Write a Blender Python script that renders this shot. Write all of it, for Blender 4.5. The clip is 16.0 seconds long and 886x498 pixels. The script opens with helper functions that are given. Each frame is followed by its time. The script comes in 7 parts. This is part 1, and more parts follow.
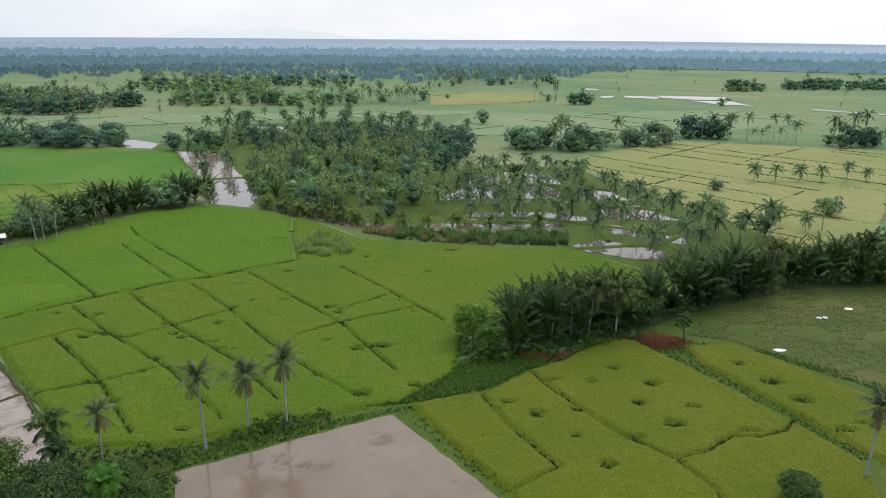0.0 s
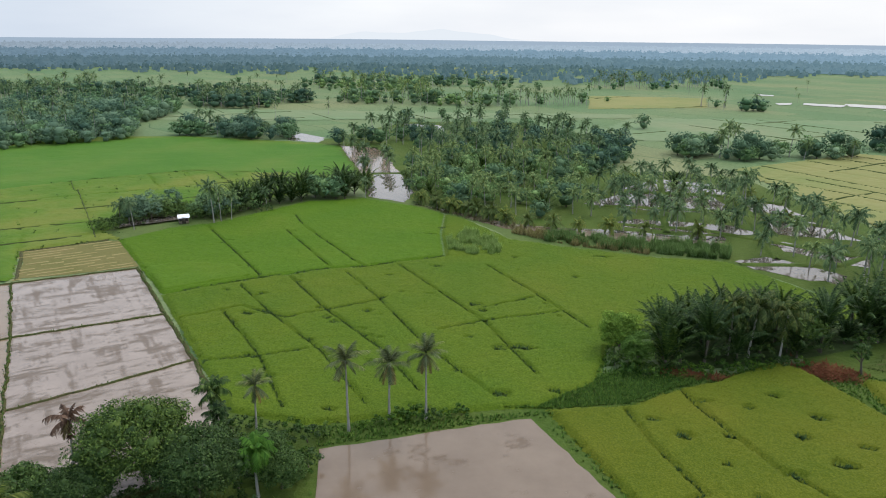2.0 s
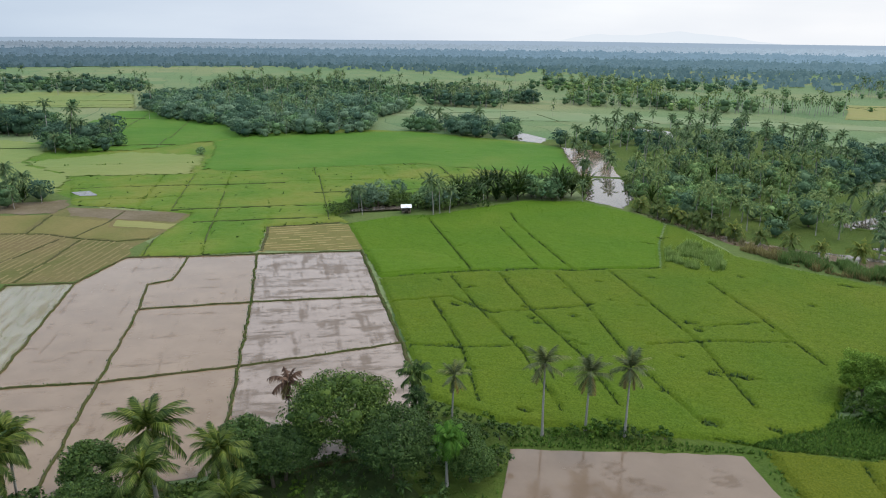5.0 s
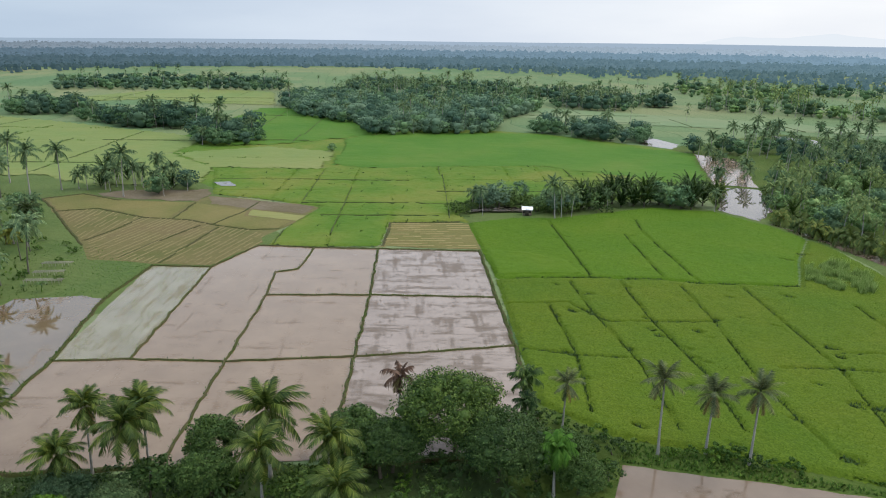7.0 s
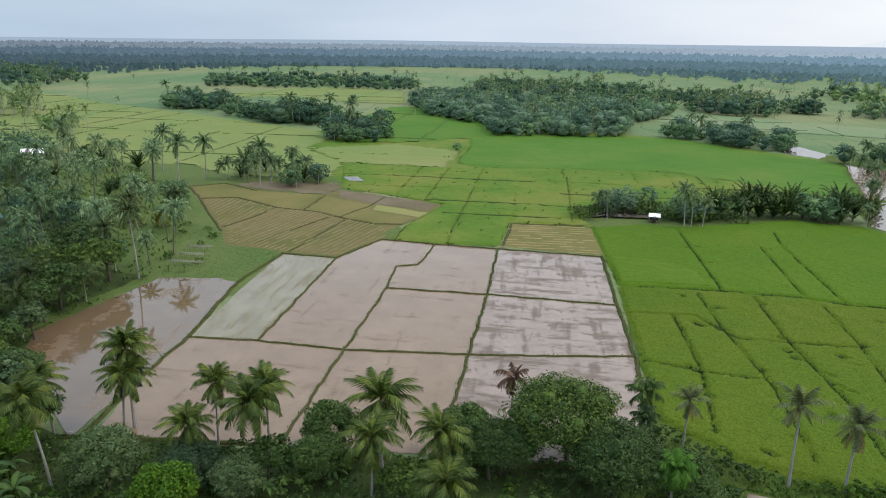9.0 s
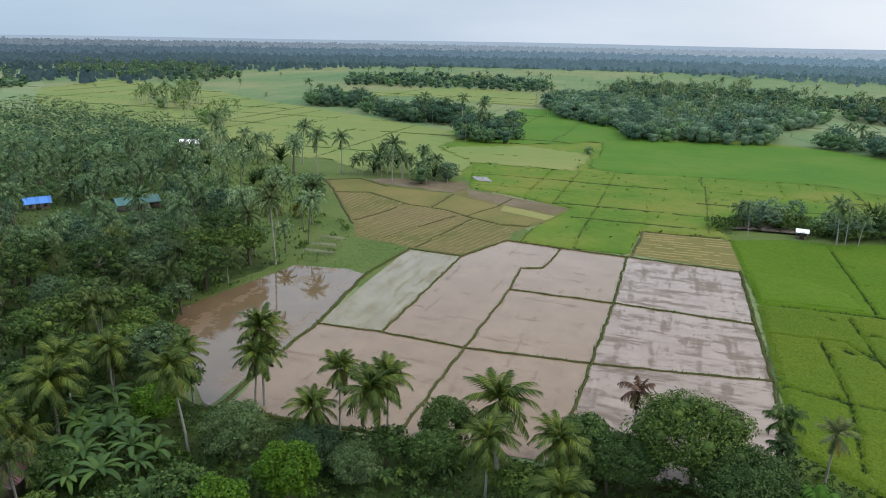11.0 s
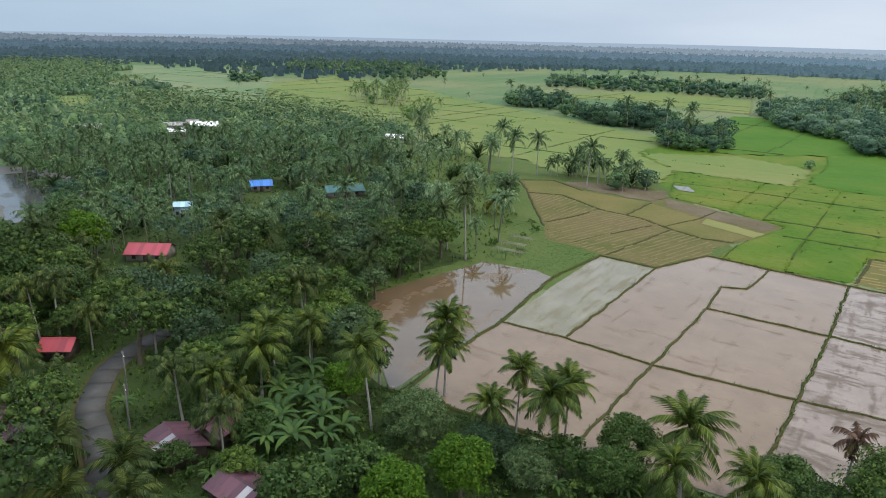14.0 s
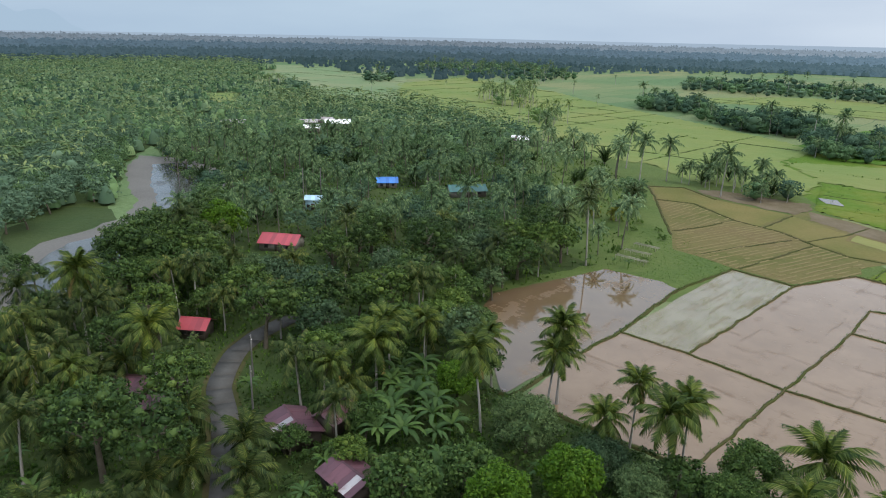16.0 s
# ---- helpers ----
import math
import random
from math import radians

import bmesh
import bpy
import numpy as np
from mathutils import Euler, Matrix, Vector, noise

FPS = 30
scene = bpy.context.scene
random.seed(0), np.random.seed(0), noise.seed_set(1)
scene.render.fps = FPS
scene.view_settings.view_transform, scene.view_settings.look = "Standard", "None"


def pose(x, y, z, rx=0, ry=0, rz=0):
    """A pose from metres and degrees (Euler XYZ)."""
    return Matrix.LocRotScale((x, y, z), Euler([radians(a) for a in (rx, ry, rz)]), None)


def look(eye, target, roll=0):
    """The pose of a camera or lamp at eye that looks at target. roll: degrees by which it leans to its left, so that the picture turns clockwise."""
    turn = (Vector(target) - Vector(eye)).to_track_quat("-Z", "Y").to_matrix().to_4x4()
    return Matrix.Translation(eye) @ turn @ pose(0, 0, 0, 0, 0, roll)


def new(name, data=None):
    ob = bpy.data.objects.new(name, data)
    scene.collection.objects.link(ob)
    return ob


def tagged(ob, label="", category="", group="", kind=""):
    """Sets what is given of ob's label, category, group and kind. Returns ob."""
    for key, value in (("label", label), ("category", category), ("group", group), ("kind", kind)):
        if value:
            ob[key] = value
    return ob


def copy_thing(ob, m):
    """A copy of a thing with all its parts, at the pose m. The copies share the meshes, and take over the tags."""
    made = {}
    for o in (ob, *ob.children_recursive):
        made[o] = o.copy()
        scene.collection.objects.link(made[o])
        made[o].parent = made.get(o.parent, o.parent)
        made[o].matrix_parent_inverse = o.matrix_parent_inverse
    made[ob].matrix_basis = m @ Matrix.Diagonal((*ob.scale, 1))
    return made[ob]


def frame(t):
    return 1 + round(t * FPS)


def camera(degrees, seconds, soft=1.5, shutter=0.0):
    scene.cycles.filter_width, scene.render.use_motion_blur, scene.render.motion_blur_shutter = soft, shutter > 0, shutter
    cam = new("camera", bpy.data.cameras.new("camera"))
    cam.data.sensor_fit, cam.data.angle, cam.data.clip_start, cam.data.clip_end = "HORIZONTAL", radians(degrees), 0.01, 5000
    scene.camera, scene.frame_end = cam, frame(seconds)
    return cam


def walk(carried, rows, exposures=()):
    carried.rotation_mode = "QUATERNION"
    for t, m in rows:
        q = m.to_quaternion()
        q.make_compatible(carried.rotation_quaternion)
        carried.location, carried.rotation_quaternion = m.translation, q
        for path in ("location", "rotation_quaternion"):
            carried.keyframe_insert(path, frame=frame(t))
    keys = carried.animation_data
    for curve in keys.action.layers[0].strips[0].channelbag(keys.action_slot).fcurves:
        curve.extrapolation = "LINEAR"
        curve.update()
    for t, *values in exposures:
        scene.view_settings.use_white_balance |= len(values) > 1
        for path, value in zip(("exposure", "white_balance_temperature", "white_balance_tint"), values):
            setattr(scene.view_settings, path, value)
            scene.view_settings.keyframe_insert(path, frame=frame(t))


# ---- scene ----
cam = camera(64.91, 16.0, soft=1.0)
PATH = [
    (0, (-0.25, 0.35, 55.15), (-0.31, 95.96, 25.86), 0.38),
    (0.5, (-0.37, 0.49, 55.00), (-5.31, 96.00, 25.79), 0.47),
    (1, (-0.47, 0.70, 54.86), (-11.49, 95.71, 25.68), 0.49),
    (1.5, (-0.56, 0.95, 54.71), (-16.55, 95.25, 25.55), 0.50),
    (2, (-0.64, 1.23, 54.57), (-21.58, 94.55, 25.38), 0.54),
    (2.5, (-0.71, 1.54, 54.42), (-26.44, 93.66, 25.25), 0.57),
    (3, (-0.79, 1.86, 54.27), (-31.19, 92.55, 25.11), 0.57),
    (3.5, (-0.86, 2.18, 54.13), (-36.99, 90.74, 24.96), 0.62),
    (4, (-0.94, 2.50, 53.98), (-41.50, 89.13, 24.80), 0.61),
    (6.5, (-1.49, 3.87, 53.24), (-61.37, 78.51, 24.20), 0.64),
    (7, (-1.64, 4.07, 53.10), (-64.34, 76.37, 24.08), 0.69),
    (7.5, (-1.81, 4.23, 52.96), (-67.24, 74.06, 23.94), 0.74),
    (8, (-1.99, 4.36, 52.82), (-70.30, 71.37, 23.80), 0.73),
    (8.5, (-2.18, 4.45, 52.68), (-74.02, 67.68, 23.65), 0.77),
    (9, (-2.39, 4.51, 52.55), (-76.89, 64.58, 23.53), 0.78),
    (11.5, (-3.60, 4.42, 51.96), (-89.93, 45.69, 22.90), 1.11),
    (12, (-3.86, 4.35, 51.86), (-92.05, 41.44, 22.76), 1.13),
    (12.5, (-4.12, 4.28, 51.77), (-93.86, 37.43, 22.65), 1.23),
    (13, (-4.37, 4.21, 51.69), (-95.40, 33.57, 22.52), 1.27),
    (13.5, (-4.61, 4.16, 51.61), (-97.04, 28.66, 22.36), 1.35),
    (14, (-4.84, 4.13, 51.55), (-98.19, 24.79, 22.25), 1.39),
    (14.5, (-5.04, 4.13, 51.50), (-99.16, 20.90, 22.15), 1.40),
    (15, (-5.23, 4.17, 51.46), (-99.95, 16.96, 22.05), 1.40),
    (15.5, (-5.38, 4.28, 51.43), (-100.54, 12.97, 21.95), 1.39),
    (16, (-5.50, 4.45, 51.42), (-100.98, 8.06, 21.89), 1.34),
]
walk(cam, [(t, look(eye, target, roll)) for t, eye, target, roll in PATH])


# ---- light ----
world = bpy.data.worlds.new("world")
scene.world = world
world.use_nodes = True
wn, wl = world.node_tree.nodes, world.node_tree.links
SUN_AZ, SUN_EL = radians(-35), radians(52)      # azimuth from +y, towards -x
sky = wn.new("ShaderNodeTexSky")
sky.sky_type, sky.sun_disc, sky.sun_elevation, sky.sun_rotation = "NISHITA", False, SUN_EL, -SUN_AZ
sky.dust_density, sky.air_density = 2.0, 1.2
wco = wn.new("ShaderNodeTexCoord")
wmap = wn.new("ShaderNodeMapping")
wmap.inputs["Scale"].default_value = (1, 1, 5)
wl.new(wco.outputs["Generated"], wmap.inputs["Vector"])
wno = wn.new("ShaderNodeTexNoise")
wno.inputs["Scale"].default_value, wno.inputs["Detail"].default_value = 2.6, 6
wl.new(wmap.outputs["Vector"], wno.inputs["Vector"])
# the cloud layer is thinner and brighter towards the hidden sun
wdot = wn.new("ShaderNodeVectorMath")
wdot.operation = "DOT_PRODUCT"
wdot.inputs[1].default_value = (-math.sin(SUN_AZ), math.cos(SUN_AZ), 0.25)
wl.new(wco.outputs["Generated"], wdot.inputs[0])
wfit = wn.new("ShaderNodeMapRange")
wfit.inputs["From Min"].default_value, wfit.inputs["From Max"].default_value = -1, 1
wl.new(wdot.outputs["Value"], wfit.inputs["Value"])
wside = wn.new("ShaderNodeValToRGB")
for p, c in ((0.22, (4.8, 6.25, 7.9)), (0.58, (7.3, 8.2, 9.5)), (0.9, (10.2, 10.4, 10.8))):
    e = wside.color_ramp.elements[0] if p == 0.22 else wside.color_ramp.elements[-1] if p == 0.9 else wside.color_ramp.elements.new(p)
    e.position, e.color = p, (*c, 1)
wl.new(wfit.outputs["Result"], wside.inputs["Fac"])
wra = wn.new("ShaderNodeValToRGB")
wra.color_ramp.elements[0].position, wra.color_ramp.elements[0].color = 0.3, (0.9, 0.92, 0.95, 1)
wra.color_ramp.elements[1].position, wra.color_ramp.elements[1].color = 0.72, (1.08, 1.07, 1.05, 1)
wl.new(wno.outputs["Fac"], wra.inputs["Fac"])
wmul = wn.new("ShaderNodeMixRGB")
wmul.blend_type = "MULTIPLY"
wmul.inputs["Fac"].default_value = 1.0
wl.new(wside.outputs["Color"], wmul.inputs["Color1"])
wl.new(wra.outputs["Color"], wmul.inputs["Color2"])
# an overcast sky grows brighter overhead
wsep = wn.new("ShaderNodeSeparateXYZ")
wl.new(wco.outputs["Generated"], wsep.inputs["Vector"])
wup = wn.new("ShaderNodeMapRange")
for key, val in (("From Min", 0.05), ("From Max", 1.0), ("To Min", 1.0), ("To Max", 2.7)):
    wup.inputs[key].default_value = val
wl.new(wsep.outputs["Z"], wup.inputs["Value"])
wtop = wn.new("ShaderNodeVectorMath")
wtop.operation = "SCALE"
wl.new(wmul.outputs["Color"], wtop.inputs[0])
wl.new(wup.outputs["Result"], wtop.inputs["Scale"])
wmix = wn.new("ShaderNodeMixRGB")
wmix.inputs["Fac"].default_value = 0.9
wl.new(sky.outputs["Color"], wmix.inputs["Color1"])
wl.new(wtop.outputs["Vector"], wmix.inputs["Color2"])
wl.new(wmix.outputs["Color"], wn["Background"].inputs["Color"])
wn["Background"].inputs["Strength"].default_value = 0.1

sun_lamp = new("sun", bpy.data.lights.new("sun", "SUN"))
sun_lamp.data.energy, sun_lamp.data.angle, sun_lamp.data.color = 1.2, radians(14), (1.0, 0.95, 0.88)
sun_way = Vector((-math.sin(SUN_AZ) * math.cos(SUN_EL), math.cos(SUN_AZ) * math.cos(SUN_EL), math.sin(SUN_EL)))
sun_lamp.matrix_world = look(sun_way * 300, (0, 0, 0))


# ---- materials ----
ALBEDO = 0.53     # the tones below are set for a plain sky; the overcast zenith is brighter


def toned(*colours):
    return [c and tuple(v * ALBEDO for v in c) for c in colours]


def nodes_of(name):
    m = bpy.data.materials.new(name)
    m.use_nodes = True
    return m, m.node_tree.nodes, m.node_tree.links, m.node_tree.nodes["Principled BSDF"]


def noise_node(n, l, co, scale, detail=4, rough=0.6, stretch=None):
    t = n.new("ShaderNodeTexNoise")
    t.inputs["Scale"].default_value, t.inputs["Detail"].default_value, t.inputs["Roughness"].default_value = scale, detail, rough
    if stretch:
        mp = n.new("ShaderNodeMapping")
        mp.vector_type = "TEXTURE"
        mp.inputs["Rotation"].default_value = (0, 0, stretch[0])
        mp.inputs["Scale"].default_value = (1 / stretch[1], 1 / stretch[2], 1)
        l.new(co, mp.inputs["Vector"])
        co = mp.outputs["Vector"]
    l.new(co, t.inputs["Vector"])
    return t.outputs["Fac"]


def ramp_node(n, l, fac, stops):
    r = n.new("ShaderNodeValToRGB")
    e = r.color_ramp.elements
    while len(e) < len(stops):
        e.new(0.5)
    for k, (p, c) in zip(e, stops):
        k.position, k.color = p, (*c, 1) if len(c) == 3 else c
    l.new(fac, r.inputs["Fac"])
    return r.outputs["Color"]


def mix_node(n, l, fac, a, b, mode="MIX"):
    x = n.new("ShaderNodeMixRGB")
    x.blend_type = mode
    for sock, v in zip(("Fac", "Color1", "Color2"), (fac, a, b)):
        if hasattr(v, "links"):
            l.new(v, x.inputs[sock])
        else:
            x.inputs[sock].default_value = v if sock == "Fac" else (*v, 1)
    return x.outputs["Color"]


def bump_node(n, l, height, strength, distance, shader):
    b = n.new("ShaderNodeBump")
    b.inputs["Strength"].default_value, b.inputs["Distance"].default_value = strength, distance
    l.new(height, b.inputs["Height"])
    l.new(b.outputs["Normal"], shader.inputs["Normal"])


def surface(name, fine, broad, fine_scale, broad_scale, rough=0.85, bump=0.5, dist=0.1, metal=0.0, stretch=None, weight=0.6):
    """Two scales of colour: fine stops, multiplied by broad stops; world-size relief."""
    m, n, l, p = nodes_of(name)
    co = n.new("ShaderNodeTexCoord").outputs["Object"]
    f1 = noise_node(n, l, co, fine_scale, 5, 0.65, stretch)
    f2 = noise_node(n, l, co, broad_scale, 4, 0.55)
    fine, broad = [[(p0, toned(c)[0]) for p0, c in stops] for stops in (fine, broad)]
    col = mix_node(n, l, weight, ramp_node(n, l, f1, fine), ramp_node(n, l, f2, broad))
    l.new(col, p.inputs["Base Color"])
    p.inputs["Roughness"].default_value, p.inputs["Metallic"].default_value = rough, metal
    p.inputs["Specular IOR Level"].default_value = 0.08
    bump_node(n, l, f1, bump, dist, p)
    return m


def leaf_mat(name, dark, light, through_leaf=0.25, rough=0.55, tips=None, gain=1.4):
    """Foliage: each leaf and each plant differs a little; some light passes through."""
    m, n, l, p = nodes_of(name)
    geo = n.new("ShaderNodeNewGeometry").outputs["Random Per Island"]
    obj = n.new("ShaderNodeObjectInfo").outputs["Random"]
    dark, light, tips = [c and (c[0] * gain * 0.93, c[1] * gain * 1.08, c[2] * gain + 0.003) for c in (dark, light, tips)]
    dark, light, tips = toned(dark, light, tips)
    stops = [(0.0, dark), (0.75, light)] + ([(1.0, tips)] if tips else [])
    col = ramp_node(n, l, geo, stops)
    tone = ramp_node(n, l, obj, [(0.0, (0.62, 0.68, 0.62)), (0.5, (1, 1, 1)), (1.0, (1.4, 1.28, 0.95))])
    col = mix_node(n, l, 1.0, col, tone, "MULTIPLY")
    l.new(col, p.inputs["Base Color"])
    p.inputs["Roughness"].default_value, p.inputs["Specular IOR Level"].default_value = rough + 0.08, 0.13
    t = n.new("ShaderNodeBsdfTranslucent")
    l.new(col, t.inputs["Color"])
    x = n.new("ShaderNodeMixShader")
    x.inputs["Fac"].default_value = through_leaf
    l.new(p.outputs["BSDF"], x.inputs[1])
    l.new(t.outputs["BSDF"], x.inputs[2])
    l.new(x.outputs["Shader"], n["Material Output"].inputs["Surface"])
    return m


def water_mat(name, mud_a, mud_b, rough_lo, rough_hi, patch_scale, cover, ripple=0.02, stretch=None, ways=None, dry_by=0.7):
    """Shallow muddy water: bare mud where the patches rise through the film; ways: the two directions of the ploughing."""
    m, n, l, p = nodes_of(name)
    co = n.new("ShaderNodeTexCoord").outputs["Object"]
    big = noise_node(n, l, co, patch_scale, 6, 0.62, stretch)
    fine = noise_node(n, l, co, 1.7, 5, 0.6)
    silt = noise_node(n, l, co, 0.045, 3, 0.5)
    cloud = noise_node(n, l, co, 0.16, 5, 0.62)
    small = noise_node(n, l, co, patch_scale * 5, 5, 0.65, (0.8, 0.5, 1.6))
    if ways:
        one, two = (noise_node(n, l, co, patch_scale * 1.6, 4, 0.6, (w, 0.16, 1.5)) for w in ways)
        cross = n.new("ShaderNodeMath")
        cross.operation = "MAXIMUM"
        l.new(one, cross.inputs[0])
        l.new(two, cross.inputs[1])
        blend = n.new("ShaderNodeMath")
        blend.operation = "MULTIPLY_ADD"
        blend.inputs[1].default_value = 0.6
        l.new(cross.outputs[0], blend.inputs[0])
        half = n.new("ShaderNodeMath")
        half.operation = "MULTIPLY_ADD"
        half.inputs[1].default_value, half.inputs[2].default_value = 0.45, -0.065
        l.new(big, half.inputs[0])
        l.new(half.outputs[0], blend.inputs[2])
        big = blend.outputs[0]
    mud_a, mud_b = toned(mud_a, mud_b)
    both = n.new("ShaderNodeMath")
    both.operation = "MULTIPLY_ADD"
    both.inputs[1].default_value = 0.35
    l.new(small, both.inputs[0])
    l.new(big, both.inputs[2])
    patch = ramp_node(n, l, both.outputs[0], [(cover + 0.15, (0, 0, 0)), (cover + 0.22, (0.85, 0.85, 0.85)), (cover + 0.32, (1, 1, 1))])
    wet = mix_node(n, l, silt, mud_a, mud_b)
    wet = mix_node(n, l, 0.7, wet, ramp_node(n, l, cloud, [(0.3, (0.8, 0.77, 0.74)), (0.7, (1.15, 1.15, 1.15))]), "MULTIPLY")
    dry = mix_node(n, l, fine, tuple(c * dry_by * w for c, w in zip(mud_a, (0.86, 0.79, 0.68))), tuple(c * dry_by * w for c, w in zip(mud_b, (1.08, 0.98, 0.82))))
    l.new(mix_node(n, l, patch, wet, dry), p.inputs["Base Color"])
    r = n.new("ShaderNodeMapRange")
    r.inputs["To Min"].default_value, r.inputs["To Max"].default_value = rough_lo, rough_hi
    l.new(patch, r.inputs["Value"])
    l.new(r.outputs["Result"], p.inputs["Roughness"])
    p.inputs["IOR"].default_value = 1.34
    bump_node(n, l, fine, ripple, 0.05, p)
    return m



def ground_mat():
    """Open farmland: rice plots of differing ripeness, low bunds between them, bare and grassy ground."""
    m, n, l, p = nodes_of("farmland")
    co = n.new("ShaderNodeTexCoord").outputs["Object"]
    mp = n.new("ShaderNodeMapping")
    mp.inputs["Rotation"].default_value = (0, 0, 0.72)
    wob = n.new("ShaderNodeTexNoise")
    wob.inputs["Scale"].default_value, wob.inputs["Detail"].default_value = 0.011, 2
    l.new(co, wob.inputs["Vector"])
    off = n.new("ShaderNodeVectorMath")
    off.operation = "MULTIPLY_ADD"
    off.inputs[1].default_value = (34, 34, 0)
    l.new(wob.outputs["Color"], off.inputs[0])
    l.new(co, off.inputs[2])
    l.new(off.outputs["Vector"], mp.inputs["Vector"])
    cells = n.new("ShaderNodeTexBrick")
    cells.offset, cells.offset_frequency, cells.squash, cells.squash_frequency = 0.37, 2, 1.7, 3
    for key, val in (("Scale", 1.0), ("Mortar Size", 0.45), ("Mortar Smooth", 0.4), ("Brick Width", 64.0), ("Row Height", 27.0), ("Bias", 0.0)):
        cells.inputs[key].default_value = val
    cells.inputs["Color1"].default_value, cells.inputs["Color2"].default_value, cells.inputs["Mortar"].default_value = (0, 0, 0, 1), (1, 1, 1, 1), (0.3, 0.3, 0.3, 1)
    l.new(mp.outputs["Vector"], cells.inputs["Vector"])
    sep = n.new("ShaderNodeSeparateColor")
    l.new(cells.outputs["Color"], sep.inputs["Color"])
    # plot and region tones are also paled and blued for distant haze
    plots = ramp_node(n, l, sep.outputs[0], [(0.0, (0.145, 0.25, 0.1)), (0.35, (0.19, 0.285, 0.12)), (0.65, (0.24, 0.305, 0.135)), (1.0, (0.33, 0.335, 0.165))])
    region = ramp_node(n, l, noise_node(n, l, co, 0.0045, 2), [(0.38, (0.135, 0.265, 0.115)), (0.5, (0.205, 0.31, 0.135)), (0.62, (0.32, 0.345, 0.165))])
    col = mix_node(n, l, 1.0, mix_node(n, l, 0.55, plots, region), (ALBEDO, ALBEDO, ALBEDO), "MULTIPLY")
    fine = noise_node(n, l, co, 0.6, 6, 0.7)
    col = mix_node(n, l, 0.75, col, ramp_node(n, l, fine, [(0.3, (0.55, 0.6, 0.5)), (0.7, (1.2, 1.15, 1.1))]), "MULTIPLY")
    bund = ramp_node(n, l, cells.outputs["Fac"], [(0.0, (1, 1, 1)), (0.8, (0.45, 0.55, 0.48))])
    col = mix_node(n, l, 0.8, col, bund, "MULTIPLY")
    l.new(col, p.inputs["Base Color"])
    p.inputs["Roughness"].default_value, p.inputs["Specular IOR Level"].default_value = 0.9, 0.15
    bump_node(n, l, fine, 0.6, 0.3, p)
    return m


M = {}
M["farmland"] = ground_mat()
M["grass"] = surface("grass", [(0.3, (0.0516, 0.101, 0.0162)), (0.7, (0.138, 0.208, 0.0338))], [(0.3, (0.0688, 0.131, 0.0189)), (0.7, (0.15, 0.184, 0.0405))], 0.9, 0.06, bump=0.9, dist=0.4)
M["meadow"] = surface("meadow", [(0.3, (0.0875, 0.15, 0.039)), (0.7, (0.175, 0.25, 0.065))], [(0.3, (0.1, 0.163, 0.039)), (0.7, (0.188, 0.225, 0.0715))], 0.7, 0.06, bump=0.9, dist=0.4)
M["bank_grass"] = surface("bank_grass", [(0.3, (0.05, 0.085, 0.03)), (0.7, (0.1, 0.145, 0.05))], [(0.3, (0.055, 0.095, 0.032)), (0.7, (0.1, 0.13, 0.05))], 0.7, 0.06, bump=0.9, dist=0.4)
M["forest_floor"] = surface("forest_floor", [(0.3, (0.035, 0.06, 0.018)), (0.7, (0.095, 0.145, 0.04))], [(0.35, (0.045, 0.08, 0.022)), (0.7, (0.11, 0.145, 0.045))], 0.5, 0.05, bump=1.0, dist=0.6)
M["rice"] = surface("rice_green", [(0.37, (0.055, 0.1, 0.0075)), (0.5, (0.13, 0.2, 0.0136)), (0.64, (0.225, 0.3, 0.031))], [(0.3, (0.0834, 0.172, 0.0119)), (0.55, (0.129, 0.191, 0.0136)), (0.75, (0.176, 0.205, 0.0213))], 2.9, 0.045, bump=1.0, dist=0.16)
M["rice_lush"] = surface("rice_lush", [(0.37, (0.065, 0.128, 0.0072)), (0.5, (0.118, 0.214, 0.0116)), (0.64, (0.185, 0.295, 0.0231))], [(0.3, (0.0813, 0.189, 0.0108)), (0.55, (0.112, 0.208, 0.0124)), (0.75, (0.15, 0.223, 0.0194))], 2.9, 0.045, bump=0.9, dist=0.14)
M["rice_ripe"] = surface("rice_ripe", [(0.37, (0.062, 0.086, 0.006)), (0.5, (0.15, 0.182, 0.0121)), (0.64, (0.27, 0.275, 0.031))], [(0.3, (0.0901, 0.15, 0.0104)), (0.55, (0.144, 0.174, 0.0138)), (0.75, (0.198, 0.194, 0.0216))], 3.2, 0.055, bump=1.0, dist=0.14)
M["rice_young"] = surface("rice_young", [(0.3, (0.078, 0.178, 0.018)), (0.7, (0.125, 0.262, 0.034))], [(0.3, (0.07, 0.2, 0.018)), (0.5, (0.11, 0.236, 0.027)), (0.7, (0.17, 0.255, 0.042))], 0.8, 0.03, bump=0.7, dist=0.25, stretch=(0.72, 0.2, 1.2))
M["rice_plots"] = surface("rice_plots", [(0.3, (0.1, 0.175, 0.018)), (0.7, (0.185, 0.285, 0.04))], [(0.34, (0.085, 0.205, 0.02)), (0.5, (0.16, 0.25, 0.034)), (0.64, (0.27, 0.275, 0.06))], 1.0, 0.04, bump=0.8, dist=0.25)
# gold and golden tones raised and blued a little for haze over far fields
M["rice_gold"] = surface("rice_gold", [(0.3, (0.206, 0.267, 0.0749)), (0.7, (0.299, 0.351, 0.116))], [(0.35, (0.196, 0.295, 0.0816)), (0.55, (0.269, 0.318, 0.0952)), (0.75, (0.341, 0.341, 0.122))], 0.7, 0.018, bump=0.6, dist=0.2, stretch=(0.75, 0.2, 1.2))
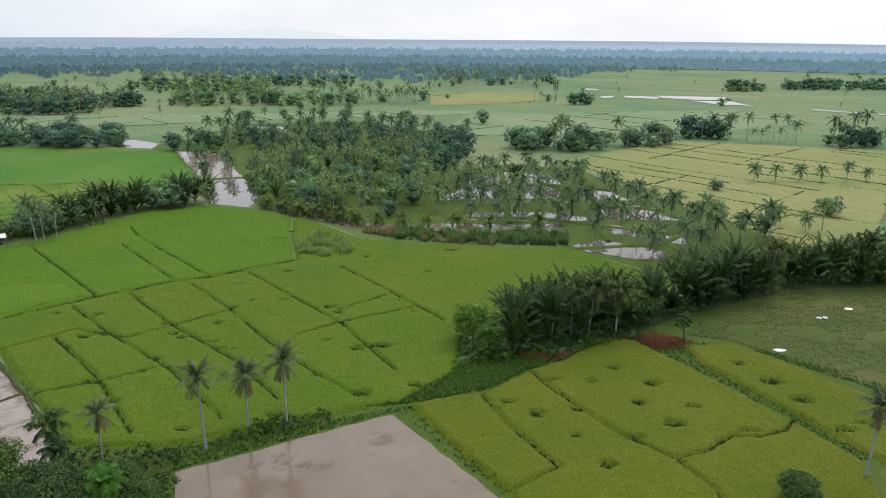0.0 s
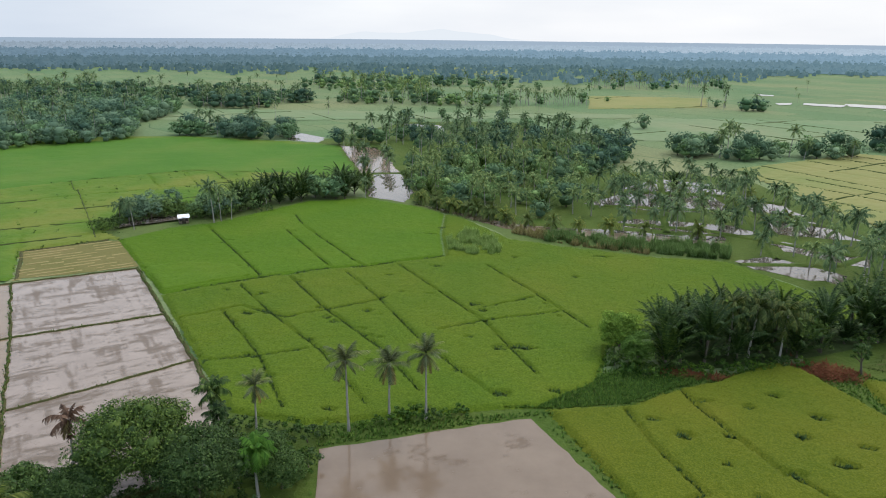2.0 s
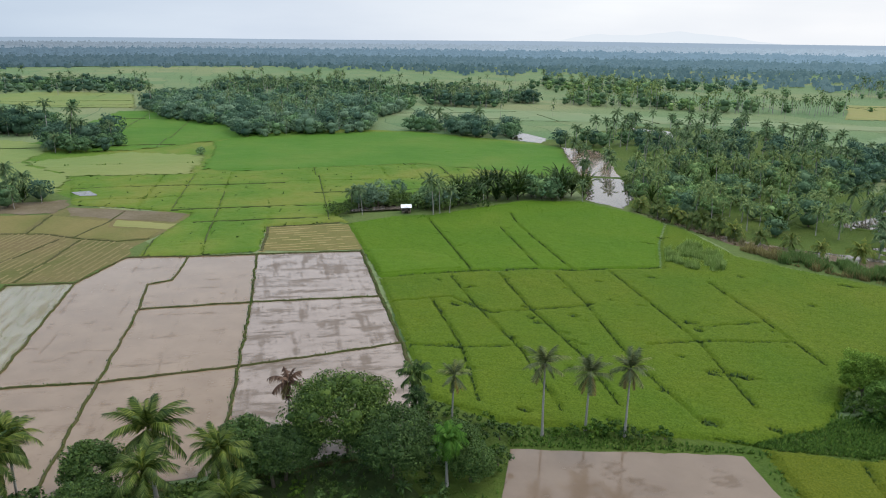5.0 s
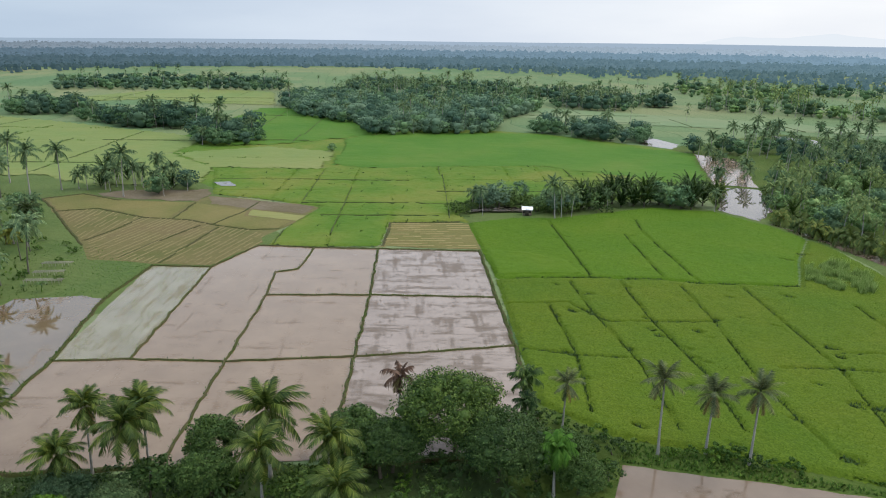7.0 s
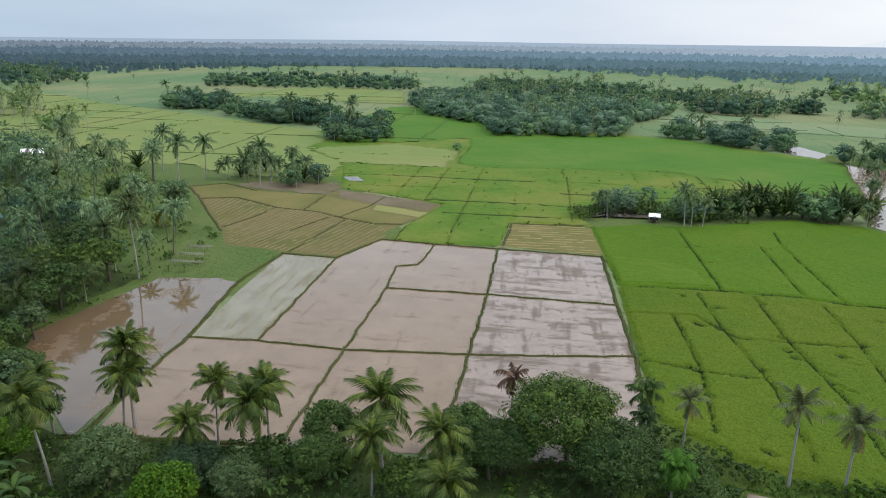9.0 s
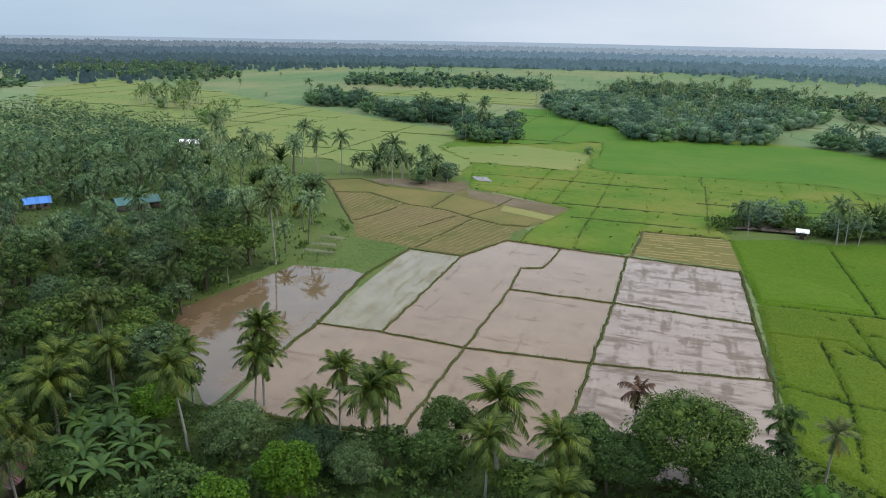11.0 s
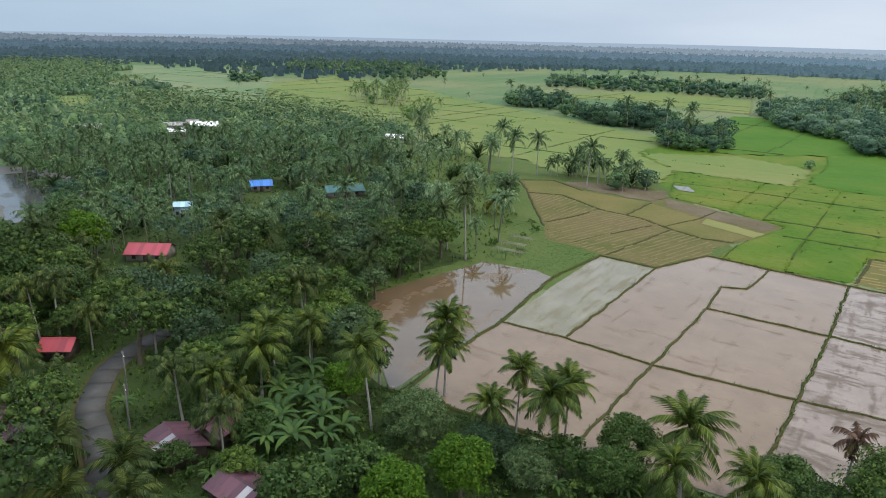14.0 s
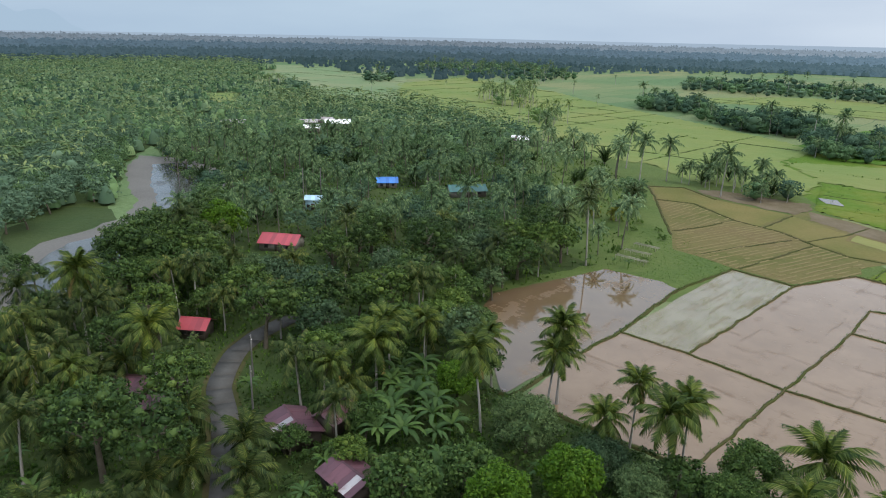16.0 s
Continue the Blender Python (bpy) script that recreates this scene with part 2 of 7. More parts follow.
# rice of the farthest fields, with distance haze put into its colour
M["rice_hazed"] = surface("rice_hazed", [(0.3, (0.22, 0.29, 0.14)), (0.7, (0.313, 0.371, 0.196))], [(0.35, (0.186, 0.313, 0.14)), (0.55, (0.267, 0.336, 0.168)), (0.75, (0.36, 0.36, 0.196))], 0.5, 0.012, bump=0.5, dist=0.2, stretch=(0.75, 0.2, 1.2))
M["rice_golden"] = surface("rice_golden", [(0.3, (0.273, 0.278, 0.0875)), (0.7, (0.382, 0.375, 0.148))], [(0.35, (0.24, 0.296, 0.0875)), (0.5, (0.338, 0.329, 0.114)), (0.75, (0.414, 0.353, 0.14))], 0.7, 0.02, bump=0.6, dist=0.2, stretch=(0.75, 0.2, 1.2))
M["stubble"] = surface("stubble", [(0.3, (0.14, 0.12, 0.045)), (0.7, (0.26, 0.22, 0.09))], [(0.35, (0.14, 0.165, 0.04)), (0.5, (0.23, 0.2, 0.075)), (0.7, (0.26, 0.19, 0.09))], 0.9, 0.045, bump=0.8, dist=0.15)
M["stubble_gold"] = surface("stubble_gold", [(0.3, (0.18, 0.16, 0.05)), (0.7, (0.29, 0.25, 0.095))], [(0.35, (0.18, 0.19, 0.05)), (0.6, (0.28, 0.23, 0.085))], 1.1, 0.06, bump=0.8, dist=0.15)
M["bare_earth"] = surface("bare_earth", [(0.3, (0.16, 0.12, 0.07)), (0.7, (0.3, 0.24, 0.16))], [(0.35, (0.17, 0.14, 0.07)), (0.65, (0.29, 0.23, 0.16))], 0.8, 0.07, bump=0.8, dist=0.15)
M["far_bund"] = surface("far_bund_grass", [(0.3, (0.06, 0.1, 0.03)), (0.7, (0.12, 0.165, 0.05))], [(0.3, (0.07, 0.11, 0.035)), (0.7, (0.14, 0.15, 0.055))], 0.8, 0.06, bump=0.8, dist=0.3)
M["stubble_pale"] = surface("stubble_pale", [(0.3, (0.24, 0.2, 0.09)), (0.7, (0.36, 0.3, 0.14))], [(0.3, (0.25, 0.2, 0.095)), (0.7, (0.33, 0.27, 0.13))], 1.4, 0.08, bump=0.8, dist=0.1)
M["bamboo"] = surface("bleached_bamboo", [(0.3, (0.34, 0.34, 0.24)), (0.7, (0.56, 0.54, 0.42))], [(0.3, (0.38, 0.38, 0.27)), (0.7, (0.54, 0.52, 0.4))], 2.0, 0.3, bump=0.3, dist=0.03)
M["straw"] = surface("straw", [(0.3, (0.36, 0.29, 0.11)), (0.7, (0.52, 0.44, 0.2))], [(0.3, (0.36, 0.28, 0.12)), (0.7, (0.47, 0.39, 0.18))], 1.6, 0.08, bump=0.8, dist=0.1)
M["fallow"] = surface("fallow", [(0.3, (0.07, 0.1, 0.02)), (0.5, (0.115, 0.145, 0.034)), (0.7, (0.17, 0.175, 0.055))], [(0.35, (0.08, 0.135, 0.024)), (0.55, (0.135, 0.16, 0.04)), (0.7, (0.18, 0.17, 0.06))], 0.9, 0.09, bump=1.0, dist=0.25, stretch=(0.36, 0.22, 1.5))
M["bund"] = surface("bund_earth", [(0.35, (0.07, 0.06, 0.025)), (0.65, (0.13, 0.14, 0.04))], [(0.4, (0.08, 0.1, 0.025)), (0.65, (0.14, 0.11, 0.06))], 1.5, 0.15, bump=0.9, dist=0.12)
M["mud_water"] = water_mat("muddy_water", (0.285, 0.19, 0.115), (0.38, 0.27, 0.18), 0.03, 0.4, 0.22, 0.545, stretch=(0.8, 0.75, 1.3), ways=(0.69, -0.81), dry_by=0.72)
M["mud_patchy"] = water_mat("patchy_water", (0.36, 0.275, 0.215), (0.43, 0.335, 0.275), 0.02, 0.55, 0.2, 0.485, stretch=(0.76, 0.6, 1.25), ways=(0.69, -0.81), dry_by=0.5)
M["pale_water"] = water_mat("seedling_water", (0.3, 0.265, 0.17), (0.38, 0.335, 0.225), 0.06, 0.5, 0.3, 0.5, stretch=(-0.82, 0.3, 1.5), ways=(-0.82, -0.78), dry_by=0.8)
M["pond_water"] = water_mat("pond_water", (0.17, 0.112, 0.058), (0.26, 0.18, 0.105), 0.004, 0.45, 0.13, 0.56, ripple=0.008, stretch=(-0.7, 0.45, 1.3), dry_by=1.1)
M["pond_water"].node_tree.nodes["Principled BSDF"].inputs["IOR"].default_value = 1.55
M["brown_water"] = water_mat("brown_water", (0.24, 0.17, 0.12), (0.29, 0.212, 0.15), 0.11, 0.5, 0.14, 0.6)
M["fish_water"] = water_mat("fishpond_water", (0.15, 0.125, 0.1), (0.21, 0.18, 0.15), 0.006, 0.3, 0.13, 0.66, ripple=0.006)
M["river_water"] = water_mat("river_water", (0.09, 0.095, 0.09), (0.15, 0.15, 0.14), 0.05, 0.25, 0.08, 0.55, ripple=0.2)
M["gravel"] = surface("gravel", [(0.3, (0.17, 0.16, 0.145)), (0.7, (0.32, 0.305, 0.28))], [(0.3, (0.18, 0.17, 0.155)), (0.7, (0.28, 0.265, 0.245))], 1.5, 0.05, bump=0.8, dist=0.15)
M["red_earth"] = surface("red_earth", [(0.3, (0.15, 0.05, 0.022)), (0.7, (0.3375, 0.1125, 0.0495))], [(0.3, (0.175, 0.0625, 0.033)), (0.7, (0.3, 0.125, 0.055))], 1.4, 0.2, bump=1.0, dist=0.3)
M["ploughed"] = surface("ploughed_soil", [(0.3, (0.1, 0.1, 0.034)), (0.7, (0.17, 0.15, 0.06))], [(0.35, (0.1, 0.12, 0.034)), (0.65, (0.18, 0.14, 0.065))], 1.2, 0.12, bump=0.9, dist=0.12)
M["dry_reed"] = leaf_mat("dry_reed", (0.15, 0.11, 0.06), (0.3, 0.24, 0.13), 0.25)
M["concrete"] = surface("road_concrete", [(0.3, (0.12, 0.115, 0.105)), (0.7, (0.19, 0.182, 0.17))], [(0.35, (0.11, 0.105, 0.095)), (0.65, (0.19, 0.182, 0.168))], 2.5, 0.25, bump=0.3, dist=0.02)
M["palm_trunk"] = surface("palm_trunk", [(0.3, (0.32, 0.29, 0.25)), (0.7, (0.62, 0.59, 0.54))], [(0.3, (0.42, 0.39, 0.34)), (0.7, (0.62, 0.59, 0.54))], 2.2, 0.5, bump=0.6, dist=0.04)
M["bark"] = surface("bark", [(0.3, (0.09, 0.07, 0.05)), (0.7, (0.26, 0.22, 0.17))], [(0.3, (0.12, 0.1, 0.07)), (0.7, (0.27, 0.24, 0.19))], 2.0, 0.4, bump=0.8, dist=0.06)
M["palm_leaf"] = leaf_mat("palm_leaf", (0.06, 0.098, 0.018), (0.18, 0.215, 0.038), 0.25, 0.42, (0.31, 0.31, 0.085), gain=1.0)
M["palm_leaf_grove"] = leaf_mat("grove_palm_leaf", (0.04, 0.07, 0.017), (0.125, 0.155, 0.036), 0.22, 0.5, (0.25, 0.235, 0.075), gain=0.9)
M["palm_leaf_olive"] = leaf_mat("olive_palm_leaf", (0.1, 0.115, 0.05), (0.2, 0.21, 0.095), 0.25, 0.5, (0.34, 0.31, 0.16), gain=1.0)
M["palm_leaf_old"] = leaf_mat("dry_palm_leaf", (0.16, 0.1, 0.04), (0.3, 0.2, 0.08), 0.15)
M["palm_leaf_red"] = leaf_mat("red_dead_leaf", (0.1, 0.05, 0.036), (0.19, 0.1, 0.075), 0.1, gain=1.0)
M["palm_leaf_bright"] = leaf_mat("bright_palm_leaf", (0.075, 0.16, 0.02), (0.17, 0.3, 0.04), 0.35, gain=1.5)
M["palm_leaf_gold"] = leaf_mat("golden_palm_leaf", (0.2, 0.2, 0.03), (0.36, 0.32, 0.05), 0.3, gain=1.1)
M["palm_leaf_pale"] = leaf_mat("pale_palm_leaf", (0.12, 0.16, 0.04), (0.22, 0.25, 0.07), 0.3, 0.5, (0.32, 0.28, 0.08), gain=1.1)
M["nipa_leaf"] = leaf_mat("nipa_leaf", (0.026, 0.055, 0.014), (0.08, 0.13, 0.03), 0.2, 0.45, (0.17, 0.22, 0.062), gain=0.95)
M["banana_leaf"] = leaf_mat("banana_leaf", (0.055, 0.115, 0.028), (0.13, 0.2, 0.06), 0.3, 0.4, (0.25, 0.31, 0.14), gain=1.0)
M["leaf_dark"] = leaf_mat("dark_leaf", (0.0315, 0.0609, 0.0175), (0.0893, 0.137, 0.0325), 0.2, 0.5, (0.168, 0.221, 0.0625), gain=1.18)
M["leaf_mid"] = leaf_mat("mid_leaf", (0.0456, 0.0827, 0.0221), (0.109, 0.165, 0.0387), 0.22, 0.5, (0.182, 0.23, 0.0663), gain=1.23)
M["leaf_bright"] = leaf_mat("bright_leaf", (0.06, 0.13, 0.008), (0.16, 0.28, 0.016), 0.25, 0.5, (0.26, 0.36, 0.04), gain=1.0)
M["leaf_grey"] = leaf_mat("grey_leaf", (0.055, 0.095, 0.045), (0.12, 0.17, 0.085), 0.2, 0.5, (0.19, 0.24, 0.13), gain=1.15)
M["leaf_soft"] = leaf_mat("soft_leaf", (0.1, 0.175, 0.03), (0.21, 0.31, 0.06), 0.4, 0.6, (0.3, 0.4, 0.09), gain=1.25)
M["weed"] = leaf_mat("weed_leaf", (0.05, 0.106, 0.0168), (0.138, 0.237, 0.0336), 0.25, 0.6, (0.25, 0.325, 0.06), gain=1.0)
M["rice_blade"] = leaf_mat("rice_blade", (0.105, 0.165, 0.006), (0.15, 0.228, 0.0101), 0.5, 0.7, (0.2, 0.28, 0.022), gain=1.0)
M["lush_blade"] = leaf_mat("lush_blade", (0.088, 0.176, 0.006), (0.125, 0.236, 0.0106), 0.5, 0.7, (0.17, 0.29, 0.022), gain=1.0)
M["ripe_blade"] = leaf_mat("ripe_blade", (0.125, 0.152, 0.007), (0.175, 0.206, 0.011), 0.5, 0.7, (0.27, 0.262, 0.032), gain=1.0)
M["seedling"] = leaf_mat("seedling_leaf", (0.24, 0.28, 0.12), (0.36, 0.39, 0.18), 0.45, 0.6, (0.44, 0.45, 0.24), gain=1.0)
M["fallow_grass"] = leaf_mat("fallow_grass", (0.1, 0.145, 0.032), (0.15, 0.195, 0.055), 0.45, 0.7, (0.21, 0.225, 0.09), gain=1.0)
M["reed"] = leaf_mat("reed_leaf", (0.16, 0.225, 0.065), (0.28, 0.36, 0.125), 0.5, 0.7, (0.4, 0.44, 0.2))
# far_* foliage has haze put into its base colour: paler and bluer
M["far_leaf"] = leaf_mat("hazed_woodland_leaf", (0.095, 0.165, 0.085), (0.2, 0.282, 0.135), 0.2, 0.85, (0.26, 0.33, 0.165))
M["far_dark"] = leaf_mat("hazed_dark_leaf", (0.0649, 0.113, 0.084), (0.118, 0.177, 0.119), 0.2, 0.85, (0.147, 0.206, 0.14))
# grove_leaf and grove_palm: the farther grove, lightened and blued for haze
M["grove_leaf"] = leaf_mat("grove_leaf", (0.08, 0.13, 0.06), (0.19, 0.26, 0.115), 0.35, 0.6, (0.29, 0.36, 0.165), gain=1.6)
M["stem_grey"] = surface("stem_grey", [(0.3, (0.14, 0.125, 0.1)), (0.7, (0.32, 0.295, 0.25))], [(0.3, (0.17, 0.15, 0.12)), (0.7, (0.32, 0.29, 0.25))], 2.2, 0.5, bump=0.6, dist=0.04)
M["far_grey"] = leaf_mat("hazed_grey_leaf", (0.118, 0.171, 0.119), (0.212, 0.277, 0.182), 0.2, 0.85, (0.26, 0.319, 0.217))
M["far_palm"] = leaf_mat("hazed_palm_leaf", (0.085, 0.13, 0.065), (0.185, 0.23, 0.105), 0.25, 0.6, (0.28, 0.3, 0.14))
M["grove_palm"] = leaf_mat("grove_palm_frond", (0.08, 0.125, 0.065), (0.21, 0.265, 0.13), 0.3, 0.55, (0.38, 0.4, 0.195), gain=1.5)


def roof_mat(name, a, b, metal=0.3, rough=0.5, rust=None):
    m, n, l, p = nodes_of(name)
    co = n.new("ShaderNodeTexCoord").outputs["Object"]
    f1, f2 = noise_node(n, l, co, 1.4, 6, 0.7), noise_node(n, l, co, 0.35, 4)
    a, b, rust = toned(a, b, rust)
    col = mix_node(n, l, f1, a, b)
    if rust:
        col = mix_node(n, l, ramp_node(n, l, f2, [(0.42, (0, 0, 0)), (0.6, (1, 1, 1))]), col, rust)
    obj = n.new("ShaderNodeObjectInfo").outputs["Random"]
    col = mix_node(n, l, 1.0, col, ramp_node(n, l, obj, [(0.0, (0.75, 0.75, 0.78)), (1.0, (1.25, 1.2, 1.15))]), "MULTIPLY")
    l.new(col, p.inputs["Base Color"])
    p.inputs["Roughness"].default_value, p.inputs["Metallic"].default_value = rough, metal
    bump_node(n, l, f1, 0.15, 0.02, p)
    return m


M["rust_roof"] = roof_mat("rusty_iron", (0.15, 0.055, 0.075), (0.26, 0.115, 0.145), 0.2, 0.5, (0.1, 0.035, 0.04))
M["pale_iron"] = roof_mat("pale_iron", (0.55, 0.5, 0.5), (0.8, 0.76, 0.75), 0.3, 0.4, (0.3, 0.14, 0.14))
M["red_roof"] = roof_mat("red_paint_roof", (0.5, 0.06, 0.085), (0.68, 0.11, 0.135), 0.1, 0.5)
M["teal_roof"] = roof_mat("teal_paint_roof", (0.03, 0.14, 0.13), (0.05, 0.2, 0.18), 0.1, 0.45)
M["blue_roof"] = roof_mat("blue_paint_roof", (0.05, 0.24, 0.75), (0.09, 0.36, 0.95), 0.1, 0.45)
M["white_roof"] = roof_mat("white_paint_roof", (1.2, 1.22, 1.22), (1.5, 1.5, 1.5), 0.0, 0.5)
M["sky_paint"] = roof_mat("pale_blue_paint", (0.6, 0.95, 1.1), (0.8, 1.15, 1.3), 0.0, 0.6)
M["wall_paint"] = roof_mat("weathered_wall", (0.36, 0.33, 0.29), (0.5, 0.46, 0.4), 0.0, 0.8, (0.2, 0.18, 0.15))
M["hut_wall"] = roof_mat("tan_board_wall", (0.5, 0.38, 0.27), (0.7, 0.56, 0.42), 0.0, 0.8)
M["wood_wall"] = roof_mat("weathered_wood", (0.07, 0.05, 0.037), (0.13, 0.1, 0.075), 0.0, 0.8)
M["dark_opening"] = roof_mat("dark_boards", (0.03, 0.027, 0.025), (0.055, 0.05, 0.045), 0.0, 0.8)
M["pole"] = roof_mat("grey_pole", (0.16, 0.155, 0.145), (0.24, 0.23, 0.22), 0.0, 0.7)
M["coconut"] = roof_mat("coconut_husk", (0.16, 0.15, 0.04), (0.28, 0.2, 0.07), 0.0, 0.6)
M["white_sheet"] = roof_mat("white_sheet", (1.25, 1.25, 1.22), (1.5, 1.5, 1.48), 0.0, 0.6)


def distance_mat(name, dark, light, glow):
    """The far country, paled by haze put into its colour and glow; it stands too far off to shift."""
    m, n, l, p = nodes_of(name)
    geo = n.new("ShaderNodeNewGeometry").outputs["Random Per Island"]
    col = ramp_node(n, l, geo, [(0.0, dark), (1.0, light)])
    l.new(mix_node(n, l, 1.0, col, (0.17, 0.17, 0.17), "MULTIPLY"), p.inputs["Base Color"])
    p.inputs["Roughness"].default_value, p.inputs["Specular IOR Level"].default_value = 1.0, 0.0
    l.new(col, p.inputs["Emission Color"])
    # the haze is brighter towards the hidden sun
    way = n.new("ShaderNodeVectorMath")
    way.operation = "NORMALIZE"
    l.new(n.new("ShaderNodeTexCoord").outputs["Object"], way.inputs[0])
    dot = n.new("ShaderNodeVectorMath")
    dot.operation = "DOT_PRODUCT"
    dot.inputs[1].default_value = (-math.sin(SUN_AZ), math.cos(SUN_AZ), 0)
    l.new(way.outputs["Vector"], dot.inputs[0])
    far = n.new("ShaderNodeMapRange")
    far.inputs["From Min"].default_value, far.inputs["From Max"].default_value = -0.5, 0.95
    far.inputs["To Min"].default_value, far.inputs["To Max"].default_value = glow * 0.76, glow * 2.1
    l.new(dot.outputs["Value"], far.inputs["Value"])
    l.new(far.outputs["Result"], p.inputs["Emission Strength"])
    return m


# ---- geometry helpers ----
class Geo:
    """Gathers vertices and faces, as arrays, for one mesh."""

    def __init__(self):
        self.v, self.f, self.n = [], [], 0

    def add(self, verts, faces):
        verts = np.asarray(verts, float).reshape(-1, 3)
        for some in faces if isinstance(faces, list) and faces and isinstance(faces[0], np.ndarray) else [np.asarray(faces)]:
            self.f.append(some + self.n)
        self.v.append(verts)
        self.n += len(verts)
        return self

    def mesh(self, name, mat, smooth=False):
        me = bpy.data.meshes.new(name)
        v = np.concatenate(self.v)
        me.vertices.add(len(v))
        me.vertices.foreach_set("co", v.astype(np.float32).ravel())
        corners = np.concatenate([f.ravel() for f in self.f]).astype(np.int32)
        totals = np.concatenate([np.full(len(f), f.shape[1]) for f in self.f])
        me.loops.add(len(corners))
        me.loops.foreach_set("vertex_index", corners)
        me.polygons.add(len(totals))
        me.polygons.foreach_set("loop_start", np.r_[0, np.cumsum(totals)[:-1]].astype(np.int32))
        if smooth:
            me.polygons.foreach_set("use_smooth", np.ones(len(totals), bool))
        me.materials.append(mat)
        me.update(calc_edges=True)
        me.validate()
        return me


def part(name, me, parent=None, label="", m=None):
    ob = new(name, me)
    if parent:
        ob.parent = parent
    if m is not None:
        ob.matrix_basis = m
    return tagged(ob, label)


def tube(g, spine, radii, sides=7):
    """A round limb along a spine."""
    spine, a = np.asarray(spine, float), np.linspace(0, 2 * np.pi, sides, endpoint=False)
    way = np.gradient(spine, axis=0)
    way /= np.linalg.norm(way, axis=1)[:, None] + 1e-9
    ref = np.where(np.abs(way[:, 2:3]) > 0.9, [[1.0, 0, 0]], [[0, 0, 1.0]])
    u = np.cross(way, ref)
    u /= np.linalg.norm(u, axis=1)[:, None]
    w = np.cross(way, u)
    ring = spine[:, None] + np.asarray(radii)[:, None, None] * (np.cos(a)[None, :, None] * u[:, None] + np.sin(a)[None, :, None] * w[:, None])
    k, s = np.arange(len(spine) - 1)[:, None] * sides, np.arange(sides)[None]
    t = (np.arange(sides)[None] + 1) % sides
    quads = np.stack([k + s, k + t, k + t + sides, k + s + sides], -1).reshape(-1, 4)
    top = np.arange(sides)[None] + (len(spine) - 1) * sides
    return g.add(ring, [quads, top])


def box_verts(lo, hi):
    (a, b, c), (d, e, f) = lo, hi
    v = [(a, b, c), (d, b, c), (d, e, c), (a, e, c), (a, b, f), (d, b, f), (d, e, f), (a, e, f)]
    return v, np.array([(0, 3, 2, 1), (4, 5, 6, 7), (0, 1, 5, 4), (1, 2, 6, 5), (2, 3, 7, 6), (3, 0, 4, 7)])


def box(g, lo, hi):
    return g.add(*box_verts(lo, hi))


def inside(poly, pts):
    """Which points lie in a polygon."""
    x, y, p = pts[:, 0], pts[:, 1], np.asarray(poly, float)
    hit = np.zeros(len(pts), bool)
    for (x0, y0), (x1, y1) in zip(p, np.roll(p, -1, 0)):
        cross = ((y0 > y) != (y1 > y)) & (x < (x1 - x0) * (y - y0) / (y1 - y0 + 1e-12) + x0)
        hit ^= cross
    return hit


def away(lines, pts, closed=False):
    """The distance from points to a polyline."""
    p, best = np.asarray(lines, float), np.full(len(pts), 1e9)
    ends = np.roll(p, -1, 0) if closed else p[1:]
    for a, b in zip(p, ends):
        d = b - a
        s = np.clip(((pts - a) @ d) / (d @ d + 1e-12), 0, 1)
        best = np.minimum(best, np.hypot(*(pts - a - s[:, None] * d).T))
    return best


def waves(pts, size, seed, octaves=3):
    """Smooth random heights, about -1 to 1."""
    r, out, amp = np.random.RandomState(seed), np.zeros(len(pts)), 1.0
    for o in range(octaves):
        for _ in range(5):
            a, ph = r.uniform(0, 2 * np.pi, 2)
            k = 2 * np.pi / (size * r.uniform(0.6, 1.5)) * 1.9 ** o
            out += amp * np.sin(k * (pts @ [np.cos(a), np.sin(a)]) + ph) / 5
        amp *= 0.6
    return out


def ragged(poly, step=3.0, by=0.4, seed=1):
    """A polygon's outline with uneven edges."""
    r, out, p = np.random.RandomState(seed), [], np.asarray(poly, float)
    for a, b in zip(p, np.roll(p, -1, 0)):
        n = max(1, int(np.hypot(*(b - a)) / step))
        for k in range(n):
            out.append(a + (b - a) * k / n + r.uniform(-by, by, 2))
    return np.array(out)


def sheet(name, poly, z, mat, label, category, step=3.0, by=0.35, seed=1):
    """A level sheet of water or earth with an uneven outline and a skirt into the ground."""
    o = ragged(poly, step, by, seed)
    bm = bmesh.new()
    vs = [bm.verts.new((*q, z)) for q in o]
    face = bm.faces.new(vs)
    if face.normal.z < 0:
        face.normal_flip()
    bmesh.ops.triangulate(bm, faces=[face])
    me = bpy.data.meshes.new(name)
    bm.to_mesh(me)
    bm.free()
    me.materials.append(mat)
    return tagged(new(name, me), label, category, kind="structure")


def lattice(poly, step):
    p = np.asarray(poly, float)
    lo, hi = p.min(0) - step, p.max(0) + step
    xs, ys = np.arange(lo[0], hi[0], step), np.arange(lo[1], hi[1], step)
    gx, gy = np.meshgrid(xs, ys)
    return np.stack([gx.ravel(), gy.ravel()], -1), len(xs), len(ys)


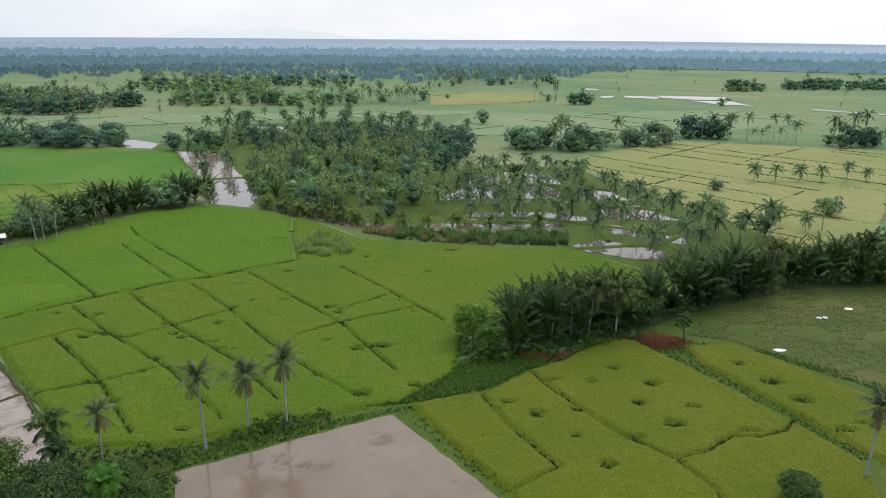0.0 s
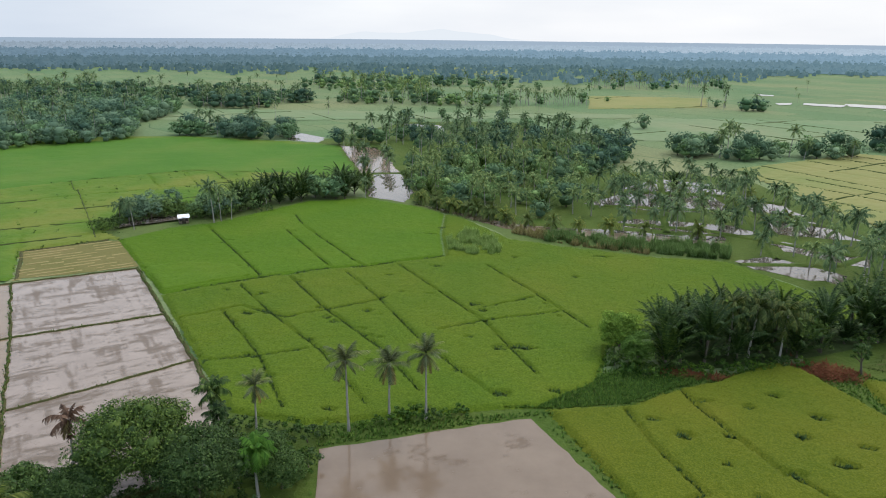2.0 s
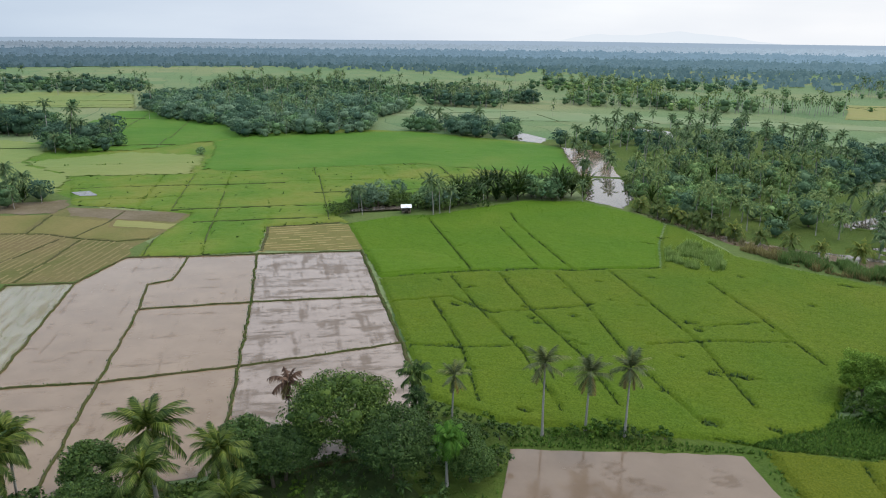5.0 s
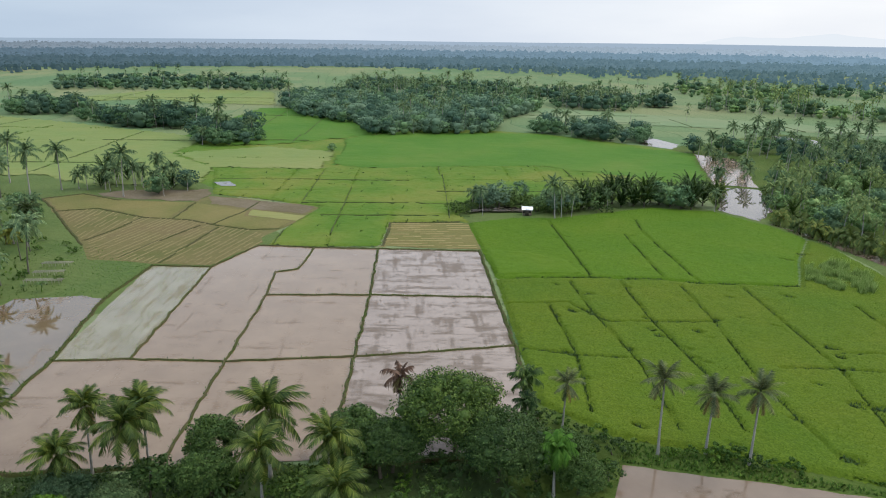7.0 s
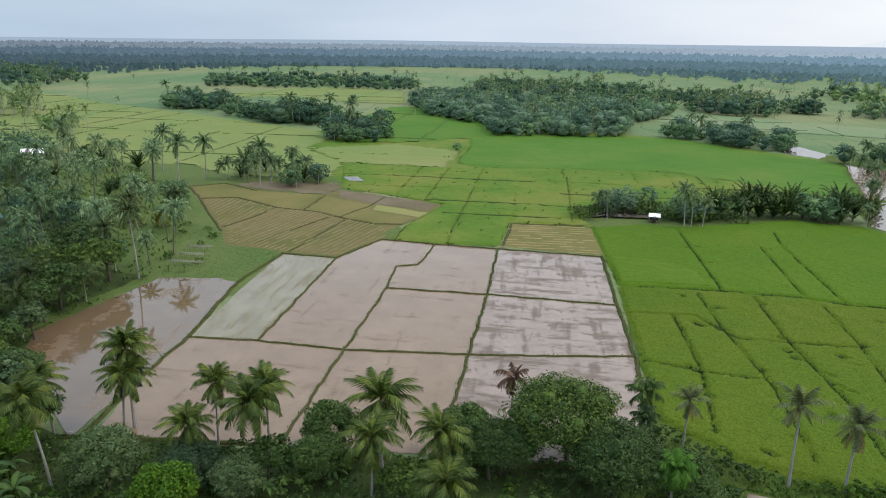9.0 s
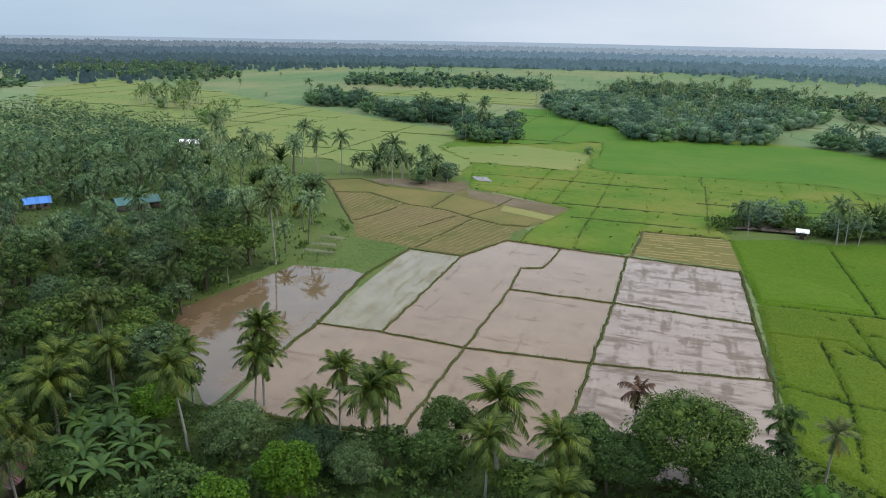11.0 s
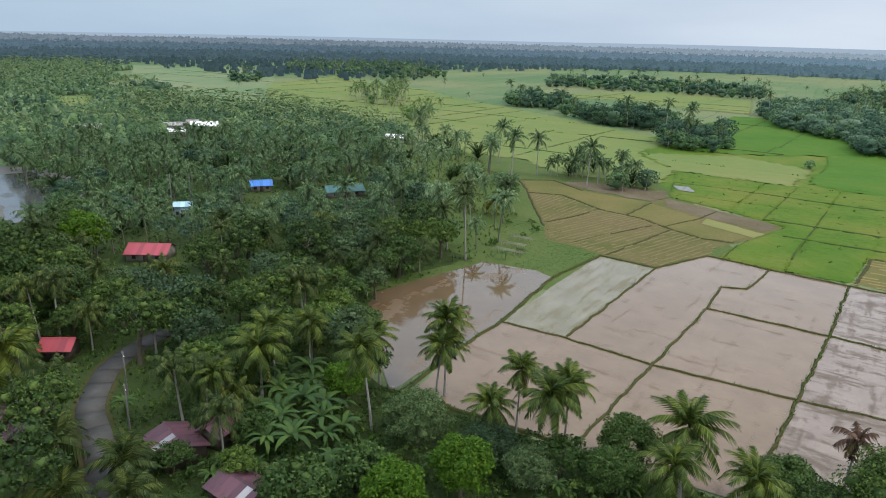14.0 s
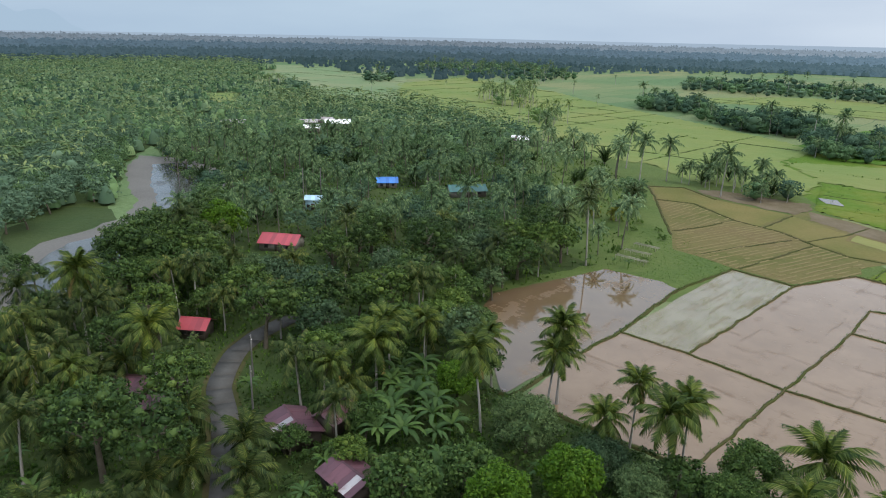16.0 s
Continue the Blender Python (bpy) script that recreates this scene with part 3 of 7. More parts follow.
def crop(name, poly, mat, height, label, lines=(), spots=(), step=0.46, gap=0.3, seed=3, rough=0.09):
    """A standing crop as a surface of its own height, parted along the channels and at thin or lodged spots."""
    pts, nx, ny = lattice(poly, step)
    r = np.random.RandomState(seed)
    jit = pts + r.uniform(-0.3, 0.3, pts.shape) * step
    z = height * (1 + 0.14 * waves(pts, 9, seed, 3)) + r.uniform(-rough, rough, len(pts))
    wide = gap * (1 + 0.55 * waves(pts, 11, seed + 1, 3))
    for ln in lines:
        d = away(ln, pts)
        z *= np.clip((d - wide * 0.5) / 0.28, 0.03, 1)
    for x, y, a, b in spots:
        d = np.hypot((pts[:, 0] - x) / a, (pts[:, 1] - y) / b) + 0.35 * waves(pts, 2.2, seed + 2, 2)
        z *= np.clip((d - 0.72) / 0.25, 0.1, 1)
    z *= np.clip((away(poly, pts, True) - 0.25 + 0.3 * waves(pts, 5, seed + 4, 2)) / 0.6, 0.02, 1)
    i, j = np.meshgrid(np.arange(nx - 1), np.arange(ny - 1))
    k = (j * nx + i).ravel()
    quads = np.stack([k, k + 1, k + nx + 1, k + nx], -1)
    quads = quads[inside(poly, pts[quads].mean(1))]
    used, quads = np.unique(quads, return_inverse=True)
    g = Geo().add(np.c_[jit[used], z[used] + 0.03], quads.reshape(-1, 4))
    ob = tagged(new(name, g.mesh(name, mat)), label, "rice field", kind="structure")
    return ob, pts, z


def blades(g, pts, z, high, wide, r, lean=0.5, count=3):
    """Small upright tufts of leaf blades."""
    n = len(pts)
    for _ in range(count):
        a, h = r.uniform(0, 2 * np.pi, n), high * r.uniform(0.6, 1.25, n)
        d = np.stack([np.cos(a), np.sin(a)], -1)
        side = np.stack([-d[:, 1], d[:, 0]], -1) * (wide * r.uniform(0.7, 1.3, n))[:, None]
        base = np.c_[pts, z]
        tip = np.c_[pts + d * (h * lean)[:, None], z + h]
        v = np.stack([base + np.c_[side, np.zeros(n)], base - np.c_[side, np.zeros(n)], tip], 1)
        g.add(v.reshape(-1, 3), np.arange(3 * n).reshape(-1, 3))
    return g


def ridge(g, line, wide, high, r, step=0.8, z0=0.0):
    """An earth bund: a low rounded bank with uneven sides along a line."""
    p, pts = np.asarray(line, float), []
    for a, b in zip(p[:-1], p[1:]):
        n = max(1, int(np.hypot(*(b - a)) / step))
        pts += [a + (b - a) * k / n for k in range(n)]
    pts = np.array(pts + [p[-1]])
    way = np.gradient(pts, axis=0)
    way /= np.linalg.norm(way, axis=1)[:, None]
    nor, n = np.stack([-way[:, 1], way[:, 0]], -1), len(pts)
    pts = pts + nor * (0.25 * waves(pts, 7, 5, 2))[:, None]
    rows = []
    for off, h in ((-0.6, -0.05), (-0.33, 0.75), (0.0, 1.0), (0.33, 0.75), (0.6, -0.05)):
        w = wide * (off + r.uniform(-0.1, 0.1, n))
        rows.append(np.c_[pts + nor * w[:, None], z0 + high * h * r.uniform(0.75, 1.2, n)])
    v = np.stack(rows, 1).reshape(-1, 3)
    i, j = np.meshgrid(np.arange(n - 1), np.arange(4))
    k = (i * 5 + j).ravel()
    g.add(v, np.stack([k, k + 5, k + 6, k + 1], -1))
    return pts


# ---- ground ----
rs = np.random.RandomState(11)
g = Geo()
rings = np.r_[0, 60, 120, 200, 350, 600, 1000, 1700, 2800, 4900]
az = np.linspace(0, 2 * np.pi, 96, endpoint=False)
g.add(np.concatenate([np.c_[d * np.cos(az), d * np.sin(az), 0 * az - 0.02] for d in rings[1:]] + [np.array([[0, 0, -0.02]])]),
      [np.stack([k * 96 + np.arange(96), k * 96 + (np.arange(96) + 1) % 96, (k + 1) * 96 + (np.arange(96) + 1) % 96, (k + 1) * 96 + np.arange(96)], -1)[:, ::-1] for k in range(8)]
      + [np.stack([np.arange(96), (np.arange(96) + 1) % 96, np.full(96, 9 * 96)], -1)])
tagged(new("ground", g.mesh("ground", M["farmland"])), "flat green and yellow farmland reaching to the horizon", "ground", kind="structure")


def polar(d, a):
    """A plan point at a distance and an azimuth in degrees, from +y towards -x."""
    return (-d * math.sin(radians(a)), d * math.cos(radians(a)))


NEAR_WOOD = [(-140, 20), (-120, 11.5), (-100, 15), (-97, 20), (-79, 38), (-63, 53), (-50, 70), (-42, 80), (-34, 76), (-30, 60), (-10, 20), (0, -30), (-60, -80), (-140, -74), (-157, -64)]
VILLAGE = [(-140, 20), (-163, 50), (-196, 66), (-240, 82), (-300, 84), (-345, 72), (-392, 58), (-450, 30), (-522, -5), (-545, -60), (-545, -110), (-420, -150), (-330, -118), (-270, -90), (-226, -62), (-190, -58), (-156, -63), (-120, -40), (-95, 0), (-100, 15), (-120, 11.5)]
WEST_WOOD = [(-546, -60), (-590, -118), (-665, -112), (-720, -175), (-830, -165), (-900, -215), (-1000, -190), (-1150, -330), (-1150, -760), (-240, -260), (-160, -140), (-205, -86), (-245, -98), (-276, -109), (-302, -114), (-330, -118.5), (-420, -150.5), (-546, -110.5)]
for k, poly in enumerate((NEAR_WOOD, VILLAGE, WEST_WOOD)):
    sheet("ground", poly, 0.004 + 0.004 * k, M["forest_floor"], "shaded ground of leaf litter and weeds under the trees", "ground", 6, 1.5, k)
sheet("ground", [(48, 163), (62, 150), (60, 147), (86, 160), (112, 165), (130, 178), (110, 186), (95, 188), (62, 165)], 0.018, M["grass"], "weedy green ground behind the feather palms", "ground", 3, 0.6, 98)
sheet("ground", [(-12, 20), (-30, 58), (-44, 66), (-52, 76), (-55, 87), (-44, 90), (-12, 101), (-2, 112), (20, 114), (36, 124), (54, 120), (75, 100), (120, 60), (60, 20)], 0.02, M["grass"], "weedy green grass bank between the rice plots", "ground", 4, 0.5, 5)
sheet("ground", [(-140, 18), (-147, 21), (-163, 50), (-205, 68), (-172, 80), (-160, 79), (-144, 60), (-157, 48)], 0.024, M["meadow"], "green grass between pond and palms", "ground", 3, 0.8, 6)

sheet("ground", [(-345, 74), (-300, 112), (-262, 140), (-216, 138), (-150, 112), (-136, 60), (-140, 16), (-200, 55)], 0.001, M["meadow"], "rough green grass around the harvested field", "ground", 5, 1.2, 7)
sheet("ground", [(34, 121), (46, 140), (100, 164), (140, 158), (72, 92), (52, 108)], 0.0015, M["grass"], "weedy ground beside the fallow field", "ground", 4, 0.8, 8)
sheet("ground", [(-150, 150), (-126, 158), (-108, 143), (-80, 230), (-104, 232), (-146, 196)], 0.0012, M["meadow"], "weedy ground under the hedge", "ground", 4, 0.8, 9)

sheet("ground", [(-85, 225), (-60, 221), (-38, 207), (-22, 189), (-6, 185.5), (15, 182), (34, 182.5), (50, 164), (64, 165), (40, 206), (-10, 211), (-40, 223), (-70, 237)], 0.0013, M["meadow"], "weedy green ground along the ditch", "ground", 4, 0.8, 10)
sheet("ground", [(-262, 139), (-330, 178), (-364, 200), (-300, 322), (-226, 352), (-134, 346), (-97, 262), (-127, 160), (-150, 145), (-216, 137)], 0.0011, M["rice_plots"], "green rice land behind the stubble", "ground", 6, 1.0, 13)

# ---- flooded paddies ----
FLOODED = []
FLOODED += [("pale_water", [(-158.3, 77.9), (-146.8, 87.1), (-112.5, 50.8), (-121.5, 41.5)], "flooded paddy with rows of pale seedlings")]
FLOODED += [("mud_water", [(-146.8, 87.1), (-154, 105.3), (-141.6, 114.1), (-130.6, 100.7), (-132.6, 95.1), (-121.5, 84.8), (-99.9, 61.2), (-112.5, 50.8)], "long flooded brown paddy under a film of water")]
FLOODED += [("mud_water", [(-141.6, 114.1), (-128.7, 124.6), (-105.2, 99.8), (-121.5, 84.8), (-132.6, 95.1), (-130.6, 100.7)], "flooded brown paddy beside a bent bund")]
FLOODED += [("mud_patchy", [(-128.7, 124.6), (-108.2, 141), (-84.6, 117), (-105.2, 99.8)], "flooded paddy with bare mud patches and sky shine")]
FLOODED += [("mud_water", [(-121.5, 84.8), (-105.2, 99.8), (-85.2, 77.2), (-99.9, 61.2)], "flooded brown paddy with still water")]
FLOODED += [("mud_patchy", [(-105.2, 99.8), (-84.6, 117), (-67.2, 99.6), (-85.2, 77.2)], "flooded paddy with dark mud patches in shining water")]
FLOODED += [("mud_patchy", [(-85.2, 77.2), (-67.2, 99.6), (-53, 84), (-48, 72), (-64, 55)], "flooded muddy paddy beside a clump of trees")]
FLOODED += [("mud_water", [(-85.2, 77.2), (-64, 55), (-79.5, 39), (-99.9, 61.2)], "flooded brown paddy below the palms")]
FLOODED += [("mud_water", [(-121.5, 41.5), (-112.5, 50.8), (-99.9, 61.2), (-79.5, 39), (-97, 20), (-111.9, 31.5)], "flooded brown paddy behind coconut palms")]
FLOODED += [("pond_water", [(-157.4, 48.1), (-149, 58.4), (-144.3, 60.5), (-121.4, 41), (-111.9, 31.5), (-98.5, 17.5), (-109.6, 16.9), (-119.5, 12), (-141, 20.6)], "still brown pond with wood and sky mirrored")]
FLOODED += [("brown_water", [(-7.9, 94.3), (-35.3, 79.2), (-26, 52), (16, 62)], "wide muddy brown pond with smooth water")]
for k, (kind, poly, label) in enumerate(FLOODED):
    sheet("water", poly, 0.05 + 0.003 * k, M[kind], label, "flooded paddy", 2.5, 0.25, k)

# rows of rice seedlings standing in the pale paddy
rows, seedlings = np.asarray(FLOODED[0][1], float), Geo()
u = np.array([math.cos(-0.80), math.sin(-0.80)])
v = np.array([-u[1], u[0]])
for k in range(-40, 40):
    line = rows.mean(0) + v * (k * 0.55) + np.arange(-40, 40, 0.45)[:, None] * u
    line = line[inside(rows, line) & (waves(line, 9, 700 + k // 3, 3) > -0.05)]
    if len(line):
        blades(seedlings, line + rs.normal(0, 0.07, line.shape), np.full(len(line), 0.04), 0.17, 0.05, rs, 0.8, 2)
tagged(new("seedlings", seedlings.mesh("seedlings", M["seedling"])), "rows of pale green rice seedlings in shallow water", "rice seedlings", kind="stuff")

BUNDS = [
    [(-121.5, 41.5), (-112.5, 50.8), (-99.9, 61.2), (-85.2, 77.2), (-67.2, 99.6)],
    [(-121.5, 84.8), (-105.2, 99.8), (-84.6, 117)],
    [(-128.7, 124.6), (-105.2, 99.8), (-85.2, 77.2), (-73.2, 63.9), (-64, 55)],
    [(-141.6, 114.1), (-131.6, 101.7), (-130.6, 100.2), (-132.6, 95.1), (-121.5, 84.8), (-99.9, 61.2), (-79.5, 39)],
    [(-146.8, 87.1), (-112.5, 50.8)],
    [(-157.8, 78), (-144.3, 60.5), (-121.5, 41.5), (-111.9, 31.5), (-97, 18)],
    [(-158.3, 77.9), (-146.8, 87.1), (-154, 105.3), (-141.6, 114.1), (-128.7, 124.6), (-108.2, 141)],
    [(-108.2, 141.5), (-84.6, 117.2), (-67.2, 99.8), (-53, 84.4), (-47, 78)],
    [(-100, 15), (-97, 20), (-79.5, 38.5), (-63, 53), (-49, 70)],
]
weeds = Geo()
for k, line in enumerate(BUNDS):
    g = Geo()
    pts = ridge(g, line, 0.75 if k in (5, 7, 8) else 0.5, 0.34, rs)
    tagged(new("bund", g.mesh("bund", M["bund"], True)), "low grassy earth bund between flooded paddies", "bund", kind="structure")
    many = np.repeat(pts, 4 if k in (2, 5, 7, 8) else 1, 0)
    many = many + rs.normal(0, 0.22, many.shape)
    blades(weeds, many, np.full(len(many), 0.22), 0.3, 0.07, rs, 0.7, 3)
tagged(new("weeds", weeds.mesh("weeds", M["weed"])), "short green weeds growing along the bunds", "weeds", kind="stuff")

# ---- standing rice ----
GREEN_LINES = []
GREEN_LINES += [[(-112, 179.8), (-84.9, 151.9), (-75.7, 142.2)], [(-87.6, 181.5), (-63.3, 153.5)], [(-92.8, 198.9), (-84.6, 187.1), (-55.4, 155.7)]]
GREEN_LINES += [[(-91, 127), (-82.3, 136.1), (-75.7, 142.2), (-69.6, 146.6), (-62.9, 152.4), (-55.3, 155.3), (-47.7, 161.8), (-38, 168.7)]]
GREEN_LINES += [[(-99, 138), (-95.8, 140.8), (-84.9, 148.1)], [(-57.9, 150.6), (-44.8, 135.6), (-28.7, 114), (-13.9, 99.1)]]
GREEN_LINES += [[(-70.3, 144.8), (-53.4, 126.8), (-36.9, 111.6), (-26, 98)], [(-77.7, 135.9), (-63.3, 122), (-47.1, 108.2), (-33, 92)]]
GREEN_LINES += [[(-73.3, 120.5), (-57.5, 104.5), (-45, 88)], [(-47, 158.8), (-34.7, 144.8), (-20.5, 128.3), (-8, 107.8)]]
GREEN_LINES += [[(-25.6, 163.6), (-13, 147.8), (0.1, 130.1)], [(-81.1, 114), (-75.6, 119.7), (-71, 124.3), (-59.8, 120.8), (-44.5, 134.7)]]
GREEN_LINES += [[(-65, 99.5), (-57.8, 102.9), (-49.7, 108.1)], [(-28.4, 122.4), (-20.6, 128.9), (-6.4, 137.3)], [(-21.7, 136.1), (-12.7, 144.2)]]
GREEN_SPOTS = [(-12, 118, 3.2, 1.1), (-16, 116.5, 1.6, 0.8), (-24, 137, 1.6, 1.1), (-22, 134, 1.2, 0.9), (-45, 128, 1.3, 1.0), (-44, 136, 1.0, 0.8), (-68, 121, 1.8, 1.0), (-70.5, 132, 1.4, 0.8), (-52, 123, 1.5, 0.8), (-49.5, 121, 1.6, 0.6), (-58, 103, 2.2, 0.7), (-42, 109, 1.6, 0.6), (-51, 112, 1.5, 0.6), (-38, 160, 1.6, 0.7), (-13, 100, 1.6, 1.2), (-5, 103, 1.4, 0.8), (2, 178, 2.4, 0.7), (-20, 172, 1.2, 0.6), (-4, 160, 1.0, 0.8), (-46, 188, 2.4, 0.5), (-44, 196, 2.2, 0.5), (-38, 89, 1.5, 0.6), (-25, 93, 2.2, 0.6)]
STRIP = [(-107.5, 142), (-98, 148), (-86, 149.5), (-77.5, 142.3), (-92.5, 127.5)]
SOUTH = [(-6, 97.3), (6.1, 101), (14.4, 108.8), (19.6, 112), (31.5, 122.8), (36, 121.5), (43.5, 109.5), (51.5, 94.5), (57, 83), (52, 60), (17, 60)]
SOUTH_LINES = [[(14.4, 109.2), (17.3, 102.2), (25.2, 88.8), (31.5, 82.5), (34.4, 75.8), (36, 60)], [(31.5, 82.5), (36, 84.2), (41.4, 88.3), (45, 88.0), (49.9, 89.9), (52.6, 93.1)], [(6.1, 99.6), (9.8, 90.1), (11.5, 87.1), (15.3, 80.4), (8.5, 75.5)]]
SOUTH_SPOTS = [(30.5, 97.5, 1.6, 1.0), (34, 91.5, 2.0, 1.3), (27, 87.5, 1.6, 1.0), (20.5, 95.5, 1.3, 0.8), (14, 94, 1.7, 1.0), (34.5, 104, 1.9, 1.0), (24.5, 104.5, 1.2, 0.8), (29, 109.5, 1.4, 0.8), (38.5, 96.5, 1.5, 0.7), (17.5, 105, 2.0, 0.5), (22, 81, 1.6, 0.9), (44.5, 89.5, 1.8, 0.6), (10, 97.5, 1.8, 0.5), (19, 88, 1.0, 0.6)]
EAST = [(45.2, 111.5), (44.5, 119.5), (53.9, 120.3), (60.2, 113.3), (70.2, 98.4), (88, 70), (70, 62), (58.5, 84), (53.2, 95)]
EAST_SPOTS = [(51.5, 111.5, 1.3, 1.0), (54.5, 104.8, 1.9, 1.5), (56.5, 98.5, 2.0, 1.2), (58.5, 90, 1.8, 0.8), (62, 92, 1.5, 0.5)]
NORTH = [(-108.2, 142.4), (-128, 161), (-121.5, 176), (-112.6, 183.5), (-104.3, 201.8), (-97.2, 217.4), (-85, 223.9), (-79.6, 227.3), (-59.9, 220.8), (-48, 213), (-44, 190), (-38, 168.9), (-47.7, 162), (-55.3, 155.5), (-62.9, 152.6), (-69.6, 146.8), (-75.7, 142.4), (-82.3, 136.3), (-91.5, 127)]
MIDDLE = [(-91.5, 126.4), (-82.3, 135.8), (-75.7, 141.9), (-69.6, 146.3), (-62.9, 152.1), (-55.3, 155), (-47.7, 161.5), (-37.5, 168.6), (-43.5, 190), (-47.5, 212.7), (-39, 207), (-23, 188.8), (-7, 185.3), (14.7, 181.5), (33.2, 182), (48.3, 163.2), (62, 150.5), (43, 143.5), (11, 132.5), (3.5, 122), (1.7, 107.9), (-7.2, 97.5), (-12.3, 95.8), (-39.1, 84.6), (-52.2, 85)]
# thin and trodden places beside the channels
for line in GREEN_LINES:
    for a, b in zip(line[:-1], line[1:]):
        for _ in range(3):
            if rs.uniform() < 0.62:
                u, w = rs.uniform(0, 1), rs.normal(0, 1.6)
                GREEN_SPOTS.append((a[0] + (b[0] - a[0]) * u + w, a[1] + (b[1] - a[1]) * u + w, rs.uniform(0.4, 1.3), rs.uniform(0.3, 0.6)))
for poly, mat, blade, dens, h, lines, spots, seed, label, what in (
        (NORTH, "rice_lush", "lush_blade", 0.7, 0.5, GREEN_LINES, GREEN_SPOTS, 3, "lush green rice field parted by narrow dark channels", "fine lush green rice blades"),
        (MIDDLE, "rice", "rice_blade", 1.0, 0.55, GREEN_LINES, GREEN_SPOTS, 4, "wide olive-green rice field parted by narrow channels", "fine olive-green rice blades standing close together"),
        (SOUTH, "rice_ripe", "ripe_blade", 1.0, 0.65, SOUTH_LINES, SOUTH_SPOTS, 8, "ripening yellow-green rice with hollows and a winding channel", "yellow-green ripening rice blades"),
        (EAST, "rice_ripe", "ripe_blade", 1.0, 0.65, (), EAST_SPOTS, 9, "ripening rice plot with round lodged hollows", "yellow-green ripening rice blades")):
    _, pts, z = crop("rice_field", poly, M[mat], h, label, lines, spots, seed=seed)
    ok = inside(poly, pts) & (z > 0.7 * h) & (rs.uniform(0, 1, len(pts)) < dens)
    q = pts[ok] + rs.uniform(-0.25, 0.25, (ok.sum(), 2))
    tagged(new("rice_blades", blades(Geo(), q, z[ok] - 0.08, 0.24, 0.085, rs, 0.45, 1).mesh("rice_blades", M[blade])), what, "rice plants", kind="stuff")

# ---- farther fields ----
FIELDS = []
FIELDS += [("rice_young", [(-234.5, 197.7), (-265.5, 233.2), (-290.3, 254.6), (-292, 290), (-245, 335), (-226, 346), (-157.4, 340), (-134, 342), (-104, 284), (-98, 262), (-113, 267), (-147.1, 261.1), (-166.3, 258.9), (-188.3, 238.4), (-211.1, 207.6)], "bright young rice field behind the hedge")]
FIELDS += [("rice_plots", [(-261.5, 158.3), (-228.7, 186.7), (-211.1, 206.8), (-188, 237), (-166, 257.5), (-148.4, 259.2), (-113, 265), (-97.5, 258), (-105, 230), (-122, 208), (-142, 190), (-138, 168), (-128, 162), (-131.5, 161.4), (-146, 145.6), (-139.8, 138.3), (-130.4, 126.6), (-141.6, 115.2), (-152.4, 107.5), (-162.7, 120.5), (-176.4, 145.4), (-204.8, 136.4), (-218, 131), (-236, 142)], "green rice plots behind the stubble")]
FIELDS += [("stubble", [(-252.5, 88.0), (-249.8, 100.6), (-231.4, 104.5), (-211.2, 120.2), (-216.5, 128.9), (-203.2, 134.7), (-177.1, 144.7), (-170.0, 133.4), (-163.7, 119.8), (-159.4, 109.9), (-154.6, 107), (-147.5, 88.1), (-158.5, 79.2), (-174.6, 70.1), (-187.0, 73.9), (-207.6, 78.5), (-232.4, 84.2)], "cut brown-yellow stubble field with rows of straw")]
FIELDS += [("stubble_gold", [(-145.1, 145.5), (-131, 160.6), (-126.8, 160.1), (-109.8, 143), (-120.1, 133.4), (-129.4, 126.6), (-138.8, 138.3)], "harvested plot with rows of yellow straw")]
FIELDS += [("rice_gold", [(-310.0, 166.6), (-295.5, 208.8), (-259.8, 222.2), (-229.5, 187.7), (-263.9, 159.7)], "pale yellow ripe rice field")]
FIELDS += [("rice_gold", [(-345, 73), (-312, 84), (-299, 103), (-262, 108), (-240, 139), (-263, 158.5), (-310, 165), (-337.6, 198.6), (-364.6, 201.2), (-410, 191), (-465, 180), (-516.7, 167.3), (-607.6, 144.3), (-690, 135), (-900, 60), (-760, -20), (-560, -10), (-450, 40)], "wide yellow-green ripening rice field")]
FIELDS += [("rice_hazed", [(-512, -70), (-560, -30), (-620, -15), (-780, -10), (-1080, -20), (-1110, -215), (-640, -130)], "bright green far rice field")]
FIELDS += [("rice_hazed", [(-235, 420), (-130, 470), (20, 520), (20, 545), (-330, 480), (-330, 410)], "yellow band of ripe rice")]
FIELDS += [("rice_golden", [(56.6, 323), (124.9, 385), (215, 360), (260, 330), (181, 281), (150, 230), (117.8, 185), (100, 180), (86, 221)], "wide yellow ripe rice field beyond the fishponds")]
FIELDS += [("rice_golden", [(-12, 578), (83, 620), (95, 720), (-15, 715)], "far tan harvested field")]
FIELDS += [("rice_hazed", [(-12, 400), (150, 420), (260, 480), (230, 560), (20, 520)], "far green rice field")]
FIELDS += [("rice_gold", [(-647.5, 261.9), (-676.1, 333.4), (-671.1, 397.0), (-584.9, 421.1), (-474.6, 342.2), (-523.4, 309.9), (-588.4, 301.3), (-599.0, 257.6)], "yellow-green rice field before the far woods")]
FIELDS += [("fallow", [(47, 124), (54, 134), (79.6, 149.8), (100, 150), (160, 120), (110, 70), (71.8, 101.1), (60.2, 114.5), (54.5, 121.5)], "rough brown-green fallow field with old plough lines")]
FIELDS += [("rice_young", [(-358.0, 197.6), (-460.7, 318.7), (-449.3, 337.8), (-340.8, 311.7), (-293, 316.3), (-293, 256), (-300.4, 212.2), (-311.8, 200)], "green rice field before the leafy wood")]


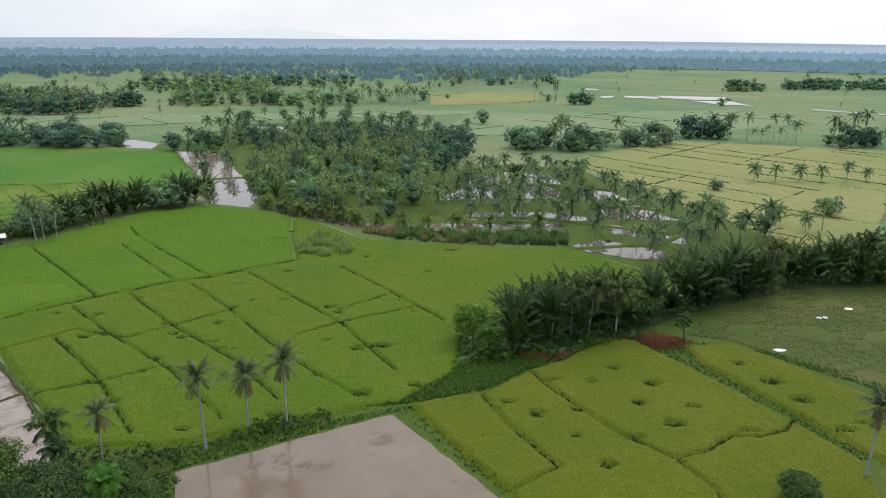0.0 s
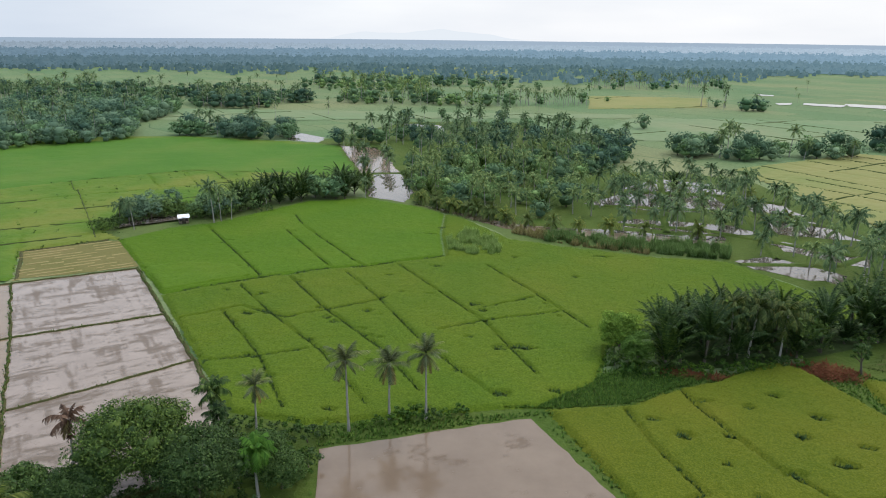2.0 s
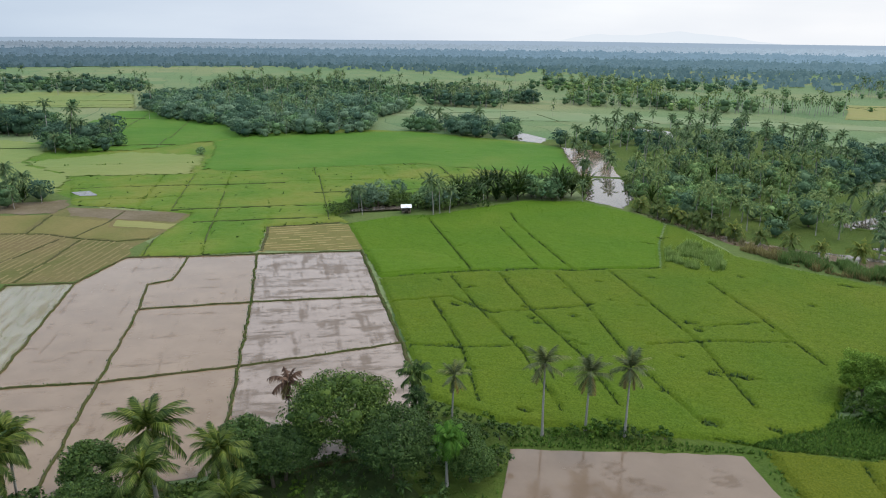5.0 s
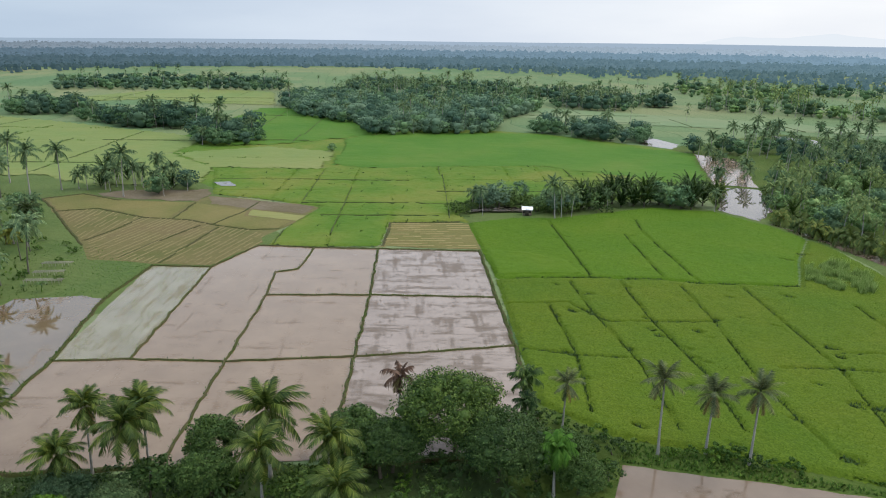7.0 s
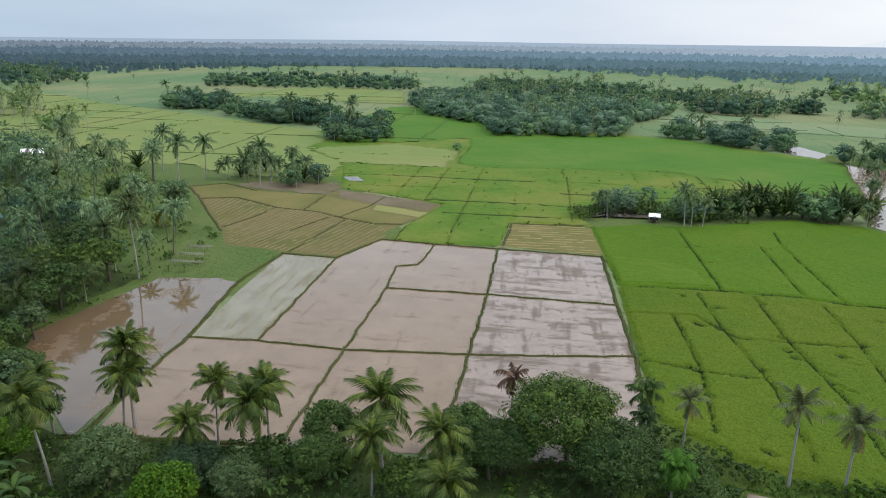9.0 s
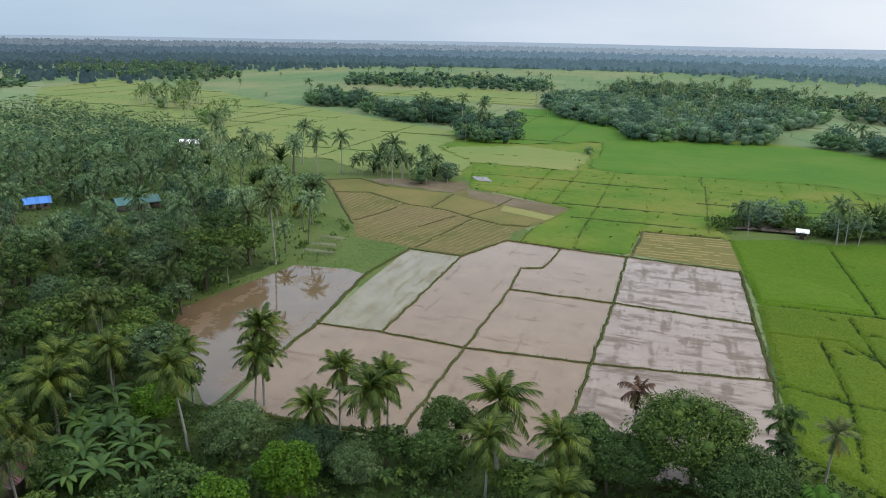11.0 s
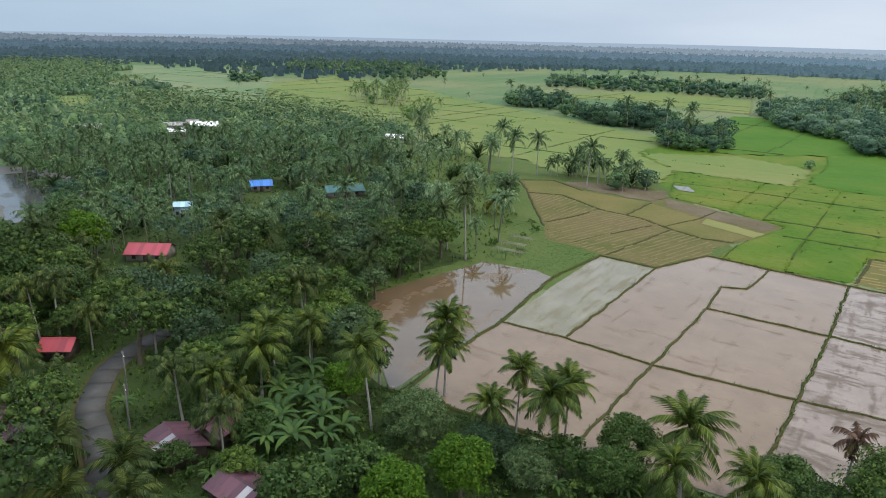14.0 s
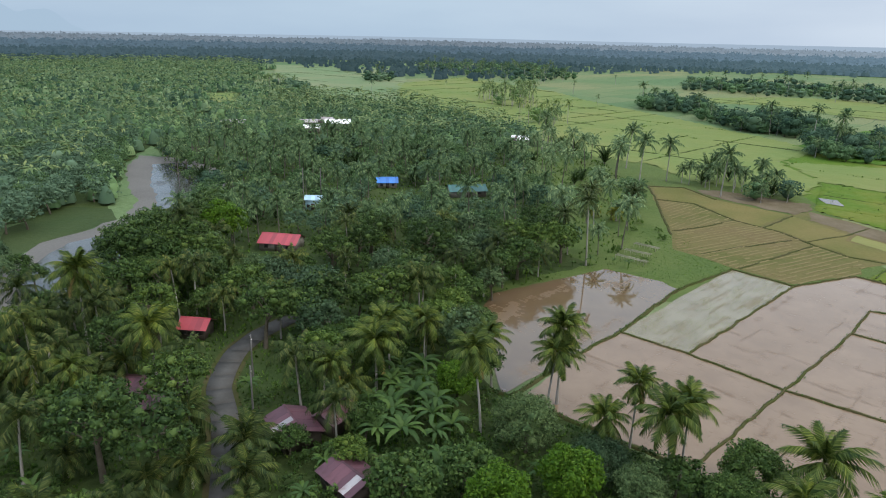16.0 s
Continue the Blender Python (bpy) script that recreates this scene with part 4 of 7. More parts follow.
def plot_lines(poly, turn, du, dv, seed):
    """Bund lines that part a field into uneven plots."""
    r, p = np.random.RandomState(seed), np.asarray(poly, float)
    u = np.array([math.cos(turn), math.sin(turn)])
    v = np.array([-u[1], u[0]])
    c, out = p.mean(0), []
    reach = np.abs(p - c).max() * 1.5
    for a, b, d in ((u, v, du), (v, u, dv)):
        at = -reach
        while at < reach:
            start = -reach
            while start < reach:
                end = start + r.uniform(1.5, 4) * (dv if d == du else du)
                if r.uniform() < 0.8:
                    mid = c + b * (at + r.uniform(-0.06, 0.06) * d)
                    out.append([mid + a * start, mid + a * (start + end) / 2 + b * r.uniform(-1, 1), mid + a * end])
                start = end
            at += d * r.uniform(0.6, 1.4)
    return out


far_weeds, far_bunds = Geo(), Geo()
for k, (kind, poly, label) in enumerate(FIELDS):
    if kind.startswith("rice"):
        far = np.hypot(*np.mean(poly, 0))
        step = 0.9 if far < 260 else 1.3 if far < 330 else 2.4
        parting = plot_lines(poly, 0.75, 26 if far < 330 else 60, 15 if far < 330 else 34, 400 + k)
        crop("rice_field", poly, M[kind], 0.45 + 0.01 * k if far < 330 else 0.2 + 0.01 * k, label, parting, (), step, 0.5 * step, 40 + k, 0.13)
        for line in parting:
            p = np.asarray(line, float)
            n = int(np.hypot(*(p[2] - p[0])) * (3.0 if far < 330 else 0.8))
            q = p[0] + (p[2] - p[0]) * rs.uniform(0, 1, n)[:, None] + rs.normal(0, 0.25, (n, 2))
            q = q[inside(poly, q)]
            q = q[waves(q, 24, 13, 2) > -0.1]
            if len(q) and k in (1, 4, 5):
                blades(far_weeds, q, np.full(len(q), 0.15), 0.4 if far < 330 else 0.6, 0.13 if far < 330 else 0.3, rs, 0.8, 2)
            inner = p[0] + (p[2] - p[0]) * np.linspace(0, 1, 30)[:, None]
            inner = inner[inside(poly, inner)]
            if len(inner) > 4 and k != 0 and rs.uniform() < 0.6:
                ridge(far_bunds, [inner[0], inner[len(inner) // 2], inner[-1]], 0.45 if far < 330 else 0.75, 0.55 + 0.01 * k if far < 330 else 0.38 + 0.01 * k, rs, 5.0)
    else:
        sheet("field", poly, 0.03 + 0.004 * k, M[kind], label, "field", 9, 1.2, 30 + k)
tagged(new("bund", far_bunds.mesh("bund", M["far_bund"])), "low grassy bunds between far rice plots", "bund", kind="structure")
tagged(new("bund_weeds", far_weeds.mesh("bund_weeds", M["weed"])), "dark weeds along the bunds between far rice plots", "weeds", kind="stuff")
crop("rice_field", STRIP, M["rice_lush"], 0.75, "bright green strip of taller rice beside the flooded paddies", (), (), 0.7, 0.4, 12)
sheet("field", [(-521, -150), (-526, -130), (-606, -146), (-600, -172)], 0.3, M["rice_gold"], "small yellow rice field among the woods", "field", 9, 2, 69)
for k, poly in enumerate(([(175.2, 693.4), (204.9, 681.6), (195.2, 656.6), (168.9, 673.9)],
                           [(208.6, 694.4), (269.8, 683.7), (261.1, 649.0), (229.8, 653.0), (203.9, 669.7)],
                           [(221.0, 640.6), (256.8, 637.8), (259.7, 596.1), (235.2, 604.6)],
                           [(149.5, 681.7), (164.3, 691.0), (160.5, 672.1), (146.6, 663.3)],
                           [(154.5, 788.2), (168.7, 783.5), (163.5, 766.7), (152.5, 771.9)],
                           [(290, 566), (298, 571), (404, 466), (400, 462)])):
    sheet("water", poly, 0.34 + 0.004 * k, M["fish_water"], "far flooded paddy shining white", "flooded paddy", 8, 1.5, 170 + k)
sheet("water", [(-234, 141), (-231, 146), (-222, 143), (-226, 139)], 0.6, M["fish_water"], "small pool among rice", "pond", 2, 0.3, 72)

# straw rows on the stubble
STUBBLE_BUNDS = [
    [(-204.0, 98.8), (-192.1, 106.4), (-181.8, 108.5), (-169.0, 112.4), (-163.5, 119.0)], [(-191.4, 76.1), (-195.7, 85.6), (-204.0, 98.8)],
    [(-169.8, 75.8), (-175.5, 86.7), (-183.2, 105.4)], [(-158.6, 80.0), (-167.4, 92.9), (-177.8, 108.1)], [(-230.8, 83.5), (-225.1, 94.5), (-204.0, 98.8)],
    [(-195.9, 103.6), (-210.4, 119.8)], [(-181.8, 108.5), (-188.8, 124.2), (-196.5, 134.9)], [(-252.5, 88.0), (-249.8, 100.6), (-231.4, 104.5)],
    [(-129.4, 126.9), (-138.8, 138.3), (-145.1, 145.5), (-131, 160.6)], [(-187.0, 73.9), (-207.6, 78.5), (-232.4, 84.2), (-252.5, 88)],
]
for line in STUBBLE_BUNDS:
    gb = Geo()
    pts = ridge(gb, line, 0.75, 0.22, rs, 1.2)
    many = np.repeat(pts, 2, 0) + rs.normal(0, 0.25, (len(pts) * 2, 2))
    blades(gb, many, np.full(len(many), 0.1), 0.25, 0.08, rs, 0.7, 2)
    tagged(new("bund", gb.mesh("bund", M["bund"])), "low weedy bund between harvested plots", "bund", kind="structure")
ROWS_A = [(-191.4, 76.5), (-195.5, 85.6), (-203.5, 98.4), (-192.1, 105.8), (-181.8, 108.0), (-169.0, 111.9), (-160, 112), (-154.6, 106), (-148, 88.5), (-159, 80), (-174.5, 71)]
ROWS_B = [(-229, 84.5), (-224.5, 93.5), (-204.5, 98), (-196.5, 85.6), (-192, 76)]
for poly, way, gap, n_rows, seed in ((ROWS_A, 2.06, 1.75, 60, 4), (ROWS_B, 2.3, 1.9, 40, 6), (FIELDS[3][1], 0.78, 2.3, 24, 5)):
    g, r = Geo(), np.random.RandomState(seed)
    u = np.array([math.cos(way), math.sin(way)])
    v = np.array([-u[1], u[0]])
    c = np.mean(poly, 0)
    for k in range(-n_rows // 2, n_rows // 2):
        s = np.arange(-70, 70, 1.6)
        line = c + v * (k * gap + r.uniform(-0.2, 0.2)) + s[:, None] * u
        ok = inside(poly, line) & (waves(line, 14, seed + 100 + k, 2) > -0.25)
        for a in line[ok]:
            w = r.uniform(0.15, 0.34)
            p0, p1 = a - u * 0.9 + v * r.uniform(-0.12, 0.12), a + u * 0.9 + v * r.uniform(-0.12, 0.12)
            q = np.array([[*(p0 - v * w), 0.1], [*(p1 - v * w), 0.1], [*(p1 + v * w * 0.2), 0.24], [*(p0 + v * w * 0.2), 0.24], [*(p1 + v * w), 0.1], [*(p0 + v * w), 0.1]])
            g.add(q, np.array([(0, 1, 2, 3), (3, 2, 4, 5)]))
    tagged(new("straw_rows", g.mesh("straw_rows", M["straw" if seed == 5 else "stubble_pale"])), "rows of cut straw drying on the stubble", "straw", kind="stuff")
sheet("field", [(-234, 106), (-212, 121), (-217, 129), (-226, 134), (-246, 112), (-246, 103)], 0.105, M["bare_earth"], "brown cut ground under the palm clump", "ground", 2, 0.8, 305)
sheet("field", [(-188.7, 127.0), (-170.8, 133.5), (-167.5, 127.8), (-183.7, 121.9)], 0.09, M["rice_golden"], "small uncut golden rice plot", "field", 2, 0.4, 301)
sheet("field", [(-216, 128), (-203.2, 134), (-177.6, 144), (-172.9, 135.2), (-189.2, 127.9), (-205.4, 122.6)], 0.085, M["bare_earth"], "bare pale brown earth strip beside the stubble", "field", 2, 0.5, 302)
sheet("field", [(-195.4, 104.4), (-191.5, 107.4), (-182, 109.6), (-170, 113.4), (-164.5, 119.5), (-168, 126.6), (-184, 121), (-189, 125), (-209.5, 119.6)], 0.095, M["stubble_gold"], "yellow stubble plot", "field", 2, 0.5, 303)
sheet("field", [(-250, 89), (-248.5, 99.8), (-231.4, 103.8), (-212, 119), (-197, 103), (-204.5, 99.5), (-225.3, 95.2), (-231.5, 85)], 0.1, M["stubble_gold"], "yellow-green stubble plot", "field", 2, 0.5, 304)


# ---- water beyond the fields, river, road ----
FISHPONDS = [(-7, 253), (8, 285), (28, 298), (51, 288), (70, 240), (81, 207), (64, 183), (56, 170), (36, 180), (37, 204), (-1, 207)]
sheet("ground", [(-62, 229), (-40, 214), (-23, 203), (-7, 200), (36, 196), (33, 182), (50, 163), (62, 165), (95, 190), (84, 225), (57, 300), (30, 312), (4, 300), (16, 397), (-62, 470), (-127, 452), (-150, 352), (-136, 338), (-98, 268), (-80, 229)], 0.028, M["grass"], "weedy ground under palms around the fishponds", "ground", 5, 1.2, 80)
for k, pond in enumerate(([(37, 181), (40, 187), (47, 188), (60, 178), (56, 171)], [(48, 203), (52, 206), (71, 193), (67, 186), (50, 196)], [(2, 213), (12, 222), (40, 222), (48, 212), (30, 209)], [(-4, 240), (10, 262), (40, 262), (44, 240), (20, 234)], [(8, 268), (22, 292), (44, 286), (46, 268)], [(52, 214), (50, 236), (66, 232), (74, 212)], [(50, 242), (50, 266), (60, 258), (66, 240)], [(-12, 204.5), (-4, 206.5), (34, 206), (34, 203)])):
    sheet("water", pond, 0.05 + 0.003 * k, M["fish_water"], "shallow fishpond mirroring the pale sky", "fishpond", 3, 0.7, 181 + k)
for k, pond in enumerate(([(34.8, 183.8), (44.1, 189.6), (52.9, 182.1), (58.7, 174.7), (50.1, 171.6), (39.1, 178.2)],
                         [(46.9, 203.0), (55.1, 203.2), (71.0, 195.5), (67.9, 187.4), (59.2, 193.4)],
                         [(23.9, 206.3), (36.2, 207.3), (36.4, 203.4), (24.3, 201.8)])):
    sheet("water", pond, 0.1 + 0.004 * k, M["fish_water"], "bright fishpond strip beside the reeds", "fishpond", 2, 0.4, 195 + k)
sheet("water", [(-92, 269), (-80.4, 275), (-65.6, 241.5), (-64.6, 226), (-79.3, 231)], 0.06, M["fish_water"], "bright fishpond beside the palm wood", "fishpond", 3, 0.6, 82)
sheet("water", [(-131.5, 340), (-97.1, 273), (-82, 278), (-100, 318), (-112, 340)], 0.07, M["brown_water"], "muddy shallow pond strip", "fishpond", 3, 0.6, 83)
sheet("water", [(-181, 386), (-166, 352), (-146, 348), (-150, 366)], 0.08, M["fish_water"], "shining pond behind the hedge", "fishpond", 3, 0.8, 84)
sheet("water", [(-126, 441), (-108, 405), (-92, 412), (-101, 438)], 0.09, M["fish_water"], "small shining pond in the palm wood", "fishpond", 3, 0.8, 85)
sheet("water", [(-61, 224.7), (-24.8, 206), (-4.3, 205), (36, 202.6), (30, 196), (-5, 198), (-26, 200), (-41, 211)], 0.07, M["brown_water"], "narrow brown ditch along the rice field", "ditch", 2, 0.5, 86)
sheet("water", [(-137, 170), (-132, 176), (-122.5, 185), (-126, 190), (-137, 181)], 0.5, M["fish_water"], "small pool under the shrubs", "pond", 2, 0.4, 87)
for k, line in enumerate(([(0, 214), (30, 214), (66, 196), (77, 206)], [(2, 238), (36, 240), (72, 226)], [(8, 262), (40, 266), (62, 256)], [(20, 208), (24, 292)], [(46, 188), (48, 270)], [(36, 181), (60, 186), (78, 205)])):
    g = Geo()
    pts = ridge(g, line, 2.2, 0.5, rs, 1.5)
    tagged(new("bund", g.mesh("bund", M["grass"], True)), "grassy bund between fishponds", "bund", kind="structure")

sheet("ground", [(-120, -100), (-168, -97), (-186, -104), (-210, -97), (-208, -86), (-196, -80), (-186, -82), (-173, -87), (-150, -90), (-120, -90)], 0.022, M["bank_grass"], "smooth green river bank meadow", "river bank", 4, 0.8, 90)
sheet("ground", [(-128, -60), (-156, -62), (-190, -57), (-226, -58), (-262, -66), (-292, -88), (-300, -112), (-276, -108), (-245, -96), (-222, -84), (-200, -78), (-186, -82), (-173, -88), (-150, -88), (-130, -80)], 0.030, M["gravel"], "grey gravel shore of the river", "river bank", 4, 1.0, 91)
sheet("water", [(-130, -62), (-156, -65), (-188, -60), (-224, -62), (-258, -69), (-284, -90), (-280, -100), (-262, -94), (-238, -85), (-216, -75), (-190, -69), (-173, -81), (-152, -82), (-132, -74)], 0.060, M["river_water"], "shallow grey river with ripples between gravel bars", "river", 4, 0.8, 92)

ROAD = [(-60, -16), (-72, -16.8), (-80, -18.6), (-91.8, -22), (-99.7, -25.1), (-105.1, -25.6), (-112, -25.6), (-119, -23.6), (-126, -19.5), (-134, -13), (-144, -6), (-160, 0)]
HOUSES_AT = [(-118.4, -34.5, 5), (-170, -29, 12.5), (-86, -9.5, 6), (-74.5, -2.2, 5), (-97, -36, 5), (-91.5, -31, 4), (-230, 20.5, 9), (-243, -6.3, 7), (-211, -27, 5), (-395, -45, 16), (-346, 54, 8), (-240, 2, 5)]


# ---- plants ----
def frond(g, m, length, rise, bend, n, leaf, width, hang, r, rib=0.05, curl=1.25, fwd=0.5):
    """A feather leaf: an arching midrib with leaflets on both sides."""
    s = np.linspace(0, 1, 7)
    ang = rise - bend * s ** curl
    px = np.r_[0, np.cumsum(np.cos(ang[:-1]))] * length / 6
    pz = np.r_[0, np.cumsum(np.sin(ang[:-1]))] * length / 6
    w = rib * (1.1 - s)
    mid = np.stack([px, 0 * px, pz], -1)
    v = np.concatenate([mid + np.c_[0 * w, w, 0 * w], mid - np.c_[0 * w, w, 0 * w]])
    k = np.arange(6)
    quads = np.stack([k, k + 7, k + 8, k + 1], -1)
    t = np.linspace(0.14, 1.0, n) + r.uniform(-0.01, 0.01, n)
    base = np.stack([np.interp(t, s, px), 0 * t, np.interp(t, s, pz)], -1)
    a = np.interp(t, s, ang)
    tan = np.stack([np.cos(a), 0 * a, np.sin(a)], -1)
    size = leaf * np.clip(np.sin(np.pi * (0.12 + 0.8 * t)), 0.25, 1) ** 0.7
    tris = []
    for side in (-1, 1):
        d = fwd * tan + np.array([0, side * math.sqrt(1 - min(fwd, 0.95) ** 2), 0])
        sz = (size * r.uniform(0.8, 1.15, n))[:, None]
        tip = base + d * sz + np.array([0, 0, -1.0]) * sz * (hang * r.uniform(0.6, 1.4, n))[:, None]
        tris.append(np.stack([base - tan * width / 2, base + tan * width / 2, tip], 1).reshape(-1, 3))
    tv = np.concatenate(tris)
    allv = np.concatenate([v, tv])
    allv = np.c_[allv, np.ones(len(allv))] @ np.array(m).T
    return g.add(allv[:, :3], [quads, np.arange(14, 14 + len(tv)).reshape(-1, 3)])


def spin(a, tip=0.0):
    return Matrix.Rotation(a, 4, "Z") @ Matrix.Rotation(tip, 4, "X")


def lean_spine(h, lean, r, n=9):
    """An uneven, slightly bent stem."""
    s = np.linspace(0, 1, n)
    a = r.uniform(0, 2 * np.pi)
    off = lean * (s ** 1.7)
    return np.stack([np.cos(a) * off + 0.05 * np.sin(5 * s + a), np.sin(a) * off, h * s - 0.1 * (1 - s)], -1)


KINDS = {}


def kind_root(key, name, label, category, group):
    root = tagged(new(name), label, category, group)
    KINDS[key] = [root, 0]
    return root


def put(key, x, y, rot=None, size=1.0, z=0.0, r=random):
    """Sets one more plant or thing of that kind at a place; the first is the built one itself."""
    root, n = KINDS[key]
    m = Matrix.Translation((x, y, z)) @ Matrix.Rotation(r.uniform(0, 6.28) if rot is None else rot, 4, "Z") @ Matrix.Scale(size, 4)
    KINDS[key][1] += 1
    if n == 0:
        root.matrix_basis = m
        return root
    keep = root.matrix_basis.copy()
    root.matrix_basis = Matrix()
    ob = copy_thing(root, m)
    root.matrix_basis = keep
    return ob


def palm_trunk(h, lean, r, base=0.2, top=0.12, sides=7):
    g = Geo()
    spine = lean_spine(h, lean, r)
    rad = np.interp(np.linspace(0, 1, 9), [0, 0.1, 0.4, 1], [base * 1.3, base, base * 0.75, top])
    tube(g, spine, rad, sides)
    return g, spine[-1]


def frond_set(n, r):
    """Turn, rise and bend of each frond of a palm's crown, from the upright young ones to the hanging old ones."""
    out = []
    for k in range(n):
        u = (k + 0.5) / n
        bend = np.interp(u, [0, 0.3, 0.6, 1.0], [0.9, 1.6, 1.7, 0.75])
        out.append((k * 2.39996 + r.uniform(-0.2, 0.2), np.interp(u, [0, 0.3, 0.7, 1.0], [1.5, 1.0, 0.25, -0.95]) + r.uniform(-0.16, 0.16), bend + r.uniform(-0.15, 0.2), u))
    return out


def coconut_palm(key, h, lean, seed, n=20, length=4.2, leaflets=17, split=False, label="tall slender coconut palm with a feathery green crown", leafmat="palm_leaf", dry=2, sides=7, nuts=True, group="coconut palms", droop=1.0, blade=0.23):
    r = np.random.RandomState(seed)
    root = kind_root(key, "coconut_palm", label, "palm tree", group)
    g, top = palm_trunk(h, lean, r, sides=sides)
    part("trunk", g.mesh("trunk", M["stem_grey" if key.startswith("palm_wood") else "palm_trunk"], True), root, "pale grey ringed trunk")
    at = Matrix.Translation(top)
    if split:
        shapes = []
        for k in range(4):
            shapes.append(frond(Geo(), Matrix(), length * (0.82, 1.0, 1.04, 0.9)[k], 0, (1.0, 1.6, 1.75, 0.85)[k] * droop, leaflets + 11, 0.9, blade, 0.85 * droop, r, 0.07).mesh("frond", M[leafmat]))
        for a, rise, bend, u in frond_set(n, r):
            me = shapes[min(3, int(u * 4))]
            part("frond", me, root, "", at @ spin(a, r.uniform(-0.2, 0.2)) @ Matrix.Rotation(-rise, 4, "Y") @ Matrix.Scale(r.uniform(0.85, 1.08), 4))
    else:
        g = Geo()
        for a, rise, bend, u in frond_set(n, r):
            frond(g, at @ spin(a, r.uniform(-0.2, 0.2)), length * r.uniform(0.85, 1.08) * (0.82 if u < 0.2 else 1.0), rise, bend, leaflets, 0.9, 0.27 * 17 / leaflets, 0.85, r)
        part("crown", g.mesh("crown", M[leafmat]), root)
    if dry:
        g = Geo()
        for k in range(dry):
            frond(g, at @ spin(r.uniform(0, 6.28)), length * 0.85, -0.75, 0.75, leaflets, 0.6, 0.22, 0.6, r)
        part("dry_frond", g.mesh("dry_frond", M["palm_leaf_old"]), root, "hanging dry brown frond")
    if nuts:
        for k in range(5):
            a, d = r.uniform(0, 6.28), 0.32
            bm = bmesh.new()
            bmesh.ops.create_icosphere(bm, subdivisions=1, radius=0.17)
            me = bpy.data.meshes.new("coconut")
            bm.to_mesh(me)
            bm.free()
            me.materials.append(M["coconut"])
            part("coconut", me, root, "", at @ Matrix.Translation((d * math.cos(a), d * math.sin(a), -0.32 - 0.1 * (k % 2))) @ Matrix.Diagonal((1, 1, 1.25, 1)))
    return root


def leaf_cloud(g, centre, radii, n, leaf, r, flat=0.75):
    """Leaves on and in one clump of a crown."""
    d = r.normal(0, 1, (n, 3))
    d /= np.linalg.norm(d, axis=1)[:, None]
    d[:, 2] = np.abs(d[:, 2]) * r.choice([1, 1, 1, -0.7], n)
    p = np.asarray(centre) + d * np.asarray(radii) * (r.uniform(0.5, 1.12, n) ** 0.6)[:, None]
    nor = d * flat + r.normal(0, 0.55, (n, 3)) + [0, 0, 0.35]
    nor /= np.linalg.norm(nor, axis=1)[:, None]
    u = np.cross(nor, r.normal(0, 1, (n, 3)))
    u /= np.linalg.norm(u, axis=1)[:, None] + 1e-9
    w = np.cross(nor, u)
    sz = (leaf * r.uniform(0.6, 1.45, n))[:, None]
    v = np.stack([p - u * sz - nor * sz * 0.15, p + u * sz * 0.65 + w * sz * 0.6, p + u * sz * 0.65 - w * sz * 0.6], 1)
    return g.add(v.reshape(-1, 3), np.arange(3 * n).reshape(-1, 3))


GOLDEN = (1 + 5 ** 0.5) / 2
BALL = np.array([(a, b, c) for a, b in ((1, GOLDEN), (1, -GOLDEN), (-1, GOLDEN), (-1, -GOLDEN)) for c in (0,)])
BALL = np.concatenate([BALL, BALL[:, [2, 0, 1]], BALL[:, [1, 2, 0]]]) / math.hypot(1, GOLDEN)
BALL_F = np.array([(i, j, k) if np.dot(np.cross(BALL[j] - BALL[i], BALL[k] - BALL[i]), BALL[i]) > 0 else (i, k, j)
                   for i in range(12) for j in range(i + 1, 12) for k in range(j + 1, 12)
                   if max(np.linalg.norm(BALL[i] - BALL[j]), np.linalg.norm(BALL[j] - BALL[k]), np.linalg.norm(BALL[i] - BALL[k])) < 1.1])


def leaf_core(g, centre, rad, r):
    """The dense inside of a clump of leaves."""
    turn = np.array(Matrix.Rotation(r.uniform(0, 1.5), 3, "Z"))
    return g.add(np.asarray(centre) + (BALL * r.uniform(0.75, 1.2, (12, 1))) @ turn * np.array([rad, rad, rad * 0.75]), BALL_F)


